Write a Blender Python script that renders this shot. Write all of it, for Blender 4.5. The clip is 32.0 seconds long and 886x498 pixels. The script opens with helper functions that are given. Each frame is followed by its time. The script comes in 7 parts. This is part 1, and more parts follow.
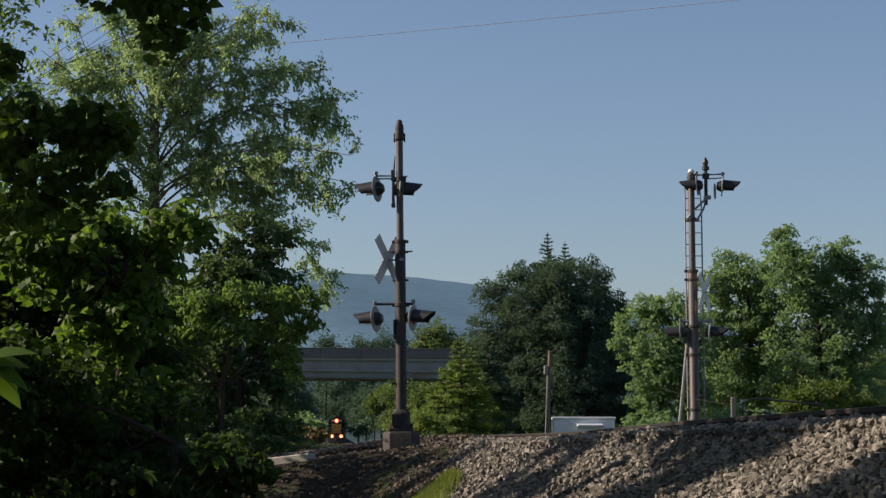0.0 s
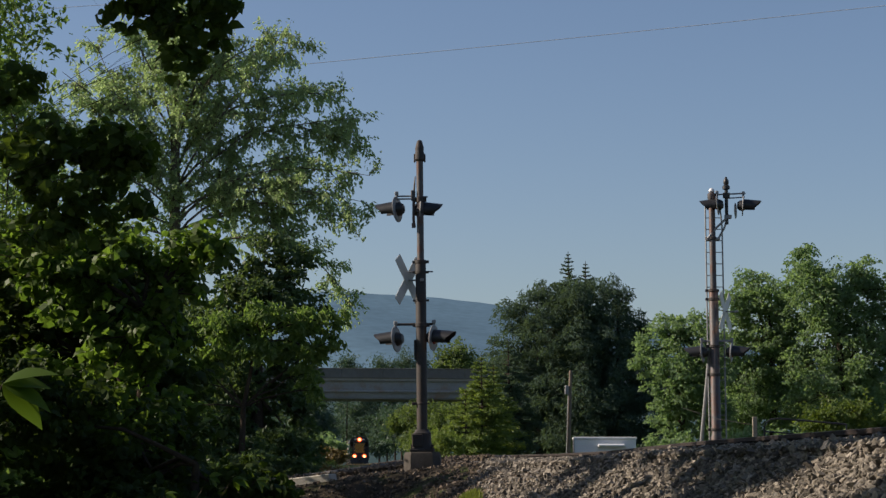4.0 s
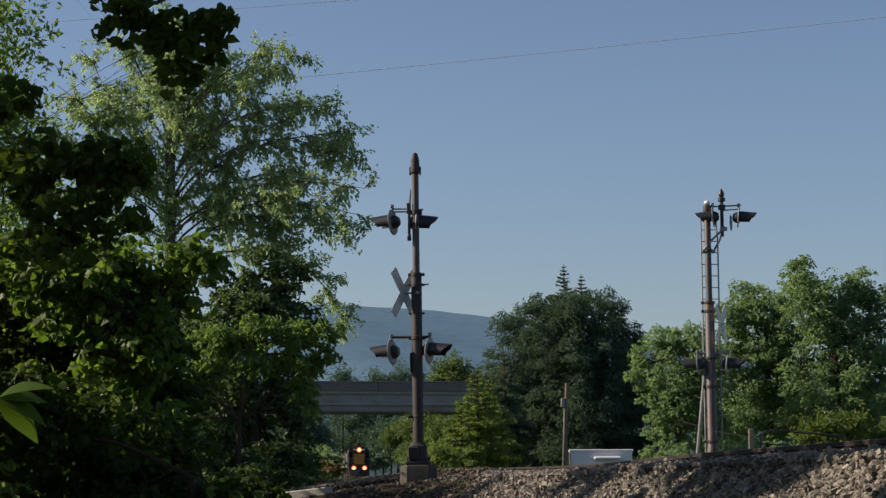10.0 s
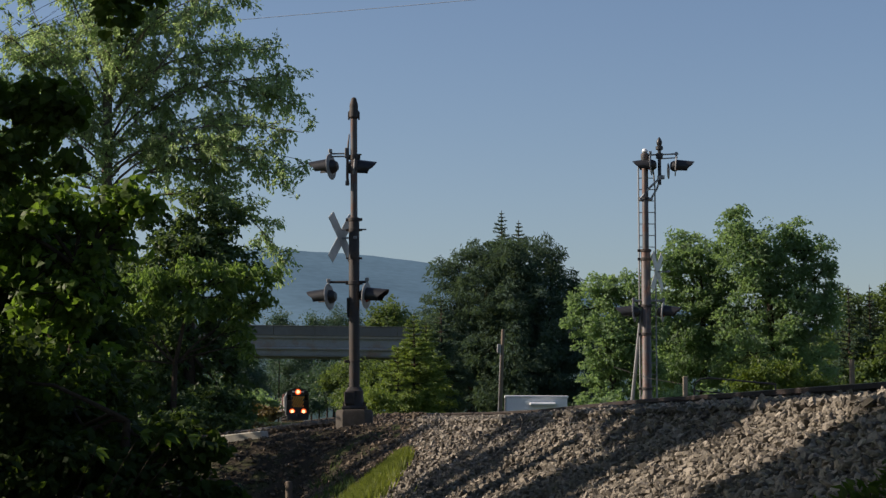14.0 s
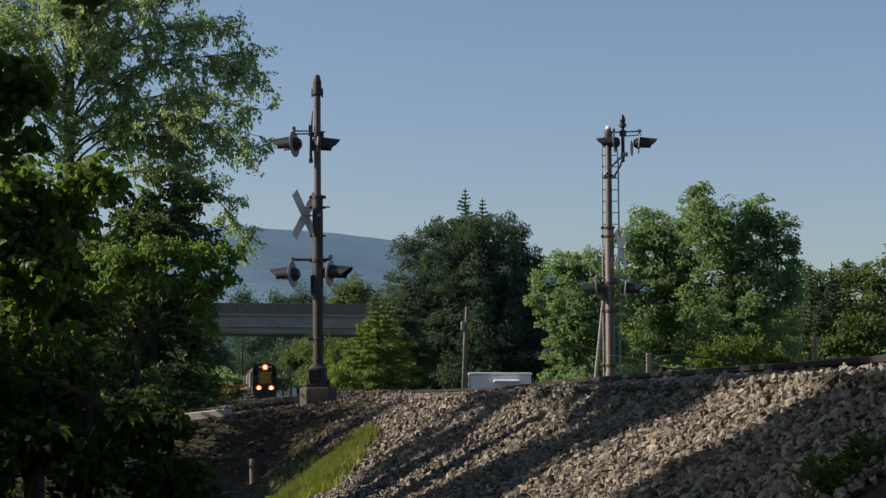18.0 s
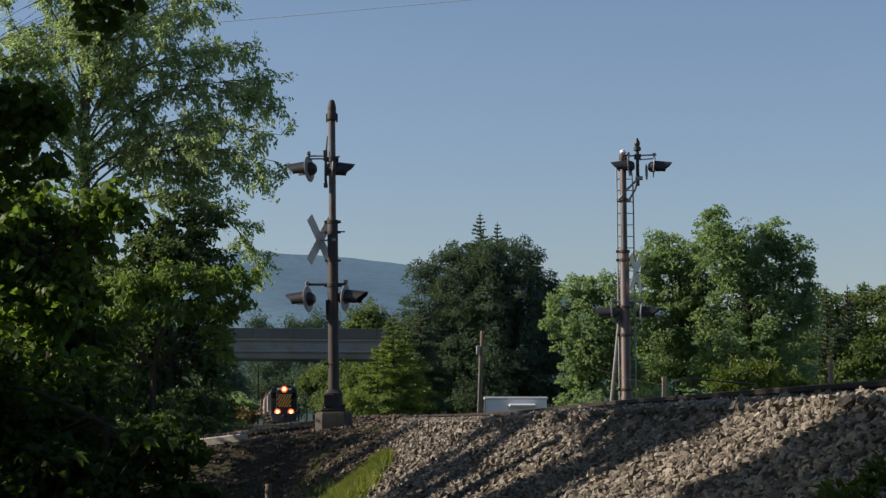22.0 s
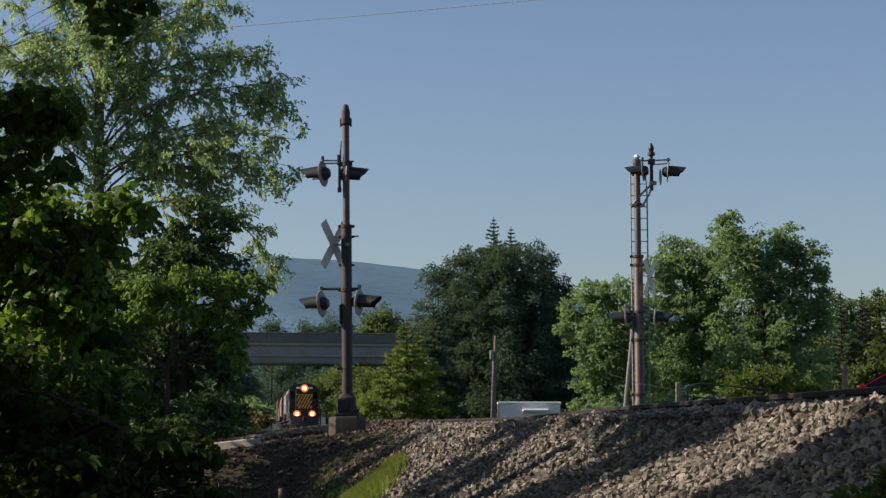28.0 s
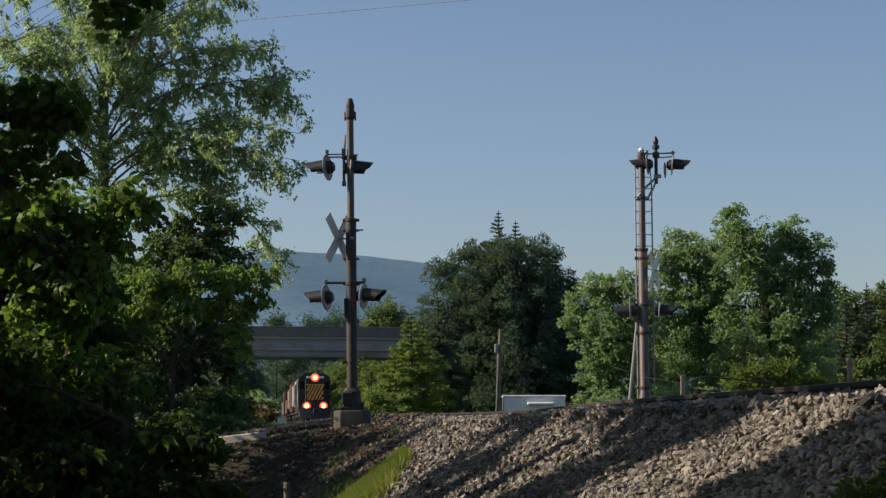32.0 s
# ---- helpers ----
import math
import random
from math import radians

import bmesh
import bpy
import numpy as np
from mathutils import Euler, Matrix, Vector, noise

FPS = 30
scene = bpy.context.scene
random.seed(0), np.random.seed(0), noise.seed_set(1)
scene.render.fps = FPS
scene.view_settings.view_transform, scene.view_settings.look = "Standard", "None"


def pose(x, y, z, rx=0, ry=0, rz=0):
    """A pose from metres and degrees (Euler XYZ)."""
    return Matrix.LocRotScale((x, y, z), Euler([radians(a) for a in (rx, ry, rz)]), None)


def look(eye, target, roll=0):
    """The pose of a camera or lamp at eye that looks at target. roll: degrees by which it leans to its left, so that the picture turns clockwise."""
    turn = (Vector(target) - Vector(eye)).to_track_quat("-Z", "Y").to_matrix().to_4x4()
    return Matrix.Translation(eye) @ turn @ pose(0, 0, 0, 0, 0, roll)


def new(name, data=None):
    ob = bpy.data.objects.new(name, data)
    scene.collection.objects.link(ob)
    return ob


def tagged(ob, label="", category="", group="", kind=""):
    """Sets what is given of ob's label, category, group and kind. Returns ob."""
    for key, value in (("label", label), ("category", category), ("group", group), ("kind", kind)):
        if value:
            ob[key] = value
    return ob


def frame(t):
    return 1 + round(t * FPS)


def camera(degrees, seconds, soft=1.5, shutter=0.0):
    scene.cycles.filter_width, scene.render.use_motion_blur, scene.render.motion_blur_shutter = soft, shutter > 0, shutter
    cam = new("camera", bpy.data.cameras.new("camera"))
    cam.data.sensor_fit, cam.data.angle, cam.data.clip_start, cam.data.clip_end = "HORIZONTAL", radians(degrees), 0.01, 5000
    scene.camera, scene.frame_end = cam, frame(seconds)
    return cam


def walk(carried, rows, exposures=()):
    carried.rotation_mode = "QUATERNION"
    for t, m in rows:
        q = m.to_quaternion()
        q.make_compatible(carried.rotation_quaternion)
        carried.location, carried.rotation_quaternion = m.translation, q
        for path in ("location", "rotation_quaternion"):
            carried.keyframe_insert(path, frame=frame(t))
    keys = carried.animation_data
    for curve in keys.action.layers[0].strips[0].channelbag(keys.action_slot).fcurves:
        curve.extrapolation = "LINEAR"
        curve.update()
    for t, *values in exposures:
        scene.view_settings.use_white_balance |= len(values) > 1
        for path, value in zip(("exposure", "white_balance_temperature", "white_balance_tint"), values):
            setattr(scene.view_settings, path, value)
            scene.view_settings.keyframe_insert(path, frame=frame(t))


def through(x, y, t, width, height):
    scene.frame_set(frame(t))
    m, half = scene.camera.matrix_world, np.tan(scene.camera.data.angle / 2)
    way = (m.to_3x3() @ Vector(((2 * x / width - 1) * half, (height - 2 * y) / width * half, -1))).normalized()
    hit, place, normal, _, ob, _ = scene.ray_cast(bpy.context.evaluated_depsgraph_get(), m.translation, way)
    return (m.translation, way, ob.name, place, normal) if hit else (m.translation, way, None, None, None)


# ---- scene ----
cam = camera(25.57, 32.0, 1.4)
EYE = (0.0, 0.0, 1.6)
# seconds, tilt, lean and turn of a camera held by a standing person
PATH = [
    (0, 95.820, -0.130, 2.427), (0.5, 95.877, -0.136, 2.557), (1, 95.958, -0.102, 2.661),
    (1.5, 96.332, -0.081, 2.847), (2, 96.533, -0.184, 2.980), (2.5, 96.457, -0.169, 3.018),
    (3, 96.404, -0.122, 3.011), (3.5, 96.367, -0.049, 3.038), (5.5, 96.644, -0.089, 3.023),
    (6, 96.568, -0.140, 2.987), (6.5, 96.527, -0.054, 3.010), (7, 96.536, -0.021, 3.046),
    (7.5, 96.505, -0.117, 3.010), (8, 96.562, -0.071, 2.946), (8.5, 96.735, -0.054, 2.902),
    (9, 96.858, -0.058, 2.925), (9.5, 96.846, 0.021, 2.953), (10, 96.784, 0.107, 2.928),
    (10.5, 96.669, 0.013, 2.894), (11, 96.413, -0.082, 2.594), (11.5, 96.059, -0.235, 2.187),
    (12, 95.326, -0.437, 1.667), (12.5, 94.754, -0.478, 1.256), (13, 94.732, -0.408, 1.042),
    (13.5, 95.074, -0.344, 1.023), (15.5, 95.274, -0.228, 1.091), (16, 94.841, -0.236, 0.730),
    (16.5, 94.364, -0.279, 0.378), (17, 94.218, -0.248, 0.181), (17.5, 94.326, -0.223, 0.006),
    (18, 94.530, -0.143, -0.005), (18.5, 94.686, -0.050, -0.024), (19, 94.750, -0.000, -0.000),
    (19.5, 94.857, -0.005, 0.064), (20, 94.935, 0.041, 0.121), (20.5, 94.990, 0.053, 0.215),
    (21, 95.065, 0.050, 0.323), (21.5, 95.168, 0.050, 0.402), (22, 95.244, 0.025, 0.452),
    (22.5, 95.392, 0.006, 0.551), (23, 95.519, 0.028, 0.608), (23.5, 95.443, 0.103, 0.603),
    (24, 95.221, 0.148, 0.635), (24.5, 95.053, 0.071, 0.702), (25, 95.085, 0.054, 0.801),
    (25.5, 95.319, 0.030, 0.766), (27.5, 95.354, -0.161, 0.803), (28, 95.382, -0.099, 0.844),
    (28.5, 95.423, -0.049, 0.864), (29, 95.567, -0.017, 0.892), (29.5, 95.720, -0.021, 0.971),
    (30, 95.717, -0.045, 1.047), (30.5, 95.567, -0.029, 1.065), (31, 95.419, 0.002, 1.068),
    (31.5, 95.319, 0.002, 1.089), (32, 95.194, -0.001, 0.988),
]
walk(cam, [(t, pose(*EYE, a, b, c)) for t, a, b, c in PATH], [(t, e, 6650, 16) for t, e in ((0.0, 0.32), (1.0, 0.31), (2.0, 0.18), (3.0, 0.24), (6.0, 0.24), (9.0, 0.25), (13.0, 0.27), (16.0, 0.25), (17.0, 0.38), (19.0, 0.36), (22.0, 0.34), (25.0, 0.33), (32.0, 0.33))])

# ---- light: clear sky, low sun beyond the trees ----
SUN_DIR = Vector((-0.86, 0.03, 0.48)).normalized()
world = bpy.data.worlds.new("world")
scene.world = world
world.use_nodes = True
wn = world.node_tree
sky = wn.nodes.new("ShaderNodeTexSky")
sky.sky_type = "NISHITA"
sky.sun_disc = False
sky.sun_elevation = math.asin(SUN_DIR.z)
sky.sun_rotation = math.atan2(SUN_DIR.x, SUN_DIR.y)
sky.air_density, sky.dust_density, sky.ozone_density, sky.altitude = 1.0, 1.2, 3.0, 300
wn.nodes["Background"].inputs["Strength"].default_value = 0.084
wn.links.new(sky.outputs["Color"], wn.nodes["Background"].inputs["Color"])
sun = new("sun", bpy.data.lights.new("sun", "SUN"))
sun.data.energy, sun.data.angle, sun.data.color = 5.0, radians(0.55), (1.0, 0.90, 0.74)
sun.matrix_world = look(SUN_DIR * 100, (0, 0, 0))

# ---- materials ----
def mat(name, base, rough=0.7, metal=0.0, vary=0.25, scale=6.0, fine=60.0, bump=0.15, dirt=None, dirt_amount=0.4,
        island=0.0, obj=0.0, spec=0.5, coat=0.0, emit=None, power=0.0):
    m = bpy.data.materials.new(name)
    m.use_nodes = True
    nt, nd, lk = m.node_tree, m.node_tree.nodes, m.node_tree.links
    bs = nd["Principled BSDF"]
    bs.inputs["Roughness"].default_value, bs.inputs["Metallic"].default_value = rough, metal
    bs.inputs["Specular IOR Level"].default_value = spec
    bs.inputs["Coat Weight"].default_value = coat
    co = nd.new("ShaderNodeTexCoord")
    big, small = nd.new("ShaderNodeTexNoise"), nd.new("ShaderNodeTexNoise")
    for n, sc in ((big, scale), (small, fine)):
        n.inputs["Scale"].default_value, n.inputs["Detail"].default_value = sc, 5
        lk.new(co.outputs["Object"], n.inputs["Vector"])
    add = nd.new("ShaderNodeMath"); add.operation = "ADD"
    lk.new(big.outputs["Fac"], add.inputs[0]); lk.new(small.outputs["Fac"], add.inputs[1])
    rng = nd.new("ShaderNodeMapRange")
    rng.inputs[1].default_value, rng.inputs[2].default_value = 0.6, 1.4
    rng.inputs[3].default_value, rng.inputs[4].default_value = 1 - vary, 1 + vary
    lk.new(add.outputs[0], rng.inputs[0])
    last = rng.outputs[0]
    for amount, node, out in ((island, "ShaderNodeNewGeometry", "Random Per Island"), (obj, "ShaderNodeObjectInfo", "Random")):
        if amount:
            g = nd.new(node)
            r2 = nd.new("ShaderNodeMapRange")
            r2.inputs[3].default_value, r2.inputs[4].default_value = 1 - amount, 1 + amount
            lk.new(g.outputs[out], r2.inputs[0])
            mu = nd.new("ShaderNodeMath"); mu.operation = "MULTIPLY"
            lk.new(last, mu.inputs[0]); lk.new(r2.outputs[0], mu.inputs[1])
            last = mu.outputs[0]
    mx = nd.new("ShaderNodeMix"); mx.data_type = "RGBA"; mx.blend_type = "MULTIPLY"
    mx.inputs[0].default_value = 1.0
    mx.inputs[6].default_value = (*base, 1)
    lk.new(last, mx.inputs[7])
    col = mx.outputs[2]
    if dirt:
        dn = nd.new("ShaderNodeTexNoise")
        dn.inputs["Scale"].default_value, dn.inputs["Detail"].default_value = scale * 0.7, 8
        dn.inputs["Roughness"].default_value = 0.7
        lk.new(co.outputs["Object"], dn.inputs["Vector"])
        dr = nd.new("ShaderNodeMapRange")
        dr.inputs[1].default_value, dr.inputs[2].default_value = 0.62 - 0.3 * dirt_amount, 0.72 - 0.2 * dirt_amount
        lk.new(dn.outputs["Fac"], dr.inputs[0])
        m2 = nd.new("ShaderNodeMix"); m2.data_type = "RGBA"
        lk.new(dr.outputs[0], m2.inputs[0]); lk.new(col, m2.inputs[6])
        m2.inputs[7].default_value = (*dirt, 1)
        col = m2.outputs[2]
    lk.new(col, bs.inputs["Base Color"])
    if bump:
        b = nd.new("ShaderNodeBump")
        b.inputs["Strength"].default_value, b.inputs["Distance"].default_value = bump, 0.02
        lk.new(small.outputs["Fac"], b.inputs["Height"])
        lk.new(b.outputs["Normal"], bs.inputs["Normal"])
    if emit:
        bs.inputs["Emission Color"].default_value, bs.inputs["Emission Strength"].default_value = (*emit, 1), power
    return m


def leaf_mat(name, dark, light, through=0.45, rough=0.5, tint=(1.5, 1.45, 0.55), sheen=0.35):
    """Leaves that differ one by one, with light shining through."""
    m = bpy.data.materials.new(name)
    m.use_nodes = True
    nd, lk = m.node_tree.nodes, m.node_tree.links
    bs, out = nd["Principled BSDF"], nd["Material Output"]
    bs.inputs["Roughness"].default_value, bs.inputs["Specular IOR Level"].default_value = rough, sheen
    g = nd.new("ShaderNodeNewGeometry")
    co = nd.new("ShaderNodeTexCoord")
    n = nd.new("ShaderNodeTexNoise"); n.inputs["Scale"].default_value = 0.8
    lk.new(co.outputs["Object"], n.inputs["Vector"])
    ad = nd.new("ShaderNodeMath"); ad.operation = "ADD"
    lk.new(g.outputs["Random Per Island"], ad.inputs[0]); lk.new(n.outputs["Fac"], ad.inputs[1])
    hf = nd.new("ShaderNodeMath"); hf.operation = "MULTIPLY"; hf.inputs[1].default_value = 0.5
    lk.new(ad.outputs[0], hf.inputs[0])
    mx = nd.new("ShaderNodeMix"); mx.data_type = "RGBA"
    mx.inputs[6].default_value, mx.inputs[7].default_value = (*dark, 1), (*light, 1)
    lk.new(hf.outputs[0], mx.inputs[0]); lk.new(mx.outputs[2], bs.inputs["Base Color"])
    tr = nd.new("ShaderNodeBsdfTranslucent")
    br = nd.new("ShaderNodeMix"); br.data_type = "RGBA"; br.blend_type = "MULTIPLY"; br.inputs[0].default_value = 1
    br.inputs[7].default_value = (*tint, 1)
    lk.new(mx.outputs[2], br.inputs[6]); lk.new(br.outputs[2], tr.inputs["Color"])
    ms = nd.new("ShaderNodeMixShader"); ms.inputs[0].default_value = through
    lk.new(bs.outputs[0], ms.inputs[1]); lk.new(tr.outputs[0], ms.inputs[2]); lk.new(ms.outputs[0], out.inputs["Surface"])
    return m


M_SOIL = mat("soil", (0.040, 0.033, 0.025), 0.95, vary=0.5, scale=1.2, fine=25, bump=0.9, dirt=(0.045, 0.06, 0.02), dirt_amount=0.45, spec=0.1)
M_FIELD = mat("field", (0.06, 0.085, 0.03), 0.95, vary=0.4, scale=0.3, fine=8, bump=0.6, spec=0.1)
M_BALLAST_BED = mat("ballast_bed", (0.042, 0.036, 0.029), 0.95, vary=0.5, scale=3, fine=40, bump=1.0, spec=0.15)
M_STONE = mat("ballast_rock", (0.212, 0.188, 0.155), 0.88, vary=0.3, scale=20, fine=90, bump=0.5, island=0.62, spec=0.25)
M_STONE_ONE = mat("ballast_rock_single", (0.212, 0.188, 0.155), 0.88, vary=0.3, scale=20, fine=90, bump=0.5, obj=0.6, spec=0.25)
M_RAIL = mat("rail_rust", (0.026, 0.018, 0.015), 0.75, metal=0.25, vary=0.4, scale=3, fine=50, bump=0.3)
M_RAILTOP = mat("rail_worn_steel", (0.32, 0.29, 0.27), 0.38, metal=0.9, vary=0.2, scale=3, fine=50, bump=0.05)
M_TIE = mat("creosote_timber", (0.045, 0.035, 0.028), 0.9, vary=0.4, scale=4, fine=60, bump=0.6, obj=0.3)
M_ASPHALT = mat("asphalt", (0.10, 0.092, 0.082), 0.92, vary=0.25, scale=0.8, fine=60, bump=0.5, dirt=(0.14, 0.125, 0.10), dirt_amount=0.4)
M_GRAVEL = mat("gravel_shoulder", (0.15, 0.125, 0.10), 0.95, vary=0.45, scale=1.5, fine=30, bump=1.0)
M_CONC = mat("weathered_concrete", (0.085, 0.073, 0.062), 0.9, vary=0.25, scale=2.5, fine=40, bump=0.35, dirt=(0.06, 0.05, 0.04), dirt_amount=0.5)
M_BRCONC = mat("bridge_concrete", (0.235, 0.235, 0.23), 0.88, vary=0.16, scale=0.25, fine=2.0, bump=0.1, dirt=(0.27, 0.25, 0.23), dirt_amount=0.4)
M_BRPARAPET = mat("dark_parapet_concrete", (0.115, 0.12, 0.122), 0.9, vary=0.18, scale=0.25, fine=2.0, bump=0.1, dirt=(0.12, 0.115, 0.11), dirt_amount=0.4)
M_BRSTEEL = mat("bridge_girder_paint", (0.21, 0.225, 0.23), 0.6, vary=0.15, scale=0.3, fine=3, bump=0.05, dirt=(0.20, 0.14, 0.10), dirt_amount=0.3)
M_MAST = mat("mast_paint_rusty", (0.038, 0.035, 0.034), 0.7, metal=0.2, vary=0.3, scale=5, fine=40, bump=0.2, dirt=(0.055, 0.038, 0.031), dirt_amount=0.5)
M_ALU = mat("mast_aluminium_paint", (0.082, 0.078, 0.078), 0.55, metal=0.3, vary=0.2, scale=5, fine=40, bump=0.15, dirt=(0.10, 0.055, 0.042), dirt_amount=0.55)
M_GALV = mat("galvanised_steel", (0.26, 0.265, 0.27), 0.55, metal=0.5, vary=0.15, scale=8, fine=50, bump=0.1)
M_BLACK = mat("black_enamel", (0.018, 0.018, 0.019), 0.45, vary=0.3, scale=8, fine=40, bump=0.05)
M_DISC = mat("background_disc_back", (0.24, 0.24, 0.24), 0.55, vary=0.3, scale=8, fine=40, bump=0.08)
M_REDLENS = mat("red_lens", (0.16, 0.01, 0.01), 0.25, vary=0.1, bump=0.0, spec=0.6)
M_SLAB = mat("pale_concrete", (0.42, 0.39, 0.33), 0.9, vary=0.2, scale=3, fine=40, bump=0.3)
M_SIGN = mat("crossbuck_white", (0.62, 0.61, 0.57), 0.55, vary=0.12, scale=4, fine=30, bump=0.05, dirt=(0.30, 0.27, 0.22), dirt_amount=0.3)
M_SIGNBACK = mat("sign_back", (0.50, 0.49, 0.47), 0.6, metal=0.3, vary=0.2, bump=0.1)
M_WHITE = mat("white_gelcoat", (0.77, 0.78, 0.79), 0.4, vary=0.05, scale=2, fine=30, bump=0.03, dirt=(0.68, 0.67, 0.64), dirt_amount=0.25)
M_WOOD = mat("grey_pole_wood", (0.16, 0.125, 0.095), 0.9, vary=0.3, scale=3, fine=50, bump=0.5)
M_POST = mat("pale_post_wood", (0.27, 0.23, 0.17), 0.9, vary=0.3, scale=3, fine=50, bump=0.5)
# wire paled towards the sky; haze is put into its colour
M_WIRE = mat("haze_pale_wire", (0.40, 0.42, 0.45), 0.6, bump=0.0, vary=0.1)
M_BARK = mat("bark", (0.055, 0.043, 0.034), 0.95, vary=0.45, scale=3, fine=22, bump=1.0, spec=0.1)
M_BARKP = mat("pale_bark", (0.15, 0.125, 0.10), 0.95, vary=0.4, scale=3, fine=22, bump=0.8, spec=0.1)
M_LEAF_A = leaf_mat("leaf_willowy", (0.24, 0.325, 0.17), (0.40, 0.475, 0.27), 0.62, 0.45, (1.15, 1.25, 0.85))
M_LEAF_B = leaf_mat("leaf_thicket", (0.072, 0.128, 0.042), (0.205, 0.285, 0.092), 0.56, 0.5, (1.25, 1.35, 0.7))
M_LEAF_N = leaf_mat("leaf_overhang", (0.038, 0.075, 0.02), (0.095, 0.145, 0.035), 0.5, 0.6, sheen=0.2)
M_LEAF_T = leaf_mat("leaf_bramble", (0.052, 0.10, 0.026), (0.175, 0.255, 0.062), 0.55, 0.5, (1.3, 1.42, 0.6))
# dark copy of the bramble leaf; the thicket's shade is put into the colour
M_LEAF_S = leaf_mat("leaf_bramble_shade_painted", (0.022, 0.046, 0.013), (0.060, 0.095, 0.024), 0.5, 0.6, sheen=0.2)
# paler, bluer green: a little distance haze is painted into these leaves
M_LEAF_R = leaf_mat("leaf_maple_hazed", (0.135, 0.21, 0.12), (0.205, 0.29, 0.16), 0.58, 0.5, (1.35, 1.4, 0.75))
M_LEAF_F = leaf_mat("leaf_far_wood", (0.066, 0.112, 0.048), (0.135, 0.19, 0.075), 0.45)
# darker leaf for growth in shade; part of that shade is in the colour
M_LEAF_D = leaf_mat("leaf_shade_dark", (0.050, 0.090, 0.046), (0.105, 0.16, 0.080), 0.45)
# bluish leaf for the farthest woods, with the haze mixed into its colour
M_LEAF_H = leaf_mat("leaf_haze_tinted", (0.05, 0.095, 0.075), (0.075, 0.13, 0.10), 0.3)
# needle green shifted towards blue: distance haze is put into the colour
M_NEEDLE = leaf_mat("haze_blue_needles", (0.052, 0.090, 0.074), (0.098, 0.146, 0.110), 0.32, 0.7, sheen=0.12)
M_NEEDLE2 = leaf_mat("young_conifer_needles", (0.10, 0.16, 0.05), (0.21, 0.28, 0.085), 0.42)
M_LEAF_G = leaf_mat("leaf_olive_bush", (0.07, 0.115, 0.03), (0.135, 0.185, 0.05), 0.45)
M_POST_LEAF = leaf_mat("dry_weed", (0.12, 0.09, 0.05), (0.22, 0.17, 0.09), 0.3)
M_LEAF_NEAR = leaf_mat("leaf_near_shrub", (0.05, 0.10, 0.018), (0.10, 0.17, 0.03), 0.5)
M_RUBBLE = mat("earthy_rubble", (0.14, 0.112, 0.085), 0.95, vary=0.3, scale=20, fine=90, bump=0.5, island=0.55, spec=0.1)
M_GRASS = leaf_mat("grass_blades", (0.12, 0.16, 0.042), (0.22, 0.26, 0.085), 0.5)
# both hills get their distance haze as blue in the base colour
M_HILL = mat("haze_painted_ridge", (0.108, 0.182, 0.245), 1.0, vary=0.18, scale=0.012, fine=0.12, bump=0.0, spec=0.0)
M_HILL2 = mat("haze_painted_foothill", (0.055, 0.092, 0.100), 1.0, vary=0.25, scale=0.03, fine=0.2, bump=0.0, spec=0.0)


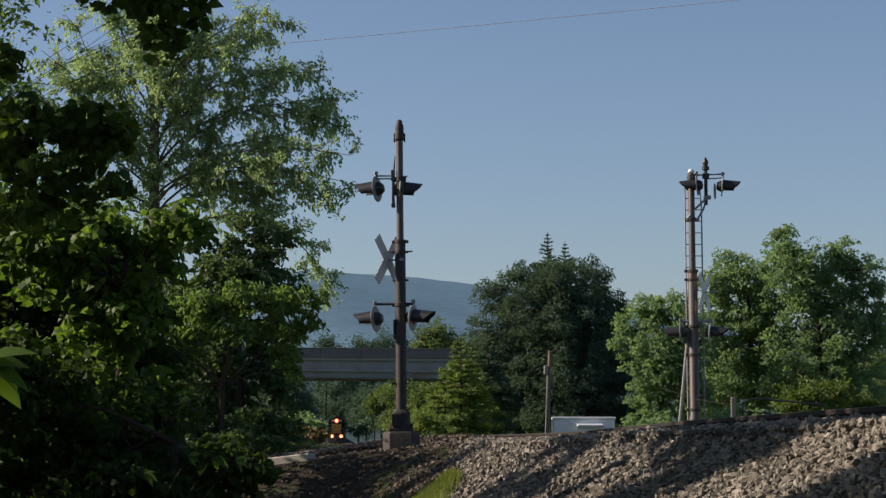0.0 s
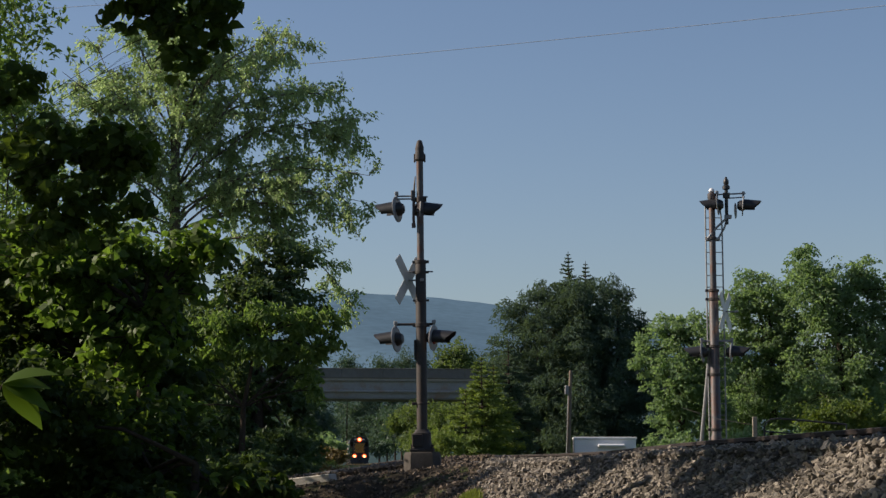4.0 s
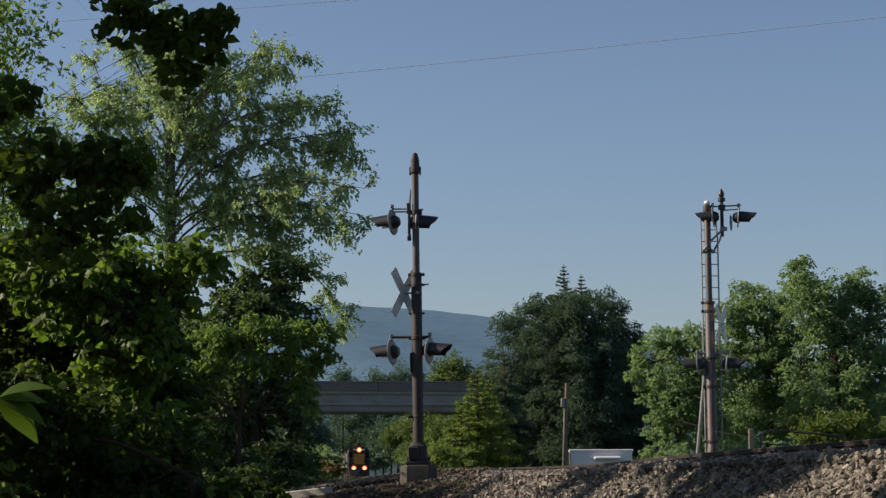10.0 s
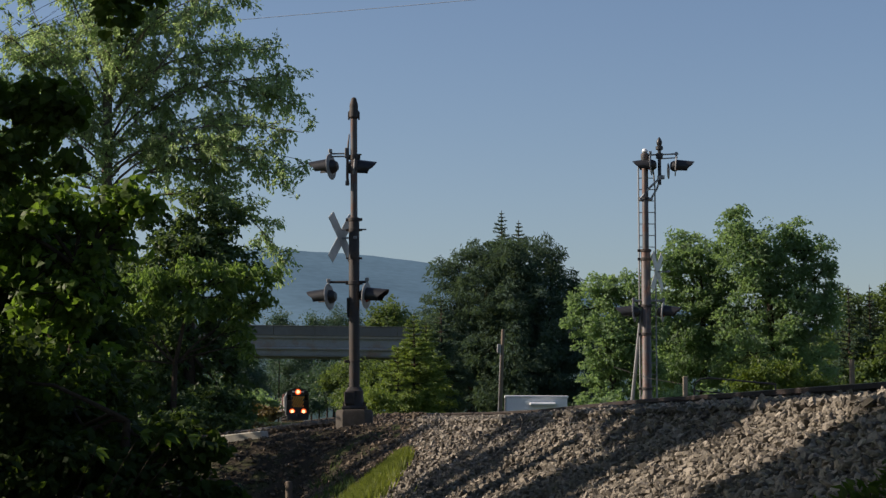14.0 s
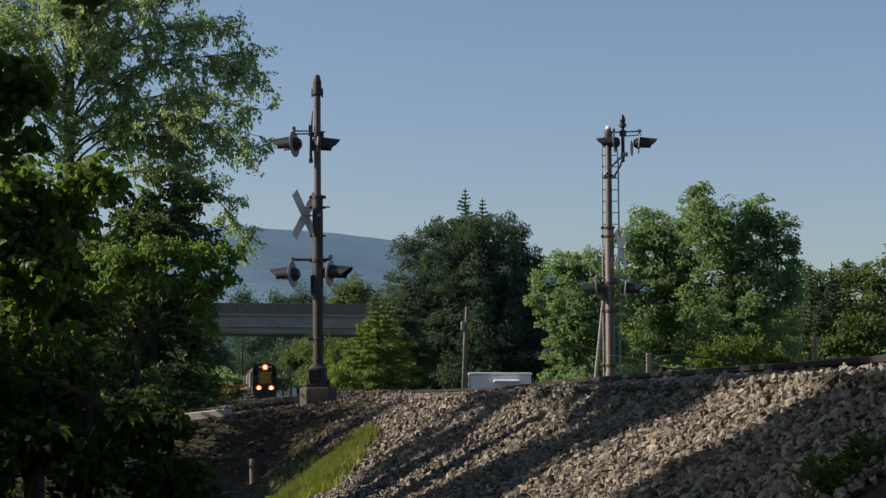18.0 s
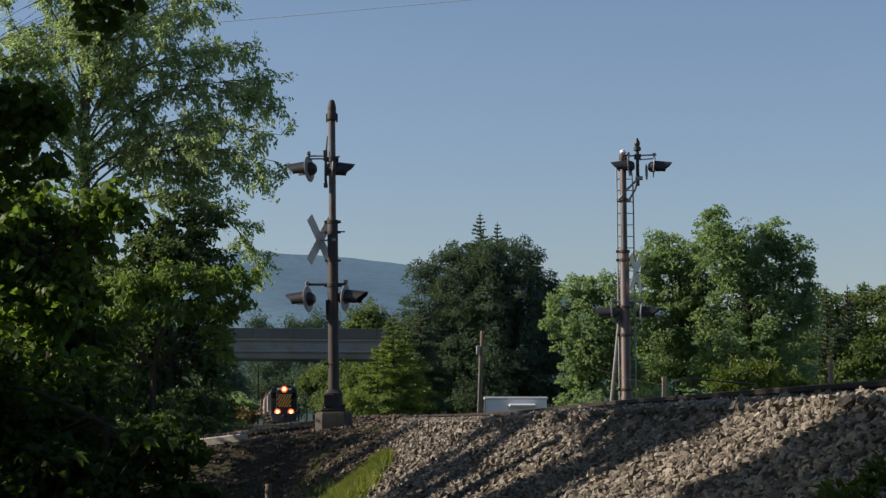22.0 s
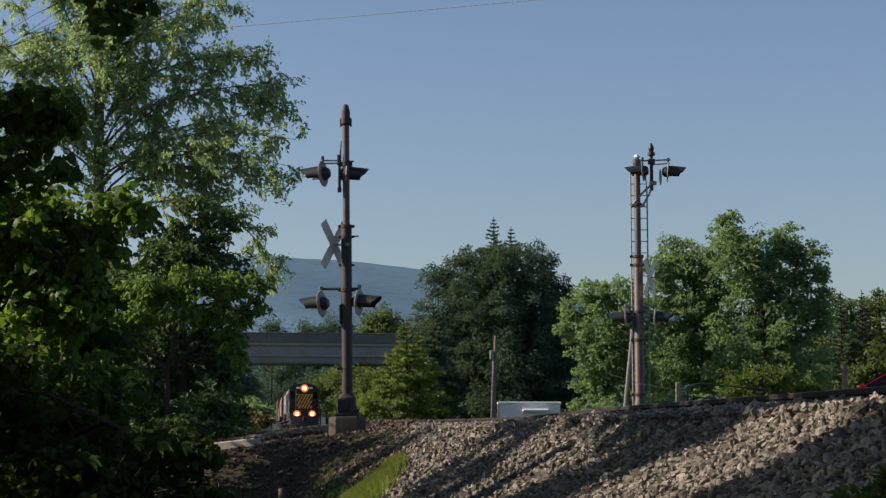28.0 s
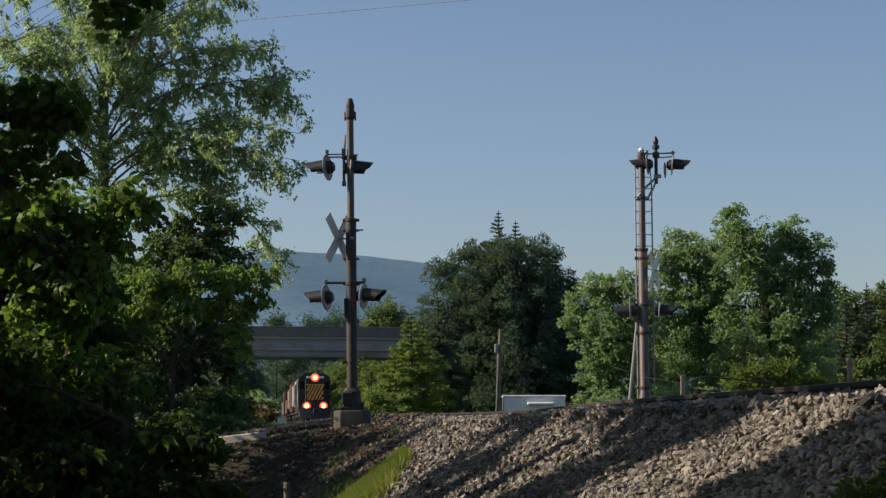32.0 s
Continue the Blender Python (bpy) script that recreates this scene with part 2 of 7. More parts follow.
# ---- building blocks ----
class Geo:
    """Gathers vertices and faces for one part."""
    def __init__(self):
        self.v, self.f = [], []

    def add(self, verts, faces, m=None):
        o = len(self.v)
        self.v += [tuple(m @ Vector(p)) if m else tuple(p) for p in verts]
        self.f += [tuple(i + o for i in f) for f in faces]
        return self

    def box(self, x0, x1, y0, y1, z0, z1, bev=0.0, m=None):
        if bev <= 0:
            vs = [(x, y, z) for x in (x0, x1) for y in (y0, y1) for z in (z0, z1)]
            return self.add(vs, [(0, 1, 3, 2), (4, 6, 7, 5), (0, 4, 5, 1), (2, 3, 7, 6), (0, 2, 6, 4), (1, 5, 7, 3)], m)
        pts = []
        for x, sx in ((x0, 1), (x1, -1)):
            for y, sy in ((y0, 1), (y1, -1)):
                for z, sz in ((z0, 1), (z1, -1)):
                    pts += [(x, y + sy * bev, z + sz * bev), (x + sx * bev, y, z + sz * bev), (x + sx * bev, y + sy * bev, z)]
        return self.hull(pts, m)

    def hull(self, pts, m=None):
        bm = bmesh.new()
        for p in pts:
            bm.verts.new(p)
        r = bmesh.ops.convex_hull(bm, input=bm.verts)
        bmesh.ops.dissolve_limit(bm, angle_limit=0.01, verts=bm.verts, edges=bm.edges)
        bm.verts.index_update()
        self.add([v.co[:] for v in bm.verts], [[v.index for v in f.verts] for f in bm.faces], m)
        bm.free()
        return self

    def tube(self, pts, radii, n=8, caps=True):
        pts = [Vector(p) for p in pts]
        if not hasattr(radii, "__len__"):
            radii = [radii] * len(pts)
        o, vs, fs = 0, [], []
        ref = Vector((0.31, 0.17, 0.93)).normalized()
        for i, p in enumerate(pts):
            d = (pts[min(i + 1, len(pts) - 1)] - pts[max(i - 1, 0)]).normalized()
            a = d.cross(ref)
            if a.length < 0.05:
                a = d.cross(Vector((1, 0, 0)))
            a.normalize()
            b = d.cross(a)
            for k in range(n):
                w = 2 * math.pi * k / n
                vs.append(p + radii[i] * (math.cos(w) * a + math.sin(w) * b))
        for i in range(len(pts) - 1):
            for k in range(n):
                fs.append((i * n + k, i * n + (k + 1) % n, (i + 1) * n + (k + 1) % n, (i + 1) * n + k))
        if caps:
            fs += [tuple(range(n))[::-1], tuple((len(pts) - 1) * n + k for k in range(n))]
        return self.add(vs, fs)

    def lathe(self, prof, n=16, m=None):
        """prof: (radius, height) pairs, turned round z."""
        vs, fs = [], []
        for r, z in prof:
            vs += [(r * math.cos(2 * math.pi * k / n), r * math.sin(2 * math.pi * k / n), z) for k in range(n)]
        for i in range(len(prof) - 1):
            for k in range(n):
                fs.append((i * n + k, i * n + (k + 1) % n, (i + 1) * n + (k + 1) % n, (i + 1) * n + k))
        fs += [tuple(range(n))[::-1], tuple((len(prof) - 1) * n + k for k in range(n))]
        return self.add(vs, fs, m)

    def loft(self, rings, closed=True, caps=True, m=None):
        n, vs, fs = len(rings[0]), [], []
        for r in rings:
            vs += list(r)
        for i in range(len(rings) - 1):
            for k in range(n if closed else n - 1):
                fs.append((i * n + k, i * n + (k + 1) % n, (i + 1) * n + (k + 1) % n, (i + 1) * n + k))
        if caps:
            fs += [tuple(range(n))[::-1], tuple((len(rings) - 1) * n + k for k in range(n))]
        return self.add(vs, fs, m)


def mesh_of(name, g, material, smooth=35):
    me = bpy.data.meshes.new(name)
    me.from_pydata(g.v, [], g.f)
    bm = bmesh.new()
    bm.from_mesh(me)
    bmesh.ops.recalc_face_normals(bm, faces=bm.faces)
    bm.to_mesh(me)
    bm.free()
    if smooth:
        me.shade_smooth()
        me.set_sharp_from_angle(angle=radians(smooth))
    me.materials.append(material)
    return me


def part(name, g, material, parent=None, label="", smooth=35, at=None):
    ob = new(name, mesh_of(name, g, material, smooth))
    if parent:
        ob.parent = parent
    if at is not None:
        ob.matrix_basis = at
    return tagged(ob, label)


def thing(name, at, label, category, group="", kind=""):
    ob = new(name)
    ob.empty_display_size = 0.2
    ob.matrix_basis = at
    return tagged(ob, label, category, group, kind)


def raw_mesh(name, verts, tris, material, smooth=False):
    """A mesh straight from arrays; every face has the same number of corners."""
    verts, tris = np.asarray(verts, np.float32), np.asarray(tris, np.int32)
    me = bpy.data.meshes.new(name)
    k = tris.shape[1]
    me.vertices.add(len(verts)); me.vertices.foreach_set("co", verts.ravel())
    me.loops.add(tris.size); me.loops.foreach_set("vertex_index", tris.ravel())
    me.polygons.add(len(tris)); me.polygons.foreach_set("loop_start", np.arange(0, tris.size, k, dtype=np.int32))
    me.update(calc_edges=True)
    me.validate()
    if smooth:
        me.shade_smooth()
    else:
        me.shade_flat()
    me.materials.append(material)
    return me


def smooth01(a, b, x):
    t = np.clip((np.asarray(x, float) - a) / (b - a), 0, 1)
    return t * t * (3 - 2 * t)

# ---- the lie of the land ----
TRACK_SLOPE = -0.1115
TRACK_TURN = math.atan(-TRACK_SLOPE)          # the line swings this far to the left of straight ahead
ROAD_SLOPE = -0.27


def track_x(y):
    return 3.43 + TRACK_SLOPE * (np.asarray(y, float) - 11.9) + np.interp(y, [60, 120, 180, 240, 325, 900], [0, 0.30, 0.42, 0.28, 0, 0])


def rail_z(y):
    """Height of the rail heads."""
    return np.interp(y, [-60, 12, 21, 28, 34, 46, 60, 120, 900], [1.90, 1.895, 1.89, 1.845, 1.85, 1.90, 1.92, 2.1, 2.1])


def road_y(x):
    """Middle of the road."""
    return 47.2 + ROAD_SLOPE * (np.asarray(x, float) + 3.6)


def road_z(x):
    return np.interp(x, [-90, -30, -14, -10, -7.5, -4.95, -3.4, -2.33, -1.2, 0, 2, 4, 6, 8, 20, 90],
                     [0.3, 0.35, 0.6, 0.87, 1.13, 1.43, 1.64, 1.78, 1.88, 1.90, 1.92, 1.80, 1.60, 1.45, 1.42, 1.42])


def track_d(x, y):
    return (np.asarray(x, float) - track_x(y)) * math.cos(TRACK_TURN)


def bumps(x, y, s, seed=0.0):
    return (np.sin(x * 1.7 / s + 1.3 * np.sin(y * 0.9 / s + seed)) * np.cos(y * 1.3 / s + 0.7 * np.sin(x * 1.1 / s)) +
            0.5 * np.sin(x * 3.9 / s + 2.0 + seed) * np.sin(y * 4.3 / s + 1.0)) / 1.5


def land(x, y):
    x, y = np.asarray(x, float), np.asarray(y, float)
    d = track_d(x, y)
    # open ground
    left = 0.0 + 1.7 * smooth01(44, 60, y) * smooth01(-40, -10, x)
    right = 1.45
    base = np.where(d < 0, left, left + (right - left) * smooth01(0, 3, d)) + 0.3 * smooth01(80, 300, y)
    base = base + 0.07 * bumps(x, y, 2.0) + 0.25 * bumps(x, y, 16.0, 2.0) * smooth01(60, 140, y)
    # railway bank: flat top, then a slope of loose stone
    top = rail_z(y) - 0.165 + 0.14 * smooth01(39.5, 42.3, y) * (1 - smooth01(50.5, 54, y))
    out = np.maximum(np.abs(d) - 1.35, 0)
    bank = np.minimum(top, top + 0.02 - out / 1.75)
    # fill under the road
    e = np.abs(y - road_y(x)) / math.sqrt(1 + ROAD_SLOPE ** 2)
    base = np.where((e < 4.0) & (np.abs(x) < 70), np.minimum(base, road_z(x) - 0.08), base)
    side = np.where(y < road_y(x), 6.5, 4.6)
    reach = 3.0 + 11.0 * smooth01(-3.4, -0.4, x)
    drop = np.maximum(e - side, 0)
    fill = road_z(x) - 0.06 - 0.10 * smooth01(3.2, 6.5, e) - 1.45 * np.minimum(drop / reach, 3.0)
    fill = np.where(np.abs(x) < 70, fill, -5)
    z = np.maximum(np.maximum(base, fill), np.where((d > -5.5) & (d < 5.5), bank, -5))
    return z


def ground_sheet():
    xs = np.concatenate([-np.geomspace(9, 2400, 60)[::-1], np.arange(-8.9, 9, 0.16), np.geomspace(9, 2400, 60)])
    ys = np.concatenate([-np.geomspace(6, 300, 14)[::-1], np.arange(-5.5, 10, 0.5), np.arange(10, 44, 0.18), np.arange(44, 62, 0.5), np.geomspace(62, 3200, 70)])
    gx, gy = np.meshgrid(xs, ys)
    gz = land(gx, gy)
    rough = (np.abs(gx) < 9) & (gy > 8) & (gy < 45)
    rng = np.random.default_rng(4)
    gz = gz + rough * rng.normal(0, 0.018, gz.shape) - 0.02
    v = np.stack([gx, gy, gz], -1).reshape(-1, 3)
    nx, ny = len(xs), len(ys)
    i = (np.arange(ny - 1)[:, None] * nx + np.arange(nx - 1)[None]).ravel()
    q = np.stack([i, i + 1, i + nx + 1, i + nx], 1)
    me = raw_mesh("ground", v, q, M_SOIL, True)
    me.materials.append(M_FIELD); me.materials.append(M_BALLAST_BED); me.materials.append(M_GRAVEL)
    c = v[q].mean(1)
    d = track_d(c[:, 0], c[:, 1])
    idx = np.zeros(len(q), np.int32)
    idx[(c[:, 1] > 50) | (np.abs(c[:, 0]) > 9)] = 1
    e = np.abs(c[:, 1] - road_y(c[:, 0]))
    idx[(e < 5.7) & (np.abs(c[:, 0]) < 40)] = 3
    bank_top = rail_z(c[:, 1]) - 0.06 - np.maximum(np.abs(d) - 1.35, 0) / 1.75
    idx[(np.abs(d) < 5.0) & (c[:, 2] < bank_top + 0.03)] = 2
    me.polygons.foreach_set("material_index", idx)
    return tagged(new("ground", me), "bare earth and rough grass around a railway bank", "ground", kind="structure")


ground_sheet()


# ---- railway ----
def railway():
    track = thing("railway_track", pose(0, 0, 0), "rusty single railway track on grey stone ballast", "railway track", kind="structure")
    prof = [(-0.07, -0.17), (0.07, -0.17), (0.07, -0.158), (0.012, -0.135), (0.010, -0.045), (0.036, -0.036), (0.036, -0.004), (0.030, 0.0),
            (-0.030, 0.0), (-0.036, -0.004), (-0.036, -0.036), (-0.010, -0.045), (-0.012, -0.135), (-0.07, -0.158)]
    ys = np.concatenate([np.arange(-20, 60, 2.0), np.geomspace(60, 700, 30)])
    c, s = math.cos(TRACK_TURN), math.sin(TRACK_TURN)
    for side in (-0.7525, 0.7525):
        g, h = Geo(), Geo()
        rings, tops = [], []
        for y in ys:
            x, z = float(track_x(y)), float(rail_z(y))
            rings.append([(x + (side + a) * c, y + (side + a) * s, z + b) for a, b in prof])
            tops.append([(x + (side + a) * c, y + (side + a) * s, z + b) for a, b in ((-0.029, 0.0005), (0.029, 0.0005), (0.029, 0.003), (-0.029, 0.003))])
        g.loft(rings)
        h.loft(tops)
        rail = part("rail", g, M_RAIL, track, "rusty brown steel rail", 30)
        part("running_surface", h, M_RAILTOP, rail, "worn bright rail head", 0)
        for k in range(6):
            y = 13.4 + 11.9 * k + (3.1 if side > 0 else 0)
            j = Geo()
            for sgn in (-1, 1):
                j.box(sgn * 0.012, sgn * 0.034, -0.45, 0.45, -0.13, -0.045, 0.004)
                for b in (-0.36, -0.22, -0.08, 0.08, 0.22, 0.36):
                    j.tube([(sgn * 0.03, b, -0.09), (sgn * 0.062, b, -0.09)], 0.016, 6)
            x, z = float(track_x(y)), float(rail_z(y))
            part("joint_bar", j, M_RAIL, rail, at=pose(x + side * c, y + side * s, z, 0, 0, math.degrees(TRACK_TURN)))
    tie = Geo().box(-1.3, 1.3, -0.115, 0.115, -0.36, -0.171, 0.012)
    me = mesh_of("tie", tie, M_TIE, 0)
    for k in range(130):
        y = 2 + 0.53 * k
        if abs(y - float(road_y(track_x(y)))) < 3.8:
            continue
        t = new("tie", me)
        t.parent = track
        t.matrix_basis = pose(float(track_x(y)), y, float(rail_z(y)), 0, 0, math.degrees(TRACK_TURN) + random.uniform(-0.6, 0.6))
    # crossing surface between and beside the rails
    y0 = float(road_y(track_x(46.3)))
    for a0, a1, nm in ((-1.70, -0.86, "gauge_panel"), (-0.64, 0.64, "gauge_panel"), (0.86, 1.75, "gauge_panel")):
        for k in range(4):
            b0, b1 = -4.2 + 2.1 * k + 0.01, -4.2 + 2.1 * (k + 1) - 0.01
            o0, o1 = (0.45, 0.0) if a0 < -1 else (0.0, 0.45) if a1 > 1 else (0.0, 0.0)
            e0 = 0.9 if k == 0 else 0.0
            g = Geo().hull([(a0 + o0 * h, b0 + e0 * h, -0.17 if not h else -0.012) for h in (0, 1)] + [(a1 - o1 * h, b0 + e0 * h, -0.17 if not h else -0.012) for h in (0, 1)] +
                           [(a0 + o0 * h, b1, -0.17 if not h else -0.012) for h in (0, 1)] + [(a1 - o1 * h, b1, -0.17 if not h else -0.012) for h in (0, 1)])
            yy = y0
            part(nm, g, M_ASPHALT, track, "dark crossing panel", 0, pose(float(track_x(yy)), yy, float(rail_z(yy)), 0, 0, math.degrees(TRACK_TURN)))
    return track


railway()


def road():
    g = Geo()
    xs = list(np.arange(-70, 70.1, 1.0))
    rings = []
    n = Vector((-ROAD_SLOPE, 1, 0)).normalized()
    for x in xs:
        y, z = float(road_y(x)), float(road_z(x))
        a = 3.3 + 0.15 * math.sin(x * 1.3)
        rings.append([(x - n.x * w, y - n.y * w, z + h) for w, h in ((a + 0.3, -0.10), (a, -0.012), (0, 0.02), (-a, -0.012), (-a - 0.3, -0.10))])
    left = [r for r, x in zip(rings, xs) if x <= -2.0]
    right = [r for r, x in zip(rings, xs) if x >= 2.0]
    for rr in (left, right):
        g.loft(rr, closed=False, caps=False)
    return tagged(part("road", g, M_ASPHALT, None, "", 30), "worn grey asphalt road climbing to a crossing", "road", kind="structure")


road()

# ---- crossing signals ----
def flasher(parent, at, toward, arm_from, red=False):
    """One flashing light: round background disc, lamp housing, long hood, lens, and the arm that holds it. toward: where it faces, in the plan."""
    q = Vector((toward[0], toward[1], -0.07)).to_track_quat("Z", "Y").to_matrix().to_4x4()
    m = Matrix.Translation(at) @ q
    disc = part("background_disc", Geo().lathe([(0.05, -0.03), (0.262, -0.03), (0.278, -0.018), (0.278, -0.005), (0.262, 0.0), (0.14, 0.004)], 24, m), M_DISC, parent, "grey-black round background disc")
    part("lamp_housing", Geo().lathe([(0.03, -0.17), (0.09, -0.16), (0.135, -0.10), (0.15, -0.03)], 16, m), M_BLACK, disc, "black lamp housing")
    part("lens", Geo().lathe([(0.145, 0.0), (0.13, 0.03), (0.08, 0.05), (0.02, 0.056)], 16, m), M_REDLENS, disc, "dark red lens, unlit")
    # hood: open below, longer at the top
    g, n = Geo(), 14
    rings = []
    for r in (0.178, 0.170):
        for step in range(5):
            ring = []
            for k in range(n + 1):
                a = math.pi * (-0.18 + 1.36 * k / n)
                full = 0.30 + 0.17 * max(0.0, math.sin(a)) ** 0.6
                ring.append((r * math.cos(a) * (1 + 0.06 * step / 4), r * math.sin(a) * (1 - 0.12 * step / 4), full * step / 4))
            rings.append(ring)
    # local y of the disc points up
    outer, inner = rings[:5], rings[5:]
    g.loft(outer + inner[::-1], closed=False, caps=False, m=m)
    part("hood", g, M_BLACK, disc, "long black hood", 50)
    a, b = Vector(arm_from), Vector(at) + Vector((0, 0, 0.33))
    arm = Geo()
    arm.tube([a, (a.x * 0.3 + b.x * 0.7, b.y, a.z), (b.x, b.y, b.z + 0.0)], 0.021, 8)
    arm.tube([b, Vector(at) + Vector((0, 0, 0.22))], 0.028, 8)
    arm.box(b.x - 0.04, b.x + 0.04, b.y - 0.04, b.y + 0.04, b.z - 0.03, b.z + 0.05, 0.01)
    part("arm", arm, M_GALV, disc, "grey pipe arm")
    return disc


def crossbuck(parent, at, toward, name="crossbuck"):
    """Two crossed boards that face along the road, seen from the edge and back."""
    q = Vector((toward[0], toward[1], 0)).to_track_quat("Z", "Y").to_matrix().to_4x4()
    first = None
    for k, ang in enumerate((50, -50)):
        m = Matrix.Translation(at) @ q @ pose(0, 0, 0.012 * k, 0, 0, ang)
        b = part("crossbuck_board", Geo().box(-0.61, 0.61, -0.115, 0.115, 0, 0.008, 0.002, m), M_SIGN, parent, "white crossing board", 0)
        part("board_back", Geo().box(-0.605, 0.605, -0.11, 0.11, -0.006, -0.001, 0, m), M_SIGNBACK, b, "bare metal back", 0)
        first = first or b
    br = Geo()
    br.tube([Vector(at), Vector(at) + Vector((0.36, 0, 0.0))], 0.02, 8)
    br.box(at[0] + 0.25, at[0] + 0.33, -0.14, 0.14, at[2] - 0.03, at[2] + 0.03, 0.01)
    part("bracket", br, M_GALV, first)


def signal_one():
    s = thing("crossing_signal", pose(-2.605, 41.0, 1.67, 0, -0.66, 0), "tall rusty crossing signal mast with four hooded lights and crossed boards", "railway signal", "crossing signals")
    f = Geo()
    ring = lambda r, z: [(r * sx, r * sy * 0.8, z) for sx, sy in ((-1, -.55), (-.6, -1), (.6, -1), (1, -.55), (1, .55), (.6, 1), (-.6, 1), (-1, .55))]
    f.loft([ring(0.39, -0.5), ring(0.38, 0.20), ring(0.355, 0.26), ring(0.30, 0.27)])
    part("foundation", f, M_CONC, s, "stained concrete foundation block", 30)
    b = Geo()
    b.box(-0.25, 0.25, -0.25, 0.25, 0.27, 0.33, 0.01)
    rs = lambda r, z: [(r * math.copysign(abs(math.cos(a)) ** 0.5, math.cos(a)), r * math.copysign(abs(math.sin(a)) ** 0.5, math.sin(a)), z) for a in [2 * math.pi * k / 16 for k in range(16)]]
    b.loft([rs(0.235, 0.33), rs(0.20, 0.40), rs(0.185, 0.55), rs(0.19, 0.66), rs(0.15, 0.70), rs(0.135, 0.74)])
    part("base_casting", b, M_MAST, s, "cast iron pinnacle base")
    d = Geo().box(-0.20, 0.02, -0.245, -0.16, 0.38, 0.64, 0.012)
    part("base_door", d, M_MAST, s)
    for sx in (-1, 1):
        for sy in (-1, 1):
            part("anchor_bolt", Geo().tube([(sx * 0.21, sy * 0.21, 0.26), (sx * 0.21, sy * 0.21, 0.42)], 0.02, 8), M_RAIL, s)
    part("lower_pole", Geo().lathe([(0.112, 0.7), (0.112, 4.26), (0.10, 4.30)], 18), M_MAST, s, "rusty brown steel pole")
    part("upper_pole", Geo().lathe([(0.074, 4.2), (0.072, 6.64)], 16), M_ALU, s, "grey painted pole")
    c = Geo().lathe([(0.075, 6.42), (0.105, 6.46), (0.105, 6.58), (0.088, 6.63), (0.092, 6.69), (0.085, 6.75), (0.068, 6.80), (0.062, 6.84), (0.045, 6.87), (0.015, 6.885)], 16)
    c.box(-0.125, -0.09, -0.03, 0.03, 6.40, 6.58, 0.008)
    c.box(0.09, 0.125, -0.03, 0.03, 6.40, 6.58, 0.008)
    part("finial", c, M_MAST, s, "dark cast pole cap")
    for z, r, w in ((4.27, 0.125, 0.06), (4.05, 0.12, 0.05), (3.45, 0.12, 0.04), (2.93, 0.13, 0.07), (5.60, 0.085, 0.10), (5.35, 0.085, 0.05), (1.28, 0.12, 0.03)):
        g = Geo().lathe([(r - 0.01, z - w / 2 - 0.01), (r, z - w / 2), (r, z + w / 2), (r - 0.01, z + w / 2 + 0.01)], 16)
        g.box(-r - 0.05, -r + 0.01, -0.03, 0.03, z - w / 2, z + w / 2, 0.005)
        g.box(r - 0.01, r + 0.05, -0.03, 0.03, z - w / 2, z + w / 2, 0.005)
        part("clamp", g, M_MAST, s)
    g = Geo().tube([(-0.28, 0.0, 4.06), (0.26, 0.0, 4.06)], 0.017, 8)
    part("step_bar", g, M_GALV, s)
    g = Geo().tube([(-0.20, -0.02, 1.28), (-0.10, -0.02, 1.28)], 0.025, 8)
    g.box(-0.21, -0.11, -0.07, 0.07, 1.25, 1.31, 0.01)
    part("step", g, M_MAST, s)
    g = Geo().box(-0.155, -0.105, -0.05, 0.05, 2.28, 2.62, 0.012)
    g.box(-0.15, -0.11, -0.04, 0.04, 2.2, 2.28, 0.01)
    part("cable_box", g, M_BLACK, s)
    # conduit and junction plate beside the upper arms
    g = Geo().tube([(-0.10, 0, 6.10), (-0.135, 0.0, 5.7), (-0.14, 0, 5.15), (-0.12, 0, 5.02)], [0.012, 0.03, 0.032, 0.03], 8)
    g.box(-0.19, -0.10, -0.05, 0.05, 5.58, 5.80, 0.01)
    g.box(-0.18, -0.10, -0.05, 0.05, 5.00, 5.10, 0.01)
    part("conduit", g, M_ALU, s, "grey conduit with junction box")
    g = Geo().tube([(-0.19, 0, 5.68), (-0.50, 0, 5.68)], 0.018, 8)
    part("upper_crossarm", g, M_GALV, s)
    part("upper_crossarm", Geo().tube([(-0.19, 0, 5.62), (-0.50, 0, 5.62)], 0.018, 8), M_GALV, s)
    part("upper_crossarm", Geo().tube([(0.05, 0, 5.66), (0.16, 0.02, 5.66)], 0.018, 8), M_GALV, s)
    g = Geo().tube([(-0.54, 0, 2.95), (0.25, 0, 2.95)], 0.027, 8)
    part("lower_crossarm", g, M_MAST, s)
    flasher(s, (-0.50, 0.0, 5.40), (-0.955, 0.30), (-0.46, 0, 5.68))
    flasher(s, (0.0, 0.14, 5.40), (0.97, 0.10), (0.05, 0.02, 5.68))
    flasher(s, (-0.54, 0.0, 2.64), (-0.955, 0.30), (-0.48, 0, 2.95))
    flasher(s, (0.27, 0.0, 2.66), (0.95, -0.28), (0.20, 0, 2.95))
    crossbuck(s, (-0.26, -0.02, 3.88), (-0.86, 0.51))


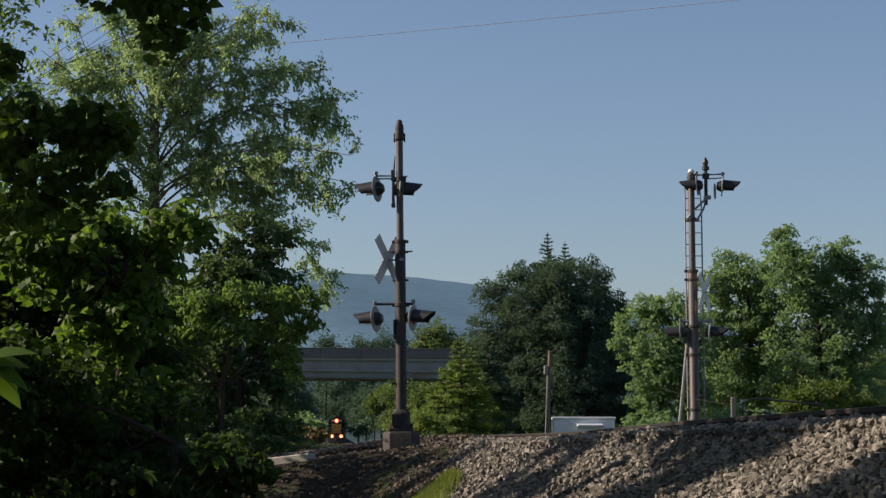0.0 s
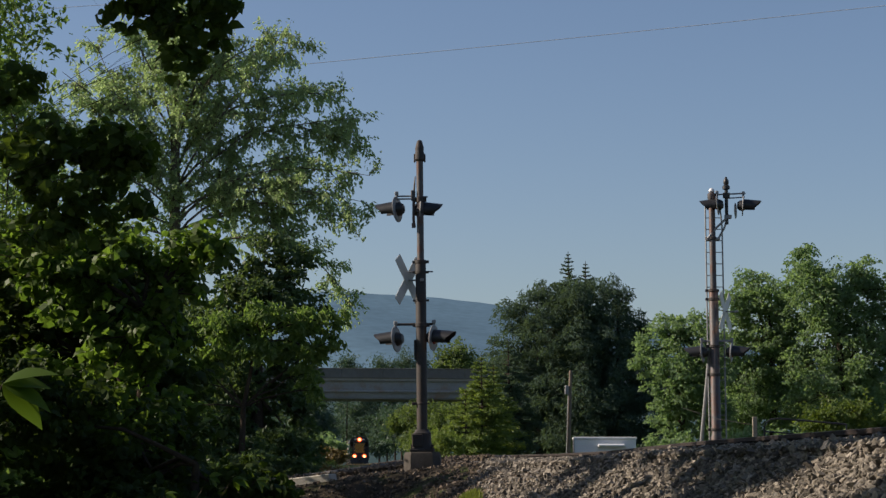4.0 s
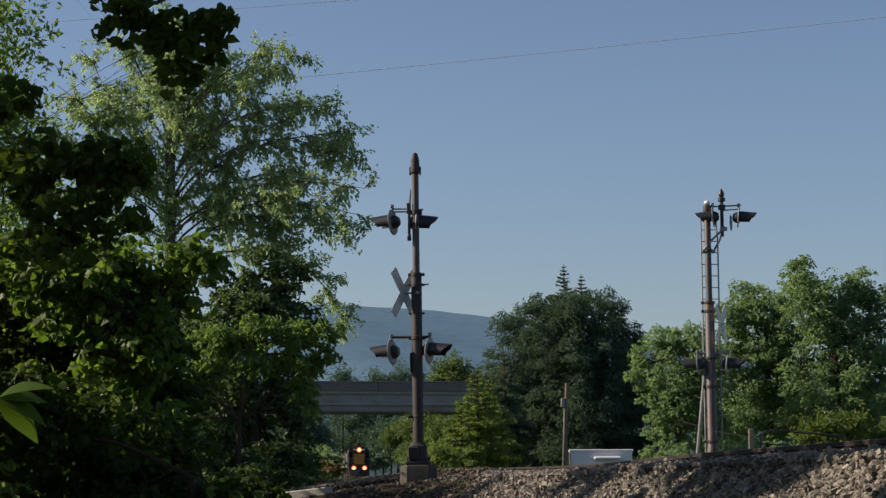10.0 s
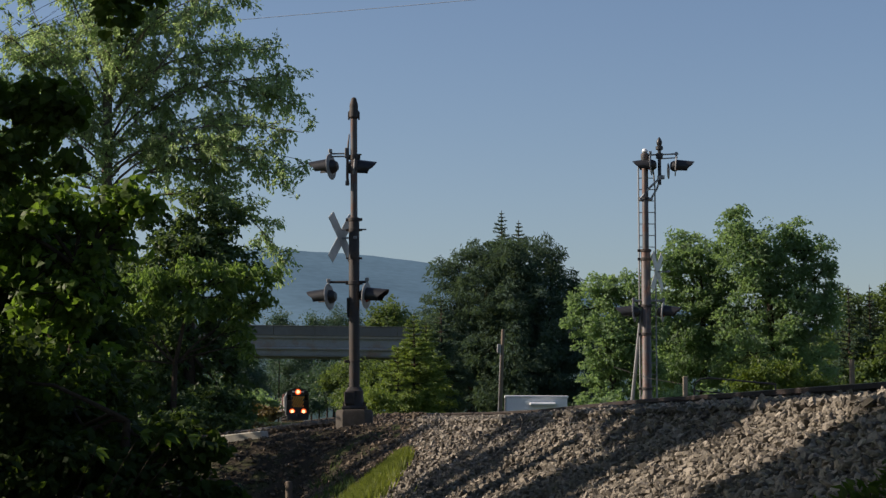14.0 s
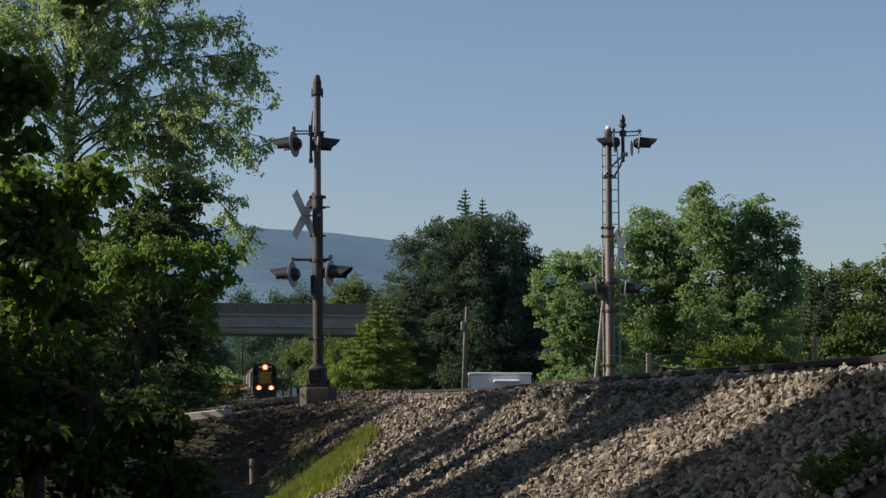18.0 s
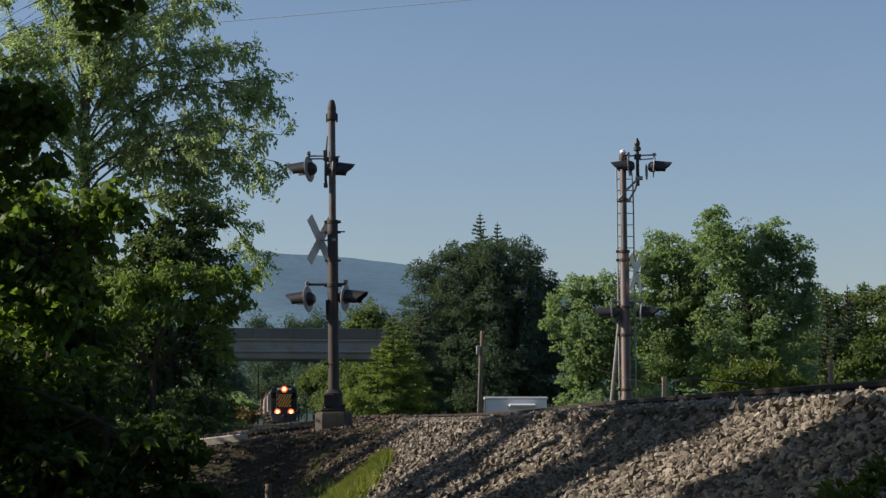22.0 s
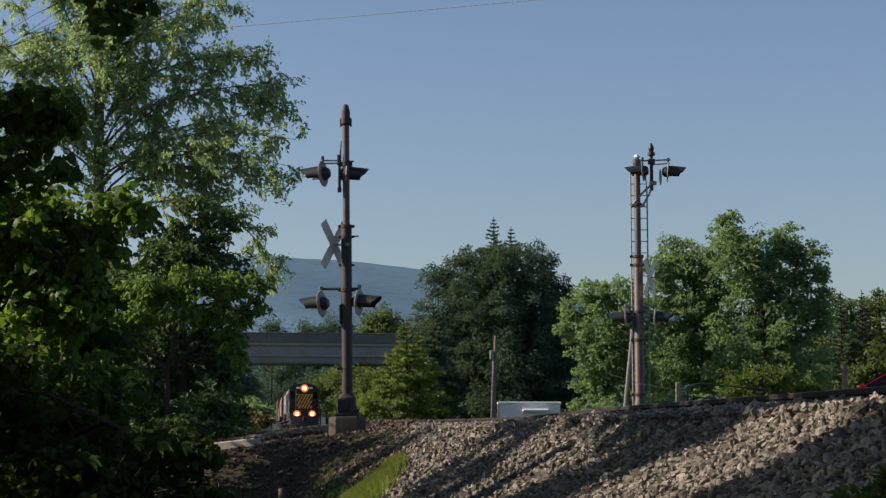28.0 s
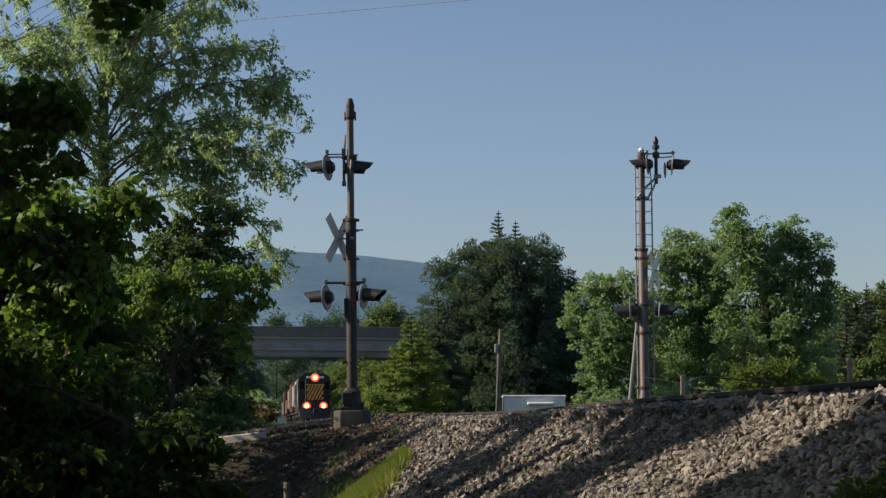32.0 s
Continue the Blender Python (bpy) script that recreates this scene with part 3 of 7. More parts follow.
def signal_two():
    s = thing("crossing_signal", pose(4.46, 52.0, 1.72, 0, -0.3, 0), "weathered crossing signal mast with a ladder and four hooded lights", "railway signal", "crossing signals")
    part("lower_pole", Geo().lathe([(0.15, -0.2), (0.15, 0.7), (0.128, 0.75), (0.125, 4.55), (0.10, 4.62)], 18), M_ALU, s, "pole with flaking grey paint and rust")
    part("upper_pole", Geo().lathe([(0.085, 4.5), (0.085, 6.95), (0.075, 6.98)], 16), M_ALU, s)
    for z in (0.55, 0.9, 2.35, 3.1, 4.58, 4.35, 5.98):
        r = 0.15 if z < 4.6 else 0.115
        g = Geo().lathe([(r - 0.02, z - 0.04), (r, z - 0.03), (r, z + 0.03), (r - 0.02, z + 0.04)], 16)
        g.box(-r - 0.07, -r + 0.02, -0.04, 0.04, z - 0.035, z + 0.035, 0.006)
        part("clamp", g, M_MAST, s)
    lad = part("ladder", Geo().tube([(-0.165, 0.16, 0.1), (-0.165, 0.16, 6.85)], 0.021, 8).tube([(0.275, 0.16, 0.1), (0.275, 0.16, 6.3), (0.22, 0.10, 6.9)], 0.021, 8), M_GALV, s, "grey steel ladder")
    for k in range(21):
        part("rung", Geo().tube([(-0.165, 0.16, 0.35 + 0.31 * k), (0.275, 0.16, 0.35 + 0.31 * k)], 0.012, 6), M_GALV, lad)
    head = Geo()
    head.tube([(0.39, 0, 6.35), (0.39, 0, 7.30)], 0.048, 10)
    head.lathe([(0.05, 7.28), (0.10, 7.30), (0.10, 7.38), (0.055, 7.41), (0.075, 7.46), (0.075, 7.52), (0.035, 7.60), (0.01, 7.64)], 12, Matrix.Translation((0.39, 0, 0)))
    head.box(0.30, 0.48, -0.06, 0.06, 7.06, 7.20, 0.01)
    part("mast_head", head, M_BLACK, s, "dark finial and head bracket")
    g = Geo().tube([(-0.05, 0, 7.15), (0.90, 0, 7.18)], 0.022, 8)
    part("upper_crossarm", g, M_GALV, s)
    part("upper_crossarm", Geo().tube([(0.39, 0, 7.05), (0.88, 0, 7.08)], 0.018, 8), M_GALV, s)
    g = Geo()
    g.tube([(-0.12, -0.05, 5.98), (0.10, -0.05, 6.25), (0.42, -0.02, 6.55)], 0.032, 8)
    g.tube([(0.16, 0.05, 5.98), (0.32, 0.03, 6.25), (0.44, 0.0, 6.62)], 0.028, 8)
    g.box(-0.16, 0.20, -0.07, 0.07, 5.93, 6.0, 0.01)
    g.box(0.33, 0.52, -0.06, 0.06, 6.50, 6.60, 0.01)
    part("yoke", g, M_GALV, s, "bent steel yoke")
    g = Geo().lathe([(0.05, 6.9), (0.07, 6.95), (0.11, 7.05), (0.11, 7.17), (0.06, 7.22)], 12)
    part("bell", g, M_ALU, s, "grey warning bell")
    part("bell_cap", Geo().lathe([(0.06, 7.22), (0.085, 7.25), (0.06, 7.31), (0.02, 7.33)], 12), M_WHITE, s, "white cap")
    flasher(s, (0.14, -0.05, 6.87), (-0.96, 0.18), (0.20, 0, 7.15))
    flasher(s, (0.84, 0.0, 6.85), (0.98, -0.10), (0.72, 0, 7.18))
    spare = Geo().lathe([(0.02, -0.02), (0.20, -0.015), (0.22, 0.0), (0.20, 0.01), (0.02, 0.02)], 20, Matrix.Translation((0.63, 0.05, 6.72)) @ Vector((-0.95, 0.22, 0)).to_track_quat("Z", "Y").to_matrix().to_4x4())
    part("background_disc", spare, M_DISC, s)
    g = Geo().tube([(-0.36, 0, 3.24), (0.45, 0, 3.24)], 0.03, 8)
    part("lower_crossarm", g, M_GALV, s, "pale pipe crossarm")
    flasher(s, (-0.34, 0.0, 2.94), (-0.96, 0.22), (-0.30, 0, 3.24))
    flasher(s, (0.46, 0.0, 2.94), (0.96, -0.22), (0.40, 0, 3.24))
    crossbuck(s, (0.30, 0.06, 4.02), (0.90, -0.42))
    part("brace", Geo().tube([(-0.12, 0.1, 3.0), (-0.42, 0.5, 0.0)], 0.05, 8), M_GALV, s, "pale diagonal brace pipe")
    part("foundation", Geo().box(-0.4, 0.4, -0.4, 0.4, -0.9, -0.05, 0.03), M_CONC, s)


signal_one()
signal_two()


# ---- small trackside things ----
def cabinet():
    c = thing("equipment_cabinet", pose(1.60, 55.0, 1.62), "low white fibreglass cabinet beside the track", "cabinet")
    part("body", Geo().box(-0.86, 0.86, -0.42, 0.42, 0.0, 0.80, 0.02), M_WHITE, c)
    part("lid", Geo().box(-0.89, 0.89, -0.45, 0.45, 0.78, 0.85, 0.015), M_WHITE, c, "overhanging white lid")
    g = Geo().box(-0.20, 0.56, -0.56, -0.40, 0.56, 0.66, 0.035)
    part("grip", g, M_WHITE, c, "moulded white grip bar")
    part("corner_strip", Geo().box(-0.885, -0.84, -0.44, -0.38, 0.02, 0.78, 0.008), M_GALV, c)
    part("plinth", Geo().box(-0.95, 0.95, -0.5, 0.5, -0.25, 0.0, 0.02), M_CONC, c)


def utility_pole():
    p = thing("utility_pole", pose(0.74, 70.0, 1.5, 0, 1.8, 0), "short weathered wooden pole with a grey meter box", "utility pole")
    part("pole", Geo().lathe([(0.075, 0), (0.058, 3.55), (0.05, 3.58)], 12), M_WOOD, p)
    part("meter_box", Geo().box(-0.19, -0.05, -0.10, 0.04, 2.72, 3.04, 0.02), M_GALV, p, "grey meter box")
    part("conduit", Geo().tube([(-0.07, -0.06, 0), (-0.07, -0.06, 2.75)], 0.016, 8), M_GALV, p)


def fence():
    f = thing("field_gate", pose(5.05, 48.0, 1.55), "pale wooden gate post with a bent dark pipe gate", "gate")
    part("post", Geo().box(-0.06, 0.05, -0.06, 0.06, -0.3, 1.30, 0.012), M_POST, f, "pale wooden post")
    g = Geo().tube([(0.22, 0, 0.1), (0.22, 0, 1.0), (0.26, 0, 1.15), (0.38, 0, 1.24), (0.6, 0, 1.26), (2.2, 0, 1.12)], 0.022, 8)
    g.tube([(0.22, 0, 0.95), (2.2, 0, 0.78)], 0.018, 8)
    g.tube([(0.22, 0, 0.55), (2.2, 0, 0.42)], 0.018, 8)
    g.tube([(2.2, 0, 0.1), (2.2, 0, 1.14)], 0.022, 8)
    part("pipe_gate", g, M_BLACK, f, "dark bent pipe gate")
    w = Geo().tube([(0.0, 0, 1.1), (-0.8, 1.2, 1.28), (-1.6, 2.4, 1.6)], 0.006, 6)
    part("wire", w, M_MAST, f)


def wires():
    for k, (a, b, sag) in enumerate((((-40, 70.1, 14.0), (60, 54.2, 20.2), 0.8), ((-40, 69.7, 17.4), (60, 53.3, 20.5), 0.8))):
        pts = []
        for i in range(41):
            u = i / 40
            pts.append(Vector(a).lerp(Vector(b), u) - Vector((0, 0, 4 * sag * u * (1 - u))))
        tagged(part("overhead_wire", Geo().tube(pts, 0.010, 5), M_WIRE), "thin overhead power line, paled for haze", "wire", "overhead wires")
    st = thing("anchor_post", pose(11.4, 60, 1.3), "short wooden anchor post in the bushes", "post")
    part("post", Geo().lathe([(0.09, 0), (0.08, 2.4)], 8), M_WOOD, st)
    pts = [Vector((11.4, 60, 3.6)).lerp(Vector((17.5, 60, 5.6)), i / 10) - Vector((0, 0, 0.25 * (i / 10) * (1 - i / 10))) for i in range(11)]
    tagged(part("guy_cable", Geo().tube(pts, 0.009, 5), M_MAST), "dark slanting guy cable", "wire")
    # the pole line that carries the wires, out to the sides
    for x, y, z in ((-40, 69.9, 17.4), (60, 53.7, 20.5)):
        p = thing("line_pole", pose(x, y, 0), "tall wooden power line pole", "utility pole")
        part("pole", Geo().lathe([(0.2, 0), (0.13, z + 0.2)], 10), M_WOOD, p)
        part("crossarm", Geo().box(-0.1, 0.1, -1.1, 1.1, z - 0.25, z - 0.1, 0.02), M_WOOD, p)


cabinet()
utility_pole()
fence()
wires()


# ---- overpass ----
def overpass():
    b = thing("overpass", pose(-10, 236, 0, 0, 0.5, 0), "grey concrete and steel highway overpass across the valley", "bridge", kind="structure")
    x0, x1 = -75.0, 95.0
    part("deck", Geo().box(x0, x1, 0, 11, 12.05, 12.45, 0.03), M_BRCONC, b)
    n = 34
    w = (x1 - x0) / n
    for k in range(n):
        part("parapet_panel", Geo().box(x0 + k * w + 0.015, x0 + (k + 1) * w - 0.015, -0.15, 0.15, 12.35, 13.45, 0.03), M_BRPARAPET, b, "", 0)
    part("coping", Geo().box(x0, x1, -0.22, 0.22, 13.455, 13.55, 0.02), M_BRPARAPET, b)
    for y in (0.35, 3.6, 7.0, 10.3):
        g = Geo().box(x0, x1, y - 0.02, y + 0.02, 10.0, 12.05)
        g.box(x0, x1, y - 0.30, y + 0.30, 9.86, 9.93)
        g.box(x0, x1, y - 0.26, y + 0.26, 11.98, 12.04)
        part("girder", g, M_BRSTEEL, b, "grey painted plate girder", 0)
    part("conduit_pipe", Geo().tube([(x0, -0.1, 10.75), (x1, -0.1, 10.75)], 0.16, 8), M_BRSTEEL, b)
    for x in (-42.0, 30.0):
        for y in (1.5, 9.0):
            part("pier", Geo().lathe([(0.7, 0), (0.7, 9.0)], 14, Matrix.Translation((x, y, 0))), M_BRCONC, b)
        part("pier_cap", Geo().box(x - 0.8, x + 0.8, 0, 10.6, 9.0, 9.85, 0.05), M_BRCONC, b)


overpass()


# ---- distance ----
def ridge(name, y0, depth, prof, material, label, seed, amp):
    px, pz = zip(*prof)
    xs = np.linspace(px[0], px[-1], 260)
    vs, rows = [], 14
    rng = np.random.default_rng(seed)
    crest = np.interp(xs, px, pz) + amp * (np.convolve(rng.normal(0, 1, 260), np.ones(5) / 5, "same") + 0.5 * rng.normal(0, 1, 260))
    for r in range(rows):
        u = r / (rows - 1)
        wob = 0.06 * np.sin(xs / 90.0 + 5 * u) + 0.05 * np.sin(xs / 37.0 + 9 * u)
        vs.append(np.stack([xs, y0 + depth * u + depth * 0.4 * wob * (1 - u), crest * np.clip(u + wob * u * (1 - u) * 2, 0, 1)], -1))
    v = np.concatenate(vs)
    i = (np.arange(rows - 1)[:, None] * 260 + np.arange(259)[None]).ravel()
    q = np.stack([i, i + 1, i + 261, i + 260], 1)
    return tagged(new(name, raw_mesh(name, v, q, material, True)), label, "hill", kind="structure")


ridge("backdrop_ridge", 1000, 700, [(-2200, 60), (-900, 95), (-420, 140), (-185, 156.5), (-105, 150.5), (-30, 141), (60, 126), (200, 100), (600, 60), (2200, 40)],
      M_HILL, "long wooded ridge with blue distance haze in its colour", 3, 0.7)
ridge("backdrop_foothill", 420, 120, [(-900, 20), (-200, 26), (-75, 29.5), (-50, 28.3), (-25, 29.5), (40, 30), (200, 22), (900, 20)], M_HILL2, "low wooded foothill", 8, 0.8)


# ---- trees ----
def leaf_cloud(c, along, size, rng, width=0.5, up=0.55, fold=0.22, oval=False, face=None):
    """Arrays of folded leaves at the places c, each of its own size and turn."""
    n = len(c)
    d = along + rng.normal(0, 0.7, (n, 3))
    d /= np.linalg.norm(d, axis=1)[:, None] + 1e-9
    nrm = rng.normal(0, 1, (n, 3)) + np.array([0, 0, up * 2]) if face is None else rng.normal(0, 0.55, (n, 3)) + face
    s = np.cross(d, nrm)
    s /= np.linalg.norm(s, axis=1)[:, None] + 1e-9
    nn = np.cross(s, d)
    l = (size * rng.uniform(0.6, 1.35, n))[:, None]
    w = l * width * 0.5
    if oval:
        lift = nn * w * fold * 2
        v = np.stack([c - d * l * 0.5, c + s * w * 0.85 + lift - d * l * 0.22, c + s * w * 0.8 + lift + d * l * 0.15 - nn * l * 0.03, c + d * l * 0.5 - nn * l * 0.12,
                      c - s * w * 0.8 + lift + d * l * 0.15 - nn * l * 0.03, c - s * w * 0.85 + lift - d * l * 0.22], 1).reshape(-1, 3)
        i = np.arange(n)[:, None] * 6
        f = np.concatenate([i + np.array([q]) for q in ((0, 1, 5), (1, 2, 4), (1, 4, 5), (2, 3, 4))], 1).reshape(-1, 3)
        return v, f
    v = np.stack([c - d * l * 0.5, c + s * w + nn * w * fold * 2 - d * l * 0.05, c + d * l * 0.5 - nn * l * 0.1, c - s * w + nn * w * fold * 2 - d * l * 0.05], 1).reshape(-1, 3)
    i = np.arange(n)[:, None] * 4
    f = np.concatenate([i + np.array([[0, 1, 2]]), i + np.array([[0, 2, 3]])], 1).reshape(-1, 3)
    return v, f


def bent(a, b, k, rng, wob, sag=0.0):
    a, b = np.asarray(a, float), np.asarray(b, float)
    pts = []
    for i in range(k + 1):
        u = i / k
        p = a + (b - a) * u + rng.normal(0, wob, 3) * math.sin(math.pi * u) + np.array([0, 0, sag * u * (1 - u) * 4])
        pts.append(tuple(p))
    return pts


def tree(name, trunk, blobs, label, leaf, bark, size, twigs, leaves, seed, r=0.16, spread=0.22, width=0.5, hang=0.0, category="tree", group="", from_top=0.55, oval=True):
    """A broadleaf: trunk through the given points, a limb to each crown part (centre and half sizes), twigs inside it, and leaves round the twigs."""
    rng = np.random.default_rng(seed)
    base = Vector(trunk[0])
    t = thing(name, Matrix.Translation(base), label, category, group)
    rel = lambda p: tuple(np.asarray(p, float) - np.asarray(base))
    g = Geo()
    tp = [rel(p) for p in trunk]
    g.tube(tp, [r * (1 - 0.75 * i / (len(tp) - 1)) for i in range(len(tp))], 10)
    part("trunk", g, bark, t, "", 60)
    cs, ds = [], []
    tp_a = np.array(tp)
    for c, h in blobs:
        lim = Geo()
        c, h = np.array(rel(c)), np.array(h)
        want = c[2] - from_top * (np.linalg.norm(c[:2] - tp_a[-1, :2]) + 0.5)
        start = tp_a[min(len(tp) - 1, max(1, int(np.argmin(np.abs(tp_a[:, 2] - want)))))]
        path = bent(start, c, 5, rng, 0.16 * h.mean(), 0.10 * np.linalg.norm(c - start))
        lim.tube(path, [r * 0.17 * (1 - 0.15 * i) for i in range(6)], 6)
        k = max(4, int(twigs))
        dirs = rng.normal(0, 1, (k, 3))
        dirs /= np.linalg.norm(dirs, axis=1)[:, None]
        ends = c + dirs * h * (0.30 + 1.05 * rng.uniform(0, 1, (k, 1)) ** 1.1)
        for j, e in enumerate(ends):
            s = np.array(path[rng.integers(2, 6)]) * 0.5 + c * 0.5
            tw = np.array(bent(s, e, 3, rng, 0.06 * h.mean(), -0.05))
            if j % (2 if base.y < 70 else 5) == 0:
                lim.tube([tuple(q) for q in tw], [r * 0.06, r * 0.045, r * 0.035, r * 0.015], 4, False)
            m = max(3, int(leaves * rng.uniform(0.35, 1.65)))
            u = rng.uniform(0.55, 1.15, m)[:, None]
            sp = spread * h.mean() ** 0.5 * rng.uniform(0.6, 1.3)
            cs.append(s + (e - s) * u + rng.normal(0, sp, (m, 3)) * np.array([1, 1, 0.55]) - np.array([0, 0, hang]) * rng.uniform(0, 1, (m, 1)))
            ds.append(np.repeat(((e - s) / (np.linalg.norm(e - s) + 1e-6) + np.array([0, 0, -0.4 - hang]))[None], m, 0))
        part("limb", lim, bark, t, "", 60)
    v, f = leaf_cloud(np.concatenate(cs), np.concatenate(ds), size, rng, width, oval=oval and base.y < 30)
    ob = new("crown", raw_mesh("crown", v, f, leaf))
    ob.parent = t
    return t


def conifer(name, base, height, radius, label, needle, seed, size=0.36, dens=1.0, top=0.06, taper=0.72, group="conifers"):
    rng = np.random.default_rng(seed)
    t = thing(name, Matrix.Translation(base), label, "tree", group)
    part("trunk", Geo().tube([(0, 0, -0.3), (0.05, 0, height * 0.5), (0, 0.03, height)], [0.035 * height * 0.5, 0.02 * height * 0.5, 0.02], 8), M_BARK, t, "", 60)
    bg, cs, ds, ss = Geo(), [], [], []
    whorls = int(height * 3.4)
    for i in range(whorls):
        u = 0.05 + 0.95 * i / whorls
        z = height * u
        prof = (1 - u) ** taper * (1.0 if u > 0.16 else 0.75 + u * 1.5) + top * (1 - u)
        for k in range(int(rng.integers(5, 9))):
            a = rng.uniform(0, 2 * math.pi)
            ln = radius * prof * rng.uniform(0.55, 1.22) + 0.05
            d = np.array([math.cos(a), math.sin(a), 0])
            tip = np.array([0, 0, z]) + d * ln + np.array([0, 0, ln * (0.32 * u * 1.6 - 0.22)])
            bg.tube([(0, 0, z), tuple(np.array([0, 0, z]) * 0.5 + tip * 0.5 + np.array([0, 0, 0.04 * ln])), tuple(tip)], [0.05, 0.03, 0.01], 4, False)
            m = max(3, int(ln * 22 * dens))
            q = rng.uniform(0.12, 1.05, m)[:, None] ** 0.75
            c = np.array([0, 0, z]) * (1 - q) + tip * q + rng.normal(0, 0.12, (m, 3)) * min(1.6, 0.15 + ln * 0.55) * np.array([1, 1, 0.7])
            cs.append(c)
            ss.append(np.full(m, size * (0.35 + 0.65 * min(1.0, ln / 1.3))))
            ds.append(np.repeat((d + np.array([0, 0, -0.25 + 0.6 * u]))[None], m, 0))
    tagged(part("branchwork", bg, M_BARK, t, "", 0), kind="stuff")
    v, f = leaf_cloud(np.concatenate(cs), np.concatenate(ds), np.concatenate(ss), rng, 0.34, 0.5)
    ob = new("crown", raw_mesh("crown", v, f, needle))
    ob.parent = t
    return t


def clump_tree(name, trunk, lobes, label, leaf, bark, size, clump, per, seed, r, group="", width=0.62, droop=0.25, fill=0.25, depth=None, dense=0.62, bough=0.30):
    """A broadleaf whose crown is built of leaf clumps: lobes (x, height, half width, half height) stand round the trunk, each with a limb, side branches and a shell of clumps."""
    rng = np.random.default_rng(seed)
    at_y = trunk[0][1] if depth is None else depth
    base = Vector((trunk[0][0], trunk[0][1], float(land(trunk[0][0], trunk[0][1])) - 0.1))
    t = thing(name, Matrix.Translation(base), label, "tree", group)
    o = np.array(base)
    tp = [np.zeros(3)] + [np.asarray(p, float) - o for p in trunk[1:]]
    part("trunk", Geo().tube([tuple(p) for p in tp], [r * (1.1 - 0.75 * i / (len(tp) - 1)) for i in range(len(tp))], 10), bark, t, "", 60)
    tp = np.array(tp)
    cs, ds, ns = [], [], []
    for x, z, hx, hz in lobes:
        c = np.array([x, at_y + rng.uniform(-0.55, 0.55) * hx, z]) - o
        h = np.array([hx, hx, hz])
        k = np.argmin(np.abs(tp[1:, 2] - (c[2] - 0.5 * np.linalg.norm(c[:2] - tp[-1, :2])))) + 1
        path = bent(tp[k], c, 4, rng, 0.1 * hx, 0.06 * np.linalg.norm(c - tp[k]))
        limb = Geo().tube(path, [r * bough * (1 - 0.16 * i) for i in range(5)], 6)
        n = max(6, int(3.0 * hx * (hx + hz) / clump ** 2 * dense))
        d = rng.normal(0, 1, (n, 3))
        d /= np.linalg.norm(d, axis=1)[:, None]
        far = np.where(rng.uniform(0, 1, n) < fill * 0.6, rng.uniform(0.25, 0.7, n), rng.uniform(0.72, 1.08, n))[:, None]
        mid = c + d * h * far
        for j in range(n):
            m = max(4, int(per * rng.uniform(0.5, 1.4)))
            rad = clump * rng.uniform(0.65, 1.25)
            out = d[j] + np.array([0, 0, 0.45])
            out /= np.linalg.norm(out)
            q = rng.normal(0, 1, (m, 3))
            q /= np.linalg.norm(q, axis=1)[:, None]
            q *= rng.uniform(0.1, 1.0, (m, 1)) ** 0.45 * rad * np.array([1.05, 1.05, 0.62])
            q[:, 2] -= droop * (q[:, 0] ** 2 + q[:, 1] ** 2) / rad
            cs.append(mid[j] + q)
            ns.append(q / rad * 0.9 + out * 0.8)
            ds.append(q / rad + out * np.array([0.8, 0.8, 0.1]) - np.array([0, 0, droop]))
            if j % 3 == 0:
                limb.tube(bent(path[3], mid[j], 2, rng, 0.05 * hx), [r * bough * 0.4, r * bough * 0.24, r * bough * 0.1], 4, False)
        part("limb", limb, bark, t, "", 60)
    v, f = leaf_cloud(np.concatenate(cs), np.concatenate(ds), size, rng, width, oval=at_y < 30, face=np.concatenate(ns))
    ob = new("crown", raw_mesh("crown", v, f, leaf))
    ob.parent = t
    return t


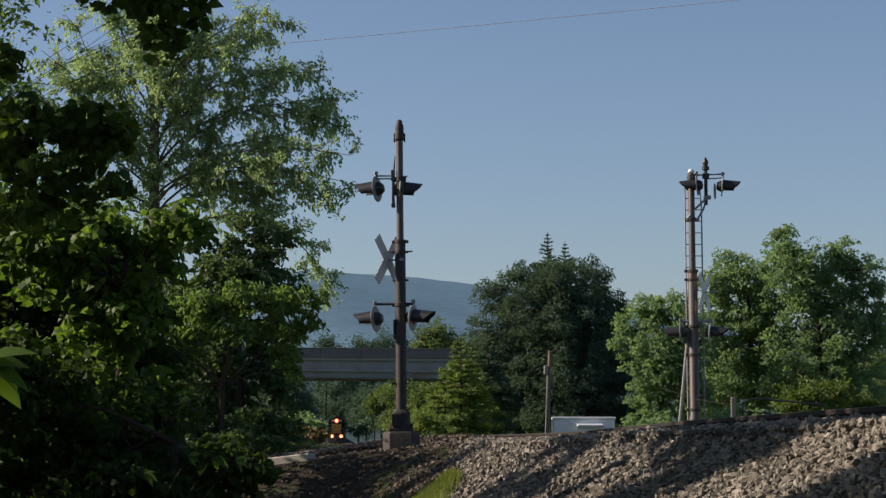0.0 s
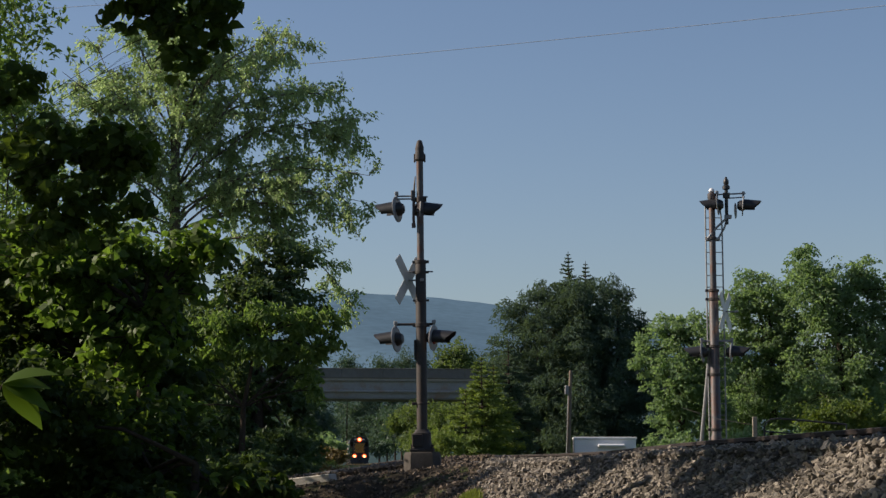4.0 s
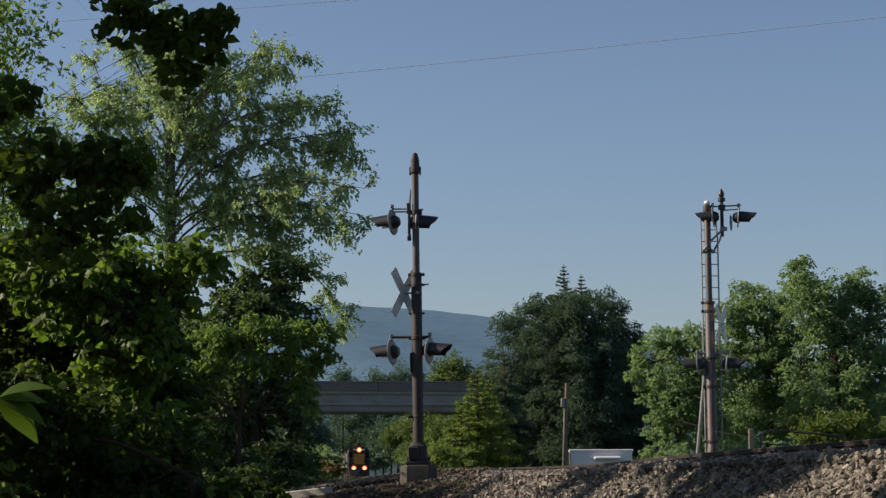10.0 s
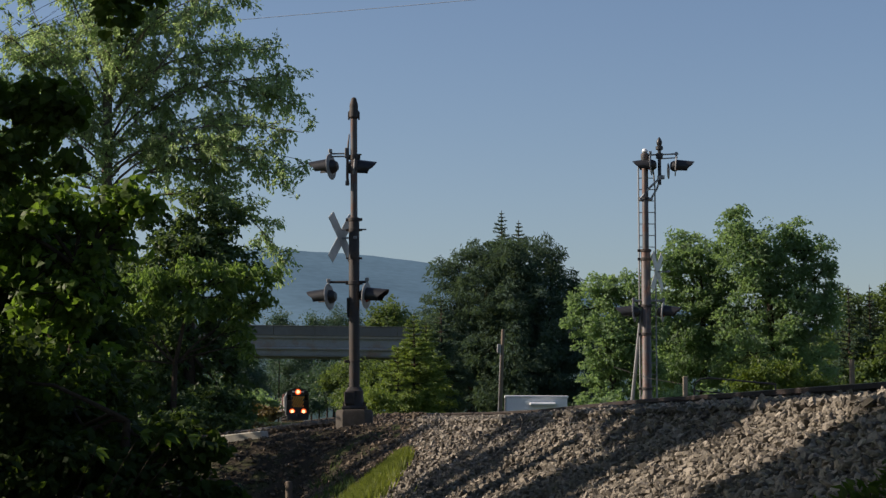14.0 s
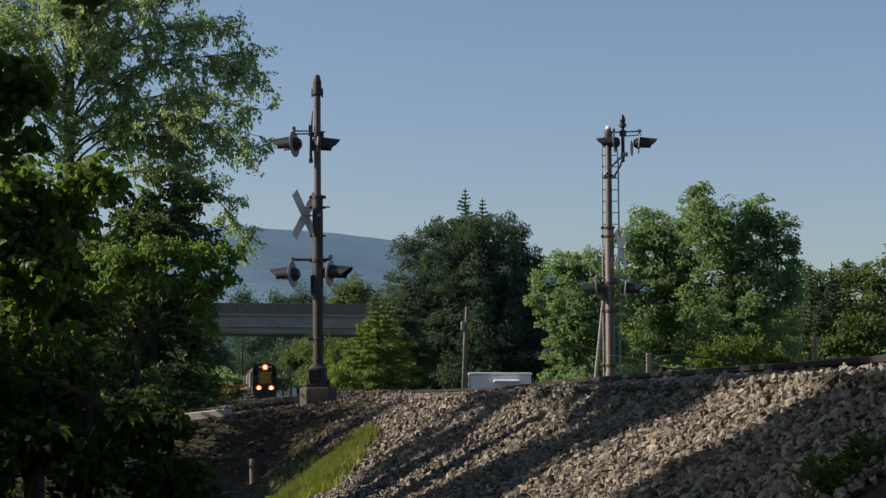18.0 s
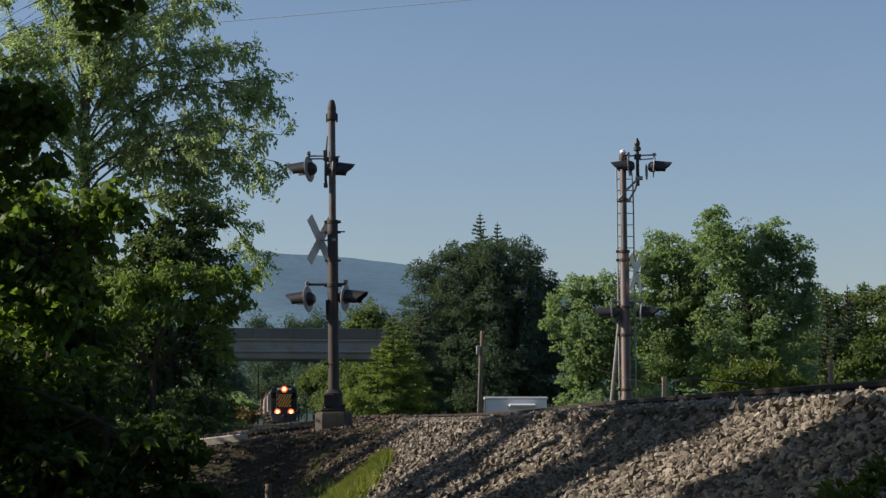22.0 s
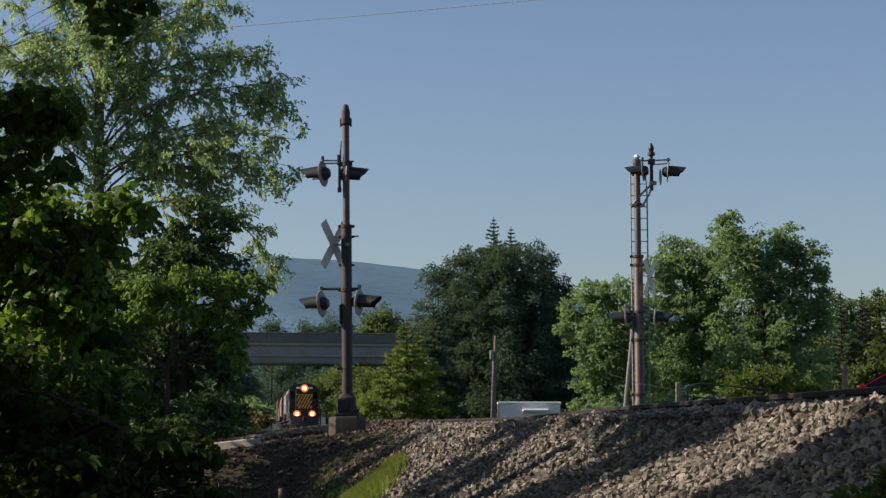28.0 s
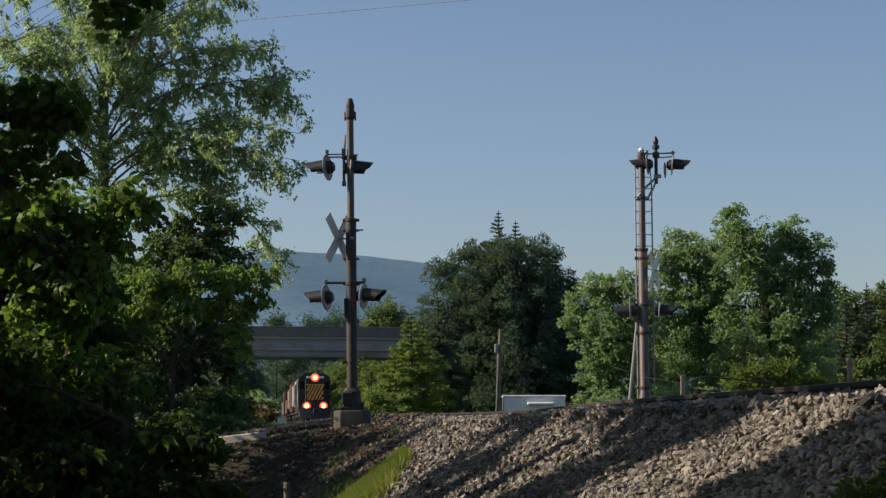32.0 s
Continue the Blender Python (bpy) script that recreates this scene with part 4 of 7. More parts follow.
def bough_tree(name, trunk, limbs, label, leaf, bark, size, seed):
    """An open tree: each limb (height on the trunk, x and height of its middle and its tip) carries side shoots with leaves strung along them."""
    rng = np.random.default_rng(seed)
    base = Vector((trunk[0][0], trunk[0][1], float(land(trunk[0][0], trunk[0][1])) - 0.1))
    t = thing(name, Matrix.Translation(base), label, "tree", "trees")
    o = np.array(base)
    tp = np.array([np.zeros(3)] + [np.asarray(p, float) - o for p in trunk[1:]])
    part("trunk", Geo().tube([tuple(p) for p in tp], [0.21, 0.19, 0.165, 0.13, 0.05], 10), bark, t, "", 60)
    cs, ds = [], []

    def string(a, b, per):
        m = max(3, int(per * np.linalg.norm(b - a)))
        u = rng.uniform(0.1, 1.08, (m, 1))
        cs.append(a + (b - a) * u + rng.normal(0, 0.065, (m, 3)) - np.array([0, 0, 0.05]))
        ds.append(np.repeat(((b - a) / np.linalg.norm(b - a) + np.array([0, 0, -0.75]))[None], m, 0))

    for z0, x1, z1, x2, z2 in limbs:
        a = np.array([np.interp(z0 - o[2], tp[:, 2], tp[:, 0]), 0, z0 - o[2]])
        side = rng.uniform(-1.3, 1.3)
        b = np.array([x1 - o[0], side * 0.7, z1 - o[2]])
        c = np.array([x2 - o[0], side * 1.6, z2 - o[2]])
        pts = [a * (1 - u) ** 2 + (2 * b - 0.5 * a - 0.5 * c) * 2 * u * (1 - u) + c * u * u for u in np.linspace(0, 1, 9)]
        g = Geo().tube([tuple(p) for p in pts], [0.045 * (1 - 0.10 * i) for i in range(9)], 6)
        length = np.linalg.norm(c - a)
        for k in range(int(length * 2.7) + 5):
            u = rng.uniform(0.14, 1.0) ** 0.8
            i = min(7, int(u * 8))
            p = pts[i] + (pts[i + 1] - pts[i]) * (u * 8 - i)
            way = pts[i + 1] - pts[i]
            way = way / np.linalg.norm(way) * 0.75 + rng.normal(0, 0.58, 3) + np.array([0, 0, 0.16])
            q = p + way / np.linalg.norm(way) * rng.uniform(0.5, 1.35) * (1.15 - 0.55 * u)
            g.tube(bent(p, q, 2, rng, 0.03), [0.018, 0.012, 0.006], 4, False)
            string(p, q, 24)
            for w in range(4):
                e = p + (q - p) * rng.uniform(0.35, 1.0)
                tip = e + rng.normal(0, 0.28, 3) + (q - p) * 0.22 - np.array([0, 0, 0.12])
                g.tube([tuple(e), tuple(tip)], [0.008, 0.004], 3, False)
                string(e, tip, 34)
        part("limb", g, bark, t, "", 60)
    # young shoots close along the trunk
    for k in range(220):
        z = rng.uniform(tp[2, 2] - 1.0, tp[-1, 2])
        p = np.array([np.interp(z, tp[:, 2], tp[:, 0]), 0, z])
        p = p + rng.normal(0, 0.16, 3)
        string(p, p + rng.normal(0, 0.42, 3) + np.array([0, -0.35, 0.2]), 24)
    v, f = leaf_cloud(np.concatenate(cs), np.concatenate(ds), size, rng, 0.5)
    ob = new("crown", raw_mesh("crown", v, f, leaf))
    ob.parent = t
    return t


# tall airy tree beyond the thicket: arching limbs (height on the trunk, middle, tip)
bough_tree("tree", [(-11.77, 61.5, 1.04), (-11.84, 61.5, 6.55), (-11.88, 61.5, 10.15), (-11.92, 61.5, 13.60), (-11.94, 61.5, 16.35)],
     [(9.25, -9.38, 10.84, -5.49, 10.66), (9.93, -9.88, 11.96, -6.10, 12.65), (10.69, -10.70, 12.96, -7.20, 13.97), (11.42, -11.07, 13.97, -9.55, 15.07), (8.71, -9.22, 9.93, -6.17, 9.32), (8.34, -8.67, 8.92, -6.43, 7.00), (12.51, -11.63, 14.88, -11.47, 16.07), (11.05, -13.40, 12.87, -14.89, 15.52), (10.15, -13.73, 11.42, -16.84, 13.60), (9.25, -13.71, 10.06, -15.88, 10.78), (12.87, -12.80, 14.52, -13.36, 15.62), (10.33, -9.78, 11.24, -6.37, 11.96), (9.52, -10.03, 10.37, -6.71, 10.06), (11.96, -12.87, 13.60, -14.06, 14.61), (10.33, -10.51, 12.51, -8.20, 14.61), (11.96, -10.90, 14.15, -8.56, 14.97), (9.07, -9.75, 9.61, -7.59, 8.71), (10.87, -13.01, 11.24, -15.18, 11.96), (11.05, -9.98, 13.05, -6.56, 13.42), (10.51, -9.07, 12.51, -5.92, 11.69), (11.60, -10.36, 14.33, -7.84, 14.88), (8.89, -9.58, 10.33, -5.63, 9.93), (9.79, -13.02, 11.78, -14.66, 13.05)] +
     [(9.61, -12.82, 10.51, -14.44, 11.05), (11.42, -13.03, 12.33, -15.59, 14.33), (10.51, -12.67, 12.33, -13.95, 13.60), (8.89, -13.16, 9.25, -15.13, 9.43), (12.33, -12.52, 14.15, -12.73, 15.80), (11.05, -11.42, 13.24, -10.55, 14.88), (9.43, -10.84, 10.33, -8.70, 11.42), (9.97, -10.85, 11.24, -8.18, 13.05)],
     "tall airy tree with small pale green leaves", M_LEAF_A, M_BARKP, 0.15, 11)
# dark crown and bright lobed tree on the far side of the road
clump_tree("tree", [(-8.90, 60.0, 1.74), (-8.92, 60.0, 3.82), (-8.87, 60.0, 6.78)],
     [(-8.71, 8.18, 0.78, 0.78), (-7.92, 7.57, 0.87, 0.87), (-9.49, 7.30, 1.04, 1.04), (-7.65, 6.43, 0.78, 0.69), (-8.43, 6.60, 1.04, 1.04), (-9.64, 5.73, 1.22, 1.22), (-7.72, 4.77, 0.69, 0.78), (-7.62, 3.38, 0.66, 0.87), (-7.60, 2.26, 0.69, 0.61), (-8.93, 4.34, 1.30, 1.30), (-8.73, 2.60, 1.22, 1.22), (-10.31, 3.99, 1.39, 1.39), (-10.46, 2.26, 1.39, 1.39), (-10.87, 6.08, 1.22, 1.22)],
     "dark dense tree in the shade beside the road", M_LEAF_D, M_BARK, 0.2, 0.42, 60, 12, 0.22, group="trees", fill=0.6)
clump_tree("tree", [(-8.47, 54.0, 1.73), (-8.42, 54.0, 3.28), (-8.05, 54.0, 5.16)],
     [(-5.99, 5.76, 0.47, 0.28), (-6.96, 5.76, 0.70, 0.34), (-7.98, 5.91, 0.75, 0.34), (-9.07, 5.63, 0.70, 0.39), (-5.89, 5.16, 0.38, 0.25), (-6.79, 4.97, 0.70, 0.31), (-7.81, 4.92, 0.70, 0.34), (-9.30, 4.77, 0.70, 0.38), (-6.71, 4.22, 0.41, 0.25), (-9.76, 4.14, 0.55, 0.31), (-6.41, 3.75, 0.22, 0.22), (-9.90, 3.28, 0.44, 0.28), (-10.40, 5.16, 0.70, 0.41), (-9.00, 5.63, 0.63, 0.31)],
     "leafy tree with bright hanging foliage beside the road", M_LEAF_B, M_BARK, 0.27, 0.26, 22, 13, 0.1, group="trees", width=0.36, droop=0.7)
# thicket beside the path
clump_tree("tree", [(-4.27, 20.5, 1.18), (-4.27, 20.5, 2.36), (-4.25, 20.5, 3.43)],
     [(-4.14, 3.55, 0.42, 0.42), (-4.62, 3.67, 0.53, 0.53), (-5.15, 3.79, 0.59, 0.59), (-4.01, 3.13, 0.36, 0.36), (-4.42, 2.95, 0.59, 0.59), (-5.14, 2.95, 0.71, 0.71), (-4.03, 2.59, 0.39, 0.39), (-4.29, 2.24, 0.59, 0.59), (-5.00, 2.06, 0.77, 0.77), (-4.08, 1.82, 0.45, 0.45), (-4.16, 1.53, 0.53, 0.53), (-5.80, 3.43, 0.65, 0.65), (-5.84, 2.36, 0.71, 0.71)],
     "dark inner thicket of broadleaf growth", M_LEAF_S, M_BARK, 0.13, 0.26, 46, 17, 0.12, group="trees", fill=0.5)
clump_tree("tree", [(-3.75, 18.0, 1.02), (-3.75, 18.0, 2.06), (-3.73, 18.0, 3.05)],
     [(-3.25, 3.76, 0.20, 0.15), (-3.48, 3.60, 0.26, 0.19), (-3.14, 3.60, 0.14, 0.11), (-3.85, 3.68, 0.31, 0.23), (-4.21, 3.60, 0.36, 0.26), (-3.63, 3.21, 0.31, 0.22), (-3.37, 3.26, 0.21, 0.16), (-4.05, 3.10, 0.39, 0.26), (-4.52, 3.31, 0.42, 0.31), (-4.84, 3.63, 0.42, 0.36), (-3.83, 2.68, 0.39, 0.26), (-3.47, 2.79, 0.23, 0.19), (-4.35, 2.53, 0.47, 0.31), (-3.59, 2.26, 0.29, 0.23), (-3.92, 2.06, 0.42, 0.26)],
     "broadleaf thicket with sunlit leaf tips", M_LEAF_T, M_BARK, 0.125, 0.16, 22, 14, 0.09, group="trees", width=0.6)
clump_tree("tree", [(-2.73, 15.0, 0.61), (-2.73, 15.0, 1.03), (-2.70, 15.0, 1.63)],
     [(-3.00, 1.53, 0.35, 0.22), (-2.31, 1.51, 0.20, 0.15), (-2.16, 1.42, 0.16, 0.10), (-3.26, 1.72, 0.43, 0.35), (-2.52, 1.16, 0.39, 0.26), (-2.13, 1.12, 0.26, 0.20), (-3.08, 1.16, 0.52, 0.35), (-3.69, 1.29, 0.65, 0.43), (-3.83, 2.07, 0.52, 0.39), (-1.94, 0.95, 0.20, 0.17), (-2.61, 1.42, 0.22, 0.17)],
     "thicket of broad leaves with shade in their colour", M_LEAF_S, M_BARK, 0.1, 0.17, 40, 15, 0.08, group="trees", width=0.6, fill=0.4)
# overhanging tree close by, its trunk beside the viewer
clump_tree("tree", [(-3.6, 8.6, 0.0), (-3.6, 8.7, 2.2), (-3.4, 8.9, 4.6), (-2.6, 9.2, 5.6)],
     [(-1.76, 3.69, 0.15, 0.10), (-1.65, 3.76, 0.13, 0.10), (-1.57, 3.87, 0.08, 0.07), (-1.84, 3.85, 0.13, 0.09), (-1.75, 3.57, 0.09, 0.08), (-2.02, 3.89, 0.13, 0.06), (-2.12, 3.07, 0.15, 0.11), (-2.02, 2.93, 0.11, 0.11), (-2.28, 3.21, 0.13, 0.08), (-2.33, 3.00, 0.22, 0.16), (-2.55, 3.46, 0.12, 0.10), (-2.51, 3.17, 0.19, 0.16), (-2.21, 2.79, 0.13, 0.09), (-2.42, 2.73, 0.16, 0.11), (-1.97, 3.10, 0.05, 0.05), (-2.08, 3.19, 0.08, 0.05), (-1.95, 3.79, 0.13, 0.08), (-2.09, 3.86, 0.12, 0.07)],
     "overhanging branches with large dark leaves", M_LEAF_N, M_BARK, 0.07, 0.08, 12, 16, 0.045, group="trees", width=0.8, depth=9.3, dense=0.55, bough=0.05)

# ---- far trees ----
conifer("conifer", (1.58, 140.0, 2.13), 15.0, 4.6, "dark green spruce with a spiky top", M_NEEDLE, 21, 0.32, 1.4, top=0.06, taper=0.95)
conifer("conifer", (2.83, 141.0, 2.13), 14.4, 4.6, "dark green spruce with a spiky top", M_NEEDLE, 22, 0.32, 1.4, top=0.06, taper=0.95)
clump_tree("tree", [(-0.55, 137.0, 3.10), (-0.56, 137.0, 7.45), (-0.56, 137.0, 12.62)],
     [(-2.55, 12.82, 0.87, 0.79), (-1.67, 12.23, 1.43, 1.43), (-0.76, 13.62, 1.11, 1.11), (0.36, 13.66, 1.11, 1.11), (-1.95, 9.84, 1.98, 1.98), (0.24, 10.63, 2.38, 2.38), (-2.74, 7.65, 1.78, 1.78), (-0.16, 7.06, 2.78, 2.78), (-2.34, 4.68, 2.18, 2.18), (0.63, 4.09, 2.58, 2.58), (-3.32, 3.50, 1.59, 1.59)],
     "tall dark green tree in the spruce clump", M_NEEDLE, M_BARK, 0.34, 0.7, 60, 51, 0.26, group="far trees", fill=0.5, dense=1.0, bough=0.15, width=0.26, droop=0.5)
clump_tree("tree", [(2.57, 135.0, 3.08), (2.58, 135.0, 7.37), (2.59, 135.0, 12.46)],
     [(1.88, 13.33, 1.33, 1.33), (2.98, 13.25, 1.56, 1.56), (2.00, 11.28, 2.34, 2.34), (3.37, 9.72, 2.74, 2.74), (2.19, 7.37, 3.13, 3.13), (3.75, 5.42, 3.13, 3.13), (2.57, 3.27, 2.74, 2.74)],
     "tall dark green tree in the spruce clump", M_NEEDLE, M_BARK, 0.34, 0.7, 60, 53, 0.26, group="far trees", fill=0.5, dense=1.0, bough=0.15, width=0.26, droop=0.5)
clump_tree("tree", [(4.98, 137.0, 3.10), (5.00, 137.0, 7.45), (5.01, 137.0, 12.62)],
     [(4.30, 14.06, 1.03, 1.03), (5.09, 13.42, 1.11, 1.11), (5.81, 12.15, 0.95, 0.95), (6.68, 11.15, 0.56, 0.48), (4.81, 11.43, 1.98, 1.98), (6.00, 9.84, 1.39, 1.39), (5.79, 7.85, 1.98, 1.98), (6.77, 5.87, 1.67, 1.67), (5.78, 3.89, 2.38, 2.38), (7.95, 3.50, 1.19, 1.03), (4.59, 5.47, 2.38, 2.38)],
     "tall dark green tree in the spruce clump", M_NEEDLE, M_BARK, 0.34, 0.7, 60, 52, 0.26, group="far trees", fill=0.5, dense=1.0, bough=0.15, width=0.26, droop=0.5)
# young conifers beside the crossing
conifer("conifer", (-4.03, 120.0, 2.1), 6.44, 2.3, "young bright green conifer beside the crossing", M_NEEDLE2, 31, 0.24, 4.0, taper=0.8)
conifer("conifer", (-3.38, 124.0, 2.1), 6.05, 2.2, "young bright green conifer beside the crossing", M_NEEDLE2, 32, 0.24, 4.0, taper=0.8)
conifer("conifer", (-4.92, 118.0, 2.1), 4.20, 1.7, "young bright green conifer beside the crossing", M_NEEDLE2, 33, 0.24, 4.0, taper=0.8)
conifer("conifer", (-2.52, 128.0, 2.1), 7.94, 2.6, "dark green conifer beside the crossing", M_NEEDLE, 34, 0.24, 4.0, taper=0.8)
# full trees in the sun
clump_tree("tree", [(6.88, 101.0, 2.71), (6.90, 101.0, 5.33), (6.76, 101.0, 7.67)],
     [(6.33, 8.70, 0.94, 0.94), (5.50, 7.67, 0.94, 0.94), (7.50, 8.26, 1.32, 1.32), (5.00, 6.79, 0.64, 0.53), (6.61, 6.21, 1.46, 1.46), (8.08, 6.94, 1.32, 1.32), (6.31, 4.45, 1.17, 1.17), (7.77, 4.75, 1.75, 1.75), (6.01, 3.14, 0.88, 0.70)],
     "full green broadleaf tree in sunlight", M_LEAF_R, M_BARK, 0.2, 0.48, 50, 41, 0.22, group="far trees", fill=0.45, dense=1.15, bough=0.2)
clump_tree("tree", [(12.00, 105.0, 2.75), (12.04, 105.0, 6.09), (11.92, 105.0, 10.05)],
     [(10.86, 11.12, 1.09, 1.09), (10.00, 10.20, 1.03, 1.03), (12.08, 10.66, 1.28, 1.28), (11.45, 8.83, 1.82, 1.82), (9.62, 7.91, 1.52, 1.52), (12.66, 7.30, 1.82, 1.82), (10.21, 5.78, 1.98, 1.98), (12.33, 4.57, 1.98, 1.98), (9.59, 3.96, 1.37, 1.37), (12.83, 9.44, 1.22, 1.22)],
     "full green broadleaf tree in sunlight", M_LEAF_R, M_BARK, 0.2, 0.52, 50, 42, 0.24, group="far trees", fill=0.45, dense=1.15, bough=0.2)
clump_tree("tree", [(15.34, 103.0, 2.73), (15.39, 103.0, 6.60), (15.14, 103.0, 10.49)],
     [(13.67, 12.35, 0.89, 0.89), (13.21, 11.39, 0.95, 0.95), (14.55, 11.54, 1.13, 1.13), (13.94, 10.19, 1.49, 1.49), (16.81, 12.05, 0.83, 0.83), (16.50, 11.09, 1.01, 1.01), (17.69, 10.94, 0.95, 0.95), (18.52, 10.19, 0.54, 0.42), (15.73, 9.74, 1.64, 1.64), (17.66, 8.99, 1.25, 1.25), (14.21, 7.79, 1.94, 1.94), (16.59, 7.19, 1.94, 1.94), (18.24, 7.64, 1.04, 1.04), (14.48, 5.11, 2.09, 2.09), (16.86, 4.81, 2.09, 2.09)],
     "full green broadleaf tree in sunlight", M_LEAF_R, M_BARK, 0.2, 0.52, 50, 43, 0.26, group="far trees", fill=0.45, dense=1.15, bough=0.2)
clump_tree("tree", [(25.77, 132.0, 3.43), (25.82, 132.0, 6.48), (25.87, 132.0, 9.54)],
     [(25.04, 10.30, 0.99, 0.92), (26.45, 9.92, 0.99, 0.92), (25.66, 8.58, 1.53, 1.53), (24.68, 6.86, 1.72, 1.72), (26.98, 7.24, 1.72, 1.72), (25.41, 4.95, 2.10, 2.10)],
     "green woodland tree beyond the maples", M_LEAF_F, M_BARK, 0.24, 0.6, 46, 45, 0.26, group="far trees", fill=0.5, dense=1.0, bough=0.2)
clump_tree("tree", [(28.76, 130.0, 3.40), (28.81, 130.0, 6.40), (28.87, 130.0, 9.41)],
     [(27.19, 10.25, 0.83, 0.90), (28.70, 10.36, 1.13, 1.13), (30.21, 10.93, 1.20, 1.20), (28.10, 8.47, 1.69, 1.69), (30.36, 8.66, 1.88, 1.88), (27.68, 6.03, 1.88, 1.88), (30.68, 5.65, 2.26, 2.26), (29.15, 4.52, 1.88, 1.88)],
     "green woodland tree beyond the maples", M_LEAF_F, M_BARK, 0.24, 0.6, 46, 46, 0.26, group="far trees", fill=0.5, dense=1.0, bough=0.2)
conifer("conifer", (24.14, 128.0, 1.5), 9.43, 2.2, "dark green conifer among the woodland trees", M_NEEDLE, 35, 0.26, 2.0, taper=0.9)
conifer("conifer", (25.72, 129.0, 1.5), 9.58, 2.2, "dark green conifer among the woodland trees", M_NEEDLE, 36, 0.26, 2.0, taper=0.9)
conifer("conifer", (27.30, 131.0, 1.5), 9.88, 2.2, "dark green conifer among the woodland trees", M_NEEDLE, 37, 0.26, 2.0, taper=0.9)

# trees added off to the side, hidden or out of view, to shade bank, road and thicket
def shade_tree(seed, x, y, z0, z1, r, size=0.20, twigs=46, leaves=24):
    rng = random.Random(seed)
    bl = [((x + rng.uniform(-0.7, 0.7) * r, y + rng.uniform(-0.7, 0.7) * r, z0 + (z1 - z0) * (k + 0.5) / 5), (r * 0.75, r * 0.75, (z1 - z0) * 0.16)) for k in range(5)]
    tree("tree", [(x, y, 0.0), (x + 0.1, y, z0 * 0.6), (x, y + 0.1, z0 * 0.6 + 0.35 * (z1 - z0))], bl, "leafy tree added out of view to cast shade", M_LEAF_B, M_BARK, size, twigs, leaves, seed, 0.14, 0.17, group="trees", oval=False)


for seed, x, y, z0, z1, r in ((65, -8.6, 31.4, 0.6, 4.1, 1.3), (64, -8.4, 29.2, 0.3, 3.2, 1.2), (66, -8.8, 33.0, 0.6, 4.8, 1.6), (67, -9.2, 35.0, 0.6, 5.5, 1.8), (68, -9.6, 37.0, 0.8, 6.0, 1.9), (70, -10.0, 39.6, 1.0, 5.6, 1.8),
                              (72, -6.8, 15.0, 0.3, 3.4, 1.4), (73, -6.6, 18.4, 0.3, 3.2, 1.4), (74, -6.6, 12.0, 0.3, 3.8, 1.5), (80, -7.6, 13.2, 0.4, 4.9, 1.5), (81, -7.4, 15.6, 0.4, 4.4, 1.4), (82, -7.6, 17.8, 0.4, 3.7, 1.3), (83, -7.8, 19.8, 0.4, 3.7, 1.3), (85, -15.6, 52.5, 1.0, 7.6, 2.0), (86, -16.0, 56.5, 1.0, 7.0, 2.0), (87, -15.8, 60.5, 1.0, 6.6, 2.0), (84, -8.0, 22.6, 0.4, 2.8, 1.3), (75, -12.4, 43.0, 1.0, 6.6, 2.0), (76, -12.8, 46.0, 1.0, 13.4, 2.1), (77, -13.4, 48.6, 1.0, 13.0, 2.1), (79, -15.8, 47.4, 6.0, 14.5, 2.2)):
    shade_tree(seed, x, y, z0, z1, r)

# tall narrow trees added out of view to shade the bank: slanting boughs (distance, height, half sizes), with gaps that
# let the sun through
SHADE_BOUGHS = {9.0: [(9.6, 7.4, .8, .5), (9.4, 6.7, .9, .5), (9.8, 6.1, .8, .5), (8.2, 7.0, .9, .7), (8.2, 6.0, 1., .6), (9.2, 5.4, 1., .5), (7.2, 6.6, .9, .8), (10.4, 5.4, .5, .35), (6.4, 7.2, .9, .7), (10.4, 7.0, .45, .35), (10.6, 6.5, .45, .3), (10.8, 6.0, .45, .28)],
          14.2: [(15.3, 6.0, .6, .3), (15.2, 6.7, .9, .3), (14.6, 7.2, .9, .28), (13.9, 7.6, .8, .3), (16.0, 7.6, .8, .25), (12.9, 7.9, .7, .3), (14.3, 6.7, .45, .2), (13.7, 7.1, .45, .2), (15.0, 6.3, .5, .2)],
          16.4: [(14.9, 5.6, .6, .35), (16.0, 5.8, .7, .45), (16.4, 5.0, .6, .3), (15.0, 6.4, .4, .15), (16.6, 6.7, .5, .18), (15.9, 7.1, .4, .15), (17.2, 7.2, .6, .22), (18.2, 6.9, .5, .2)],
          21.6: [(21.8, 6.1, .6, .4), (22.3, 5.4, .6, .3), (20.2, 7.0, .5, .18), (22.6, 6.5, .6, .3), (21.9, 5.0, .5, .2), (18.9, 7.2, .6, .2), (20.4, 7.4, .6, .2)],
          25.2: [(24.0, 5.6, .6, .28), (25.2, 6.2, .7, .3), (23.2, 5.2, .5, .22), (24.0, 6.5, .6, .25), (26.2, 6.8, .6, .3), (27.4, 7.3, .7, .3)]}
